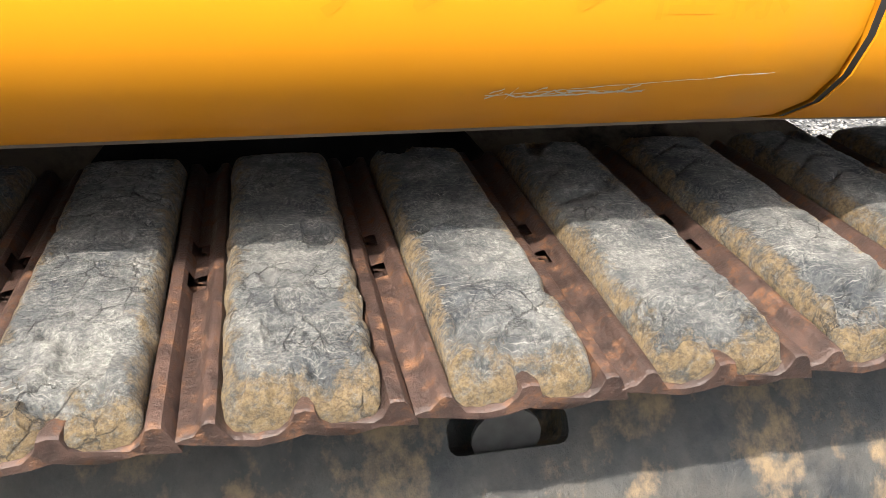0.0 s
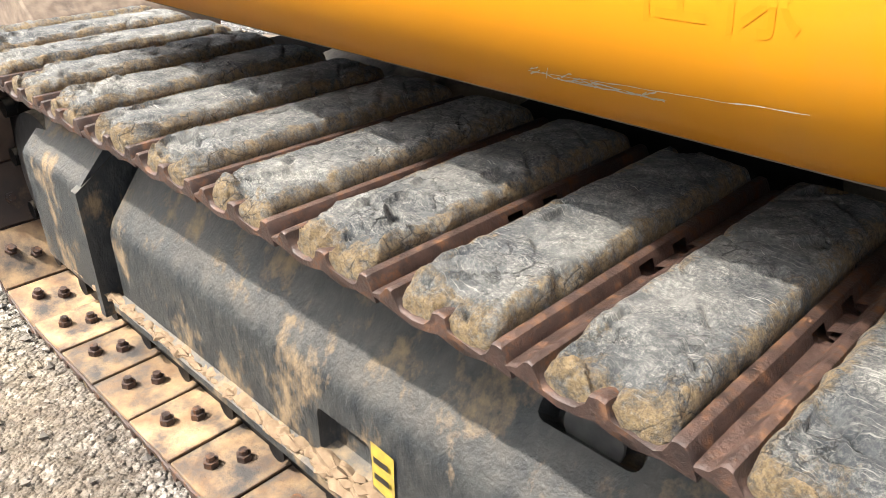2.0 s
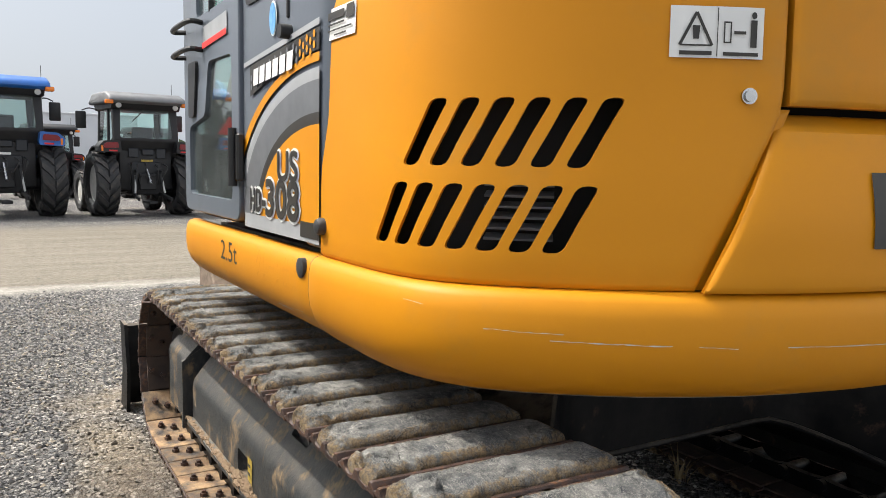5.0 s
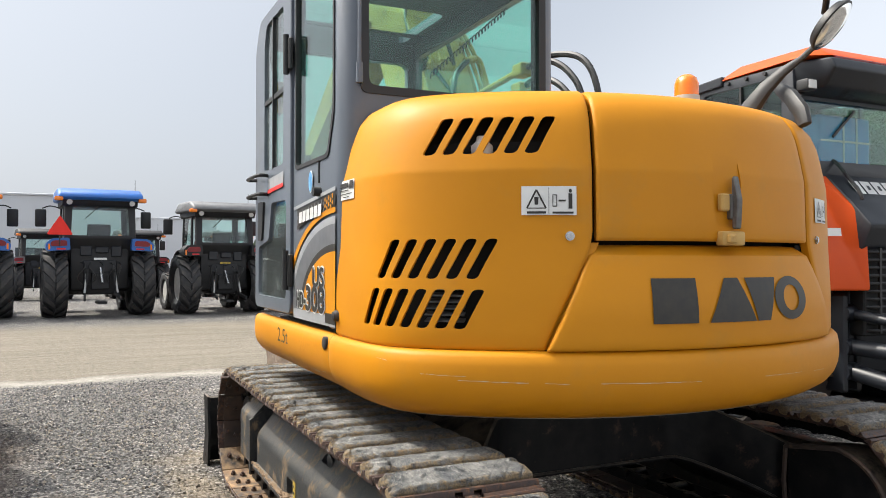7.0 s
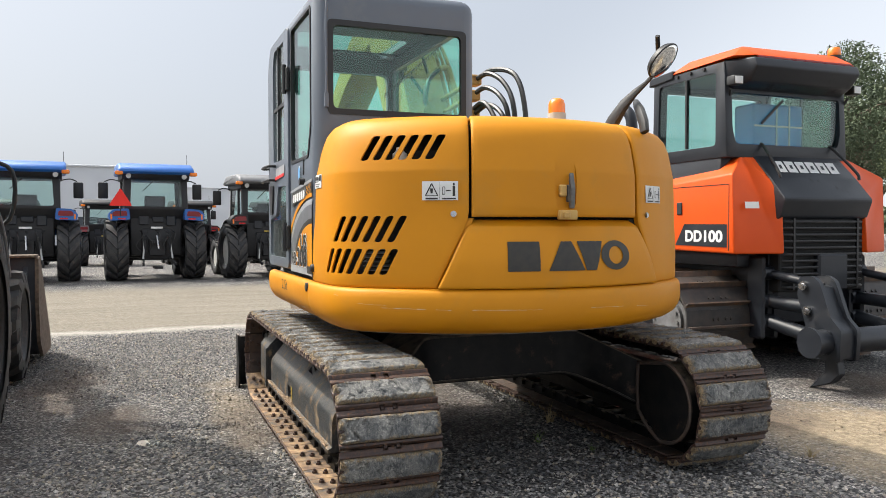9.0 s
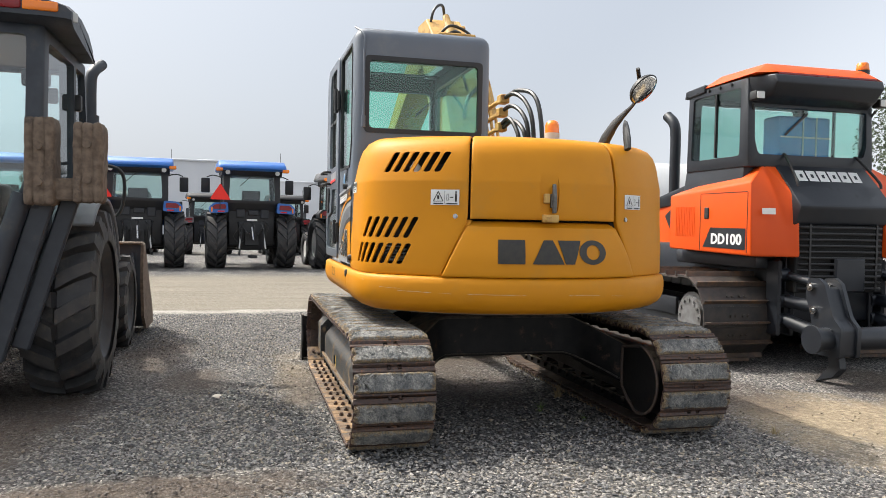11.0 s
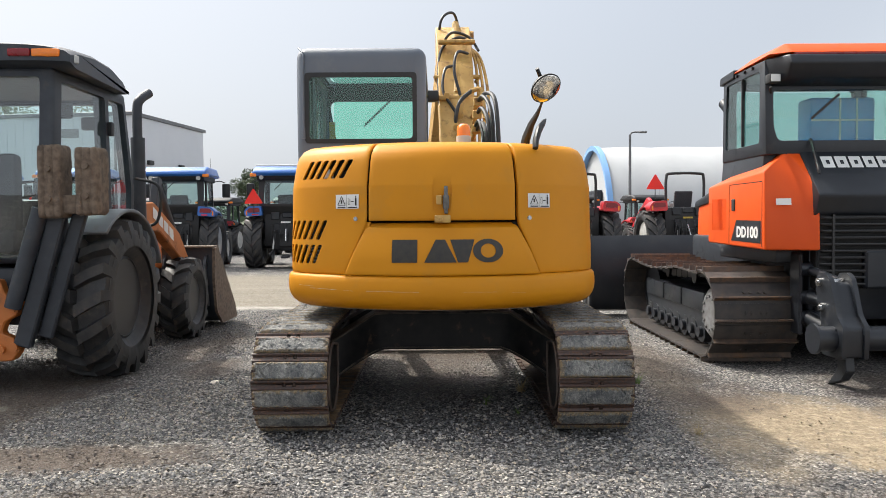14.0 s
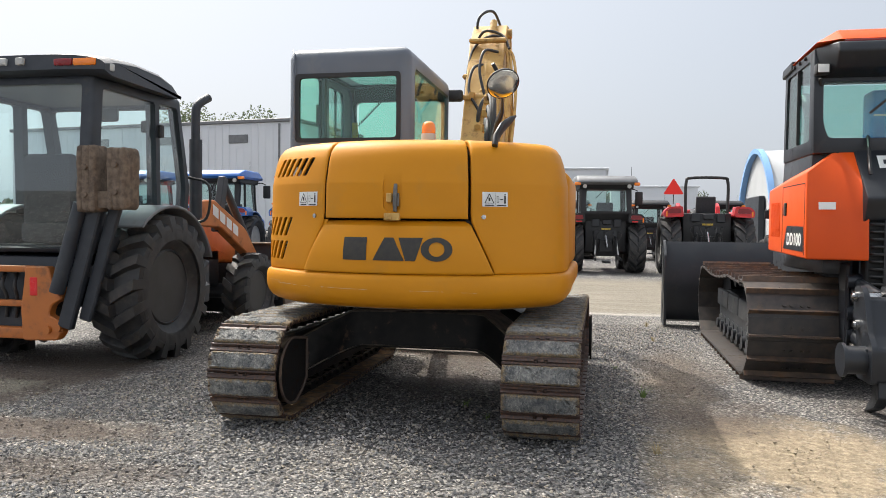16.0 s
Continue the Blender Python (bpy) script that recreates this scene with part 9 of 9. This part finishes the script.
# ---- buildings and trees behind the yard ----
SHED = thing("warehouse", (-45, -18.3, 0), "pale grey metal-clad warehouse with roller door", "building", heading=-8)
bm = bmesh.new()
box(bm, (-10.5, -26, 0), (0, 0, 8.3), 0)
wall = part("wall", bm, CLADDING, SHED, smooth=False)
bm = bmesh.new()
box(bm, (-10.7, -26.2, 8.3), (0.15, 0.15, 8.55), 0.03, 1)
part("roof", bm, GREY_ROOF, SHED, "grey roof edge")
for k in range(44):
    bm = bmesh.new()
    box(bm, (0.0, -25.8 + k * 0.6, 0.1), (0.03, -25.74 + k * 0.6, 8.28), 0)
    part("cladding_rib", bm, CLADDING, wall)
for y in (-4.6, -11.0, -17.0):
    bm = bmesh.new()
    box(bm, (0.0, y - 0.8, 6.9), (0.08, y + 0.8, 7.5), 0.02, 1)
    v = part("louvre", bm, GREY_ROOF, SHED, "grey wall louvre")
bm = bmesh.new()
box(bm, (0.0, -1.3, 0), (0.1, -1.15, 8.2), 0.03, 1)
part("downpipe", bm, GREY_ROOF, SHED)
for x in (-2.0, -6.5):
    bm = bmesh.new()
    box(bm, (x - 0.3, 0.0, 5.2), (x + 0.3, 0.25, 5.5), 0.04, 1)
    part("wall_lamp", bm, BLACK_TRIM, SHED)
bm = bmesh.new()
box(bm, (-6.6, 0.0, 0.0), (-3.6, 0.05, 4.2), 0.02, 1)
part("roller_door", bm, WHITE_DECAL, SHED, "white roller door")

TENT = thing("fabric_hall", (-52, 13.3, 0), "white fabric hall with a blue front arch", "building")
bm = bmesh.new()
n = 24
rows = []
for j in range(16):
    y = j * 2.0
    rr = 6.6 + (0.06 if j % 2 else 0.0)
    rows.append([bm.verts.new((rr * 0.95 * math.cos(math.pi * k / n), y, rr * math.sin(math.pi * k / n))) for k in range(n + 1)])
for a, b in zip(rows, rows[1:]):
    for k in range(n):
        bm.faces.new((a[k], a[k + 1], b[k + 1], b[k]))
part("fabric_roof", bm, FABRIC, TENT)
bm = bmesh.new()
bm.faces.new([bm.verts.new((6.1 * math.cos(math.pi * k / n), 0.15, 6.4 * math.sin(math.pi * k / n))) for k in range(n + 1)])
part("front_wall", bm, FABRIC, TENT)
bm = bmesh.new()
ra, rb = [], []
for k in range(n + 1):
    a = math.pi * k / n
    for lst, r in ((ra, 6.75), (rb, 6.42)):
        lst.append([bm.verts.new((r * 0.95 * math.cos(a), y, r * math.sin(a))) for y in (-0.25, 0.12)])
for k in range(n):
    bm.faces.new((ra[k][0], ra[k + 1][0], rb[k + 1][0], rb[k][0]))
    bm.faces.new((ra[k][0], ra[k][1], ra[k + 1][1], ra[k + 1][0]))
    bm.faces.new((rb[k][0], rb[k + 1][0], rb[k + 1][1], rb[k][1]))
part("front_arch", bm, material("pale_blue_vinyl", (0.16, 0.32, 0.58), (0.18, 0.34, 0.60), 1, rough=0.5), TENT, "blue front arch")
bm = bmesh.new()
box(bm, (-2.5, -0.3, 0), (2.5, 0.1, 3.4), 0.05, 1)
part("doorway", bm, DOZER_GREY, TENT)

def low_building(x, y0, y1, h, mat, label, heading=0):
    ob = thing("building", (x, (y0 + y1) / 2, 0), label, "building", heading=heading)
    w = (y1 - y0) / 2
    bm = bmesh.new()
    box(bm, (-8, -w, 0), (0, w, h), 0)
    part("wall", bm, mat, ob, smooth=False)
    bm = bmesh.new()
    box(bm, (-8.2, -w - 0.2, h), (0.2, w + 0.2, h + 0.16), 0.03, 1)
    part("roof", bm, CLADDING, ob)
    k = 0
    y = -w + 1.5
    while y < w - 2:
        bm = bmesh.new()
        box(bm, (0, y, 1.0), (0.06, y + 1.4, 2.2), 0.02, 1)
        part("window", bm, GLASS_FAR, ob)
        y += 4.0


GLASS_FAR = material("far_window", (0.05, 0.06, 0.07), (0.08, 0.09, 0.1), 1, rough=0.15)
low_building(-62, -14, 3, 6.1, CLADDING, "long pale low building behind the tractors")
low_building(-75, 3.5, 12, 5.2, CLADDING, "long pale low building behind the tractors")
low_building(-80, -60, -30, 5, GREY_ROOF, "grey shed behind the yard")

POLE = thing("street_lamp", (-40, 13.0, 0), "grey steel yard lamp post", "lamp post")
bm = bmesh.new()
rod(bm, (0, 0, 0), (0, 0, 6.3), 0.11, 12, 0.07)
part("pole", bm, GREY_ROOF, POLE)
bm = bmesh.new()
pipe(bm, [(0, 0, 6.25), (0, 0.15, 6.42), (0, 0.7, 6.45)], 0.05, 8, 4)
box(bm, (-0.12, 0.5, 6.38), (0.12, 1.0, 6.5), 0.04, 1)
part("lamp_head", bm, GREY_ROOF, POLE)

BARK = material("bark", (0.09, 0.065, 0.045), (0.13, 0.10, 0.07), 10, rough=0.9, bump=0.02, bump_scale=12)


def leaf_material(name, a, b):
    m = material(name, a, b, 1.2, rough=0.7)
    bs = m.node_tree.nodes["Principled BSDF"]
    bs.inputs["Subsurface Weight"].default_value = 0.0
    return m


LEAF = leaf_material("leaves", (0.050, 0.075, 0.038), (0.085, 0.11, 0.055))
# lightened leaves: the haze of the air is put into their colour
LEAF_HAZED = leaf_material("hazed_leaves", (0.14, 0.175, 0.085), (0.19, 0.22, 0.11))


def tree(x, y, h, spread, mat, seed, leaves=14000, size=0.115):
    rng = random.Random(seed)
    T = thing("tree", (x, y, 0), "leafy green broad-crowned tree behind the yard", "tree", "trees behind the yard")
    bm = bmesh.new()
    pipe(bm, [(0, 0, 0), (0.1 * spread * rng.uniform(-1, 1), 0.1 * rng.uniform(-1, 1), h * 0.3), (0, 0, h * 0.7)], 0.03 * h, 8, 4)
    tips = []
    for k in range(16):
        a = rng.uniform(0, 2 * math.pi)
        z0 = h * rng.uniform(0.22, 0.62)
        rr = spread * rng.uniform(0.45, 0.95)
        tip = Vector((rr * math.cos(a), rr * math.sin(a), z0 + h * rng.uniform(0.08, 0.30)))
        pipe(bm, [(0, 0, z0), tip * 0.5 + Vector((0, 0, z0 * 0.5 + 0.03 * h)), tip], 0.009 * h, 5, 3)
        tips.append((tip, spread * rng.uniform(0.28, 0.48)))
    tips.append((Vector((0, 0, h * 0.86)), spread * 0.42))
    part("trunk", bm, BARK, T)
    verts, faces = [], []
    for k in range(leaves):
        c0, r = rng.choice(tips)
        d = Vector((rng.gauss(0, 1), rng.gauss(0, 1), rng.gauss(0, 0.8))).normalized() * r * rng.random() ** 0.4
        p = c0 + d
        if p.z > h:
            p.z = h - rng.random() * 0.3
        u = Vector((rng.gauss(0, 1), rng.gauss(0, 1), rng.gauss(0, 1))).normalized() * size * rng.uniform(0.5, 1.2)
        v = u.cross(Vector((rng.gauss(0, 1), rng.gauss(0, 1), rng.gauss(0, 1)))).normalized() * size * rng.uniform(0.4, 0.9)
        i = len(verts)
        verts += [p - u, p + v * 0.7, p + u, p - v * 0.7]
        faces.append((i, i + 1, i + 2, i + 3))
    me = bpy.data.meshes.new("crown")
    me.from_pydata(verts, [], faces)
    me.materials.append(mat)
    ob = new("crown", me)
    ob.parent = T
    tagged(ob, kind="stuff")
    return T


for k, (x, y, h, s, mt) in enumerate(((-58, -27, 11.5, 4.2, LEAF_HAZED), (-62, -35, 12.0, 4.5, LEAF_HAZED), (-85, -19.6, 7.6, 2.4, LEAF), (-98, -3, 6.6, 3.2, LEAF), (-108, 6, 6.6, 3.5, LEAF),
                                  (-34, 44, 13.5, 5.5, LEAF), (-40, 52, 15.5, 6.0, LEAF), (-30, 50, 12.0, 5.0, LEAF_HAZED), (-46, 62, 16.0, 6.5, LEAF), (-28, 58, 13.0, 5.5, LEAF), (-80, -48, 11.0, 5.0, LEAF), (-105, 14, 6.4, 3.5, LEAF))):
    near = y > 40
    tree(x, y, h, s, mt, 20 + k, 24000 if near else 9000, 0.135 if near else 0.15)
# a low dark band of far woods
verts, faces = [], []
rng = random.Random(77)
for k in range(9000):
    a = rng.uniform(-0.75, 0.95)
    d = rng.uniform(170, 200)
    top = 5.0 + 2.2 * noise.noise((a * 14, 0, 0)) + 1.2 * noise.noise((a * 60, 3, 0))
    p = Vector((-d * math.cos(a), d * math.sin(a), rng.uniform(0, top)))
    u = Vector((rng.gauss(0, 1), rng.gauss(0, 1), rng.gauss(0, 1))).normalized() * 1.0
    v = u.cross(Vector((rng.gauss(0, 1), rng.gauss(0, 1), rng.gauss(0, 1)))).normalized() * 0.8
    i = len(verts)
    verts += [p - u, p + v, p + u, p - v]
    faces.append((i, i + 1, i + 2, i + 3))
me = bpy.data.meshes.new("far_woods")
me.from_pydata(verts, [], faces)
me.materials.append(LEAF)
tagged(new("far_woods", me), "low dark band of distant woods", "woods", kind="stuff")
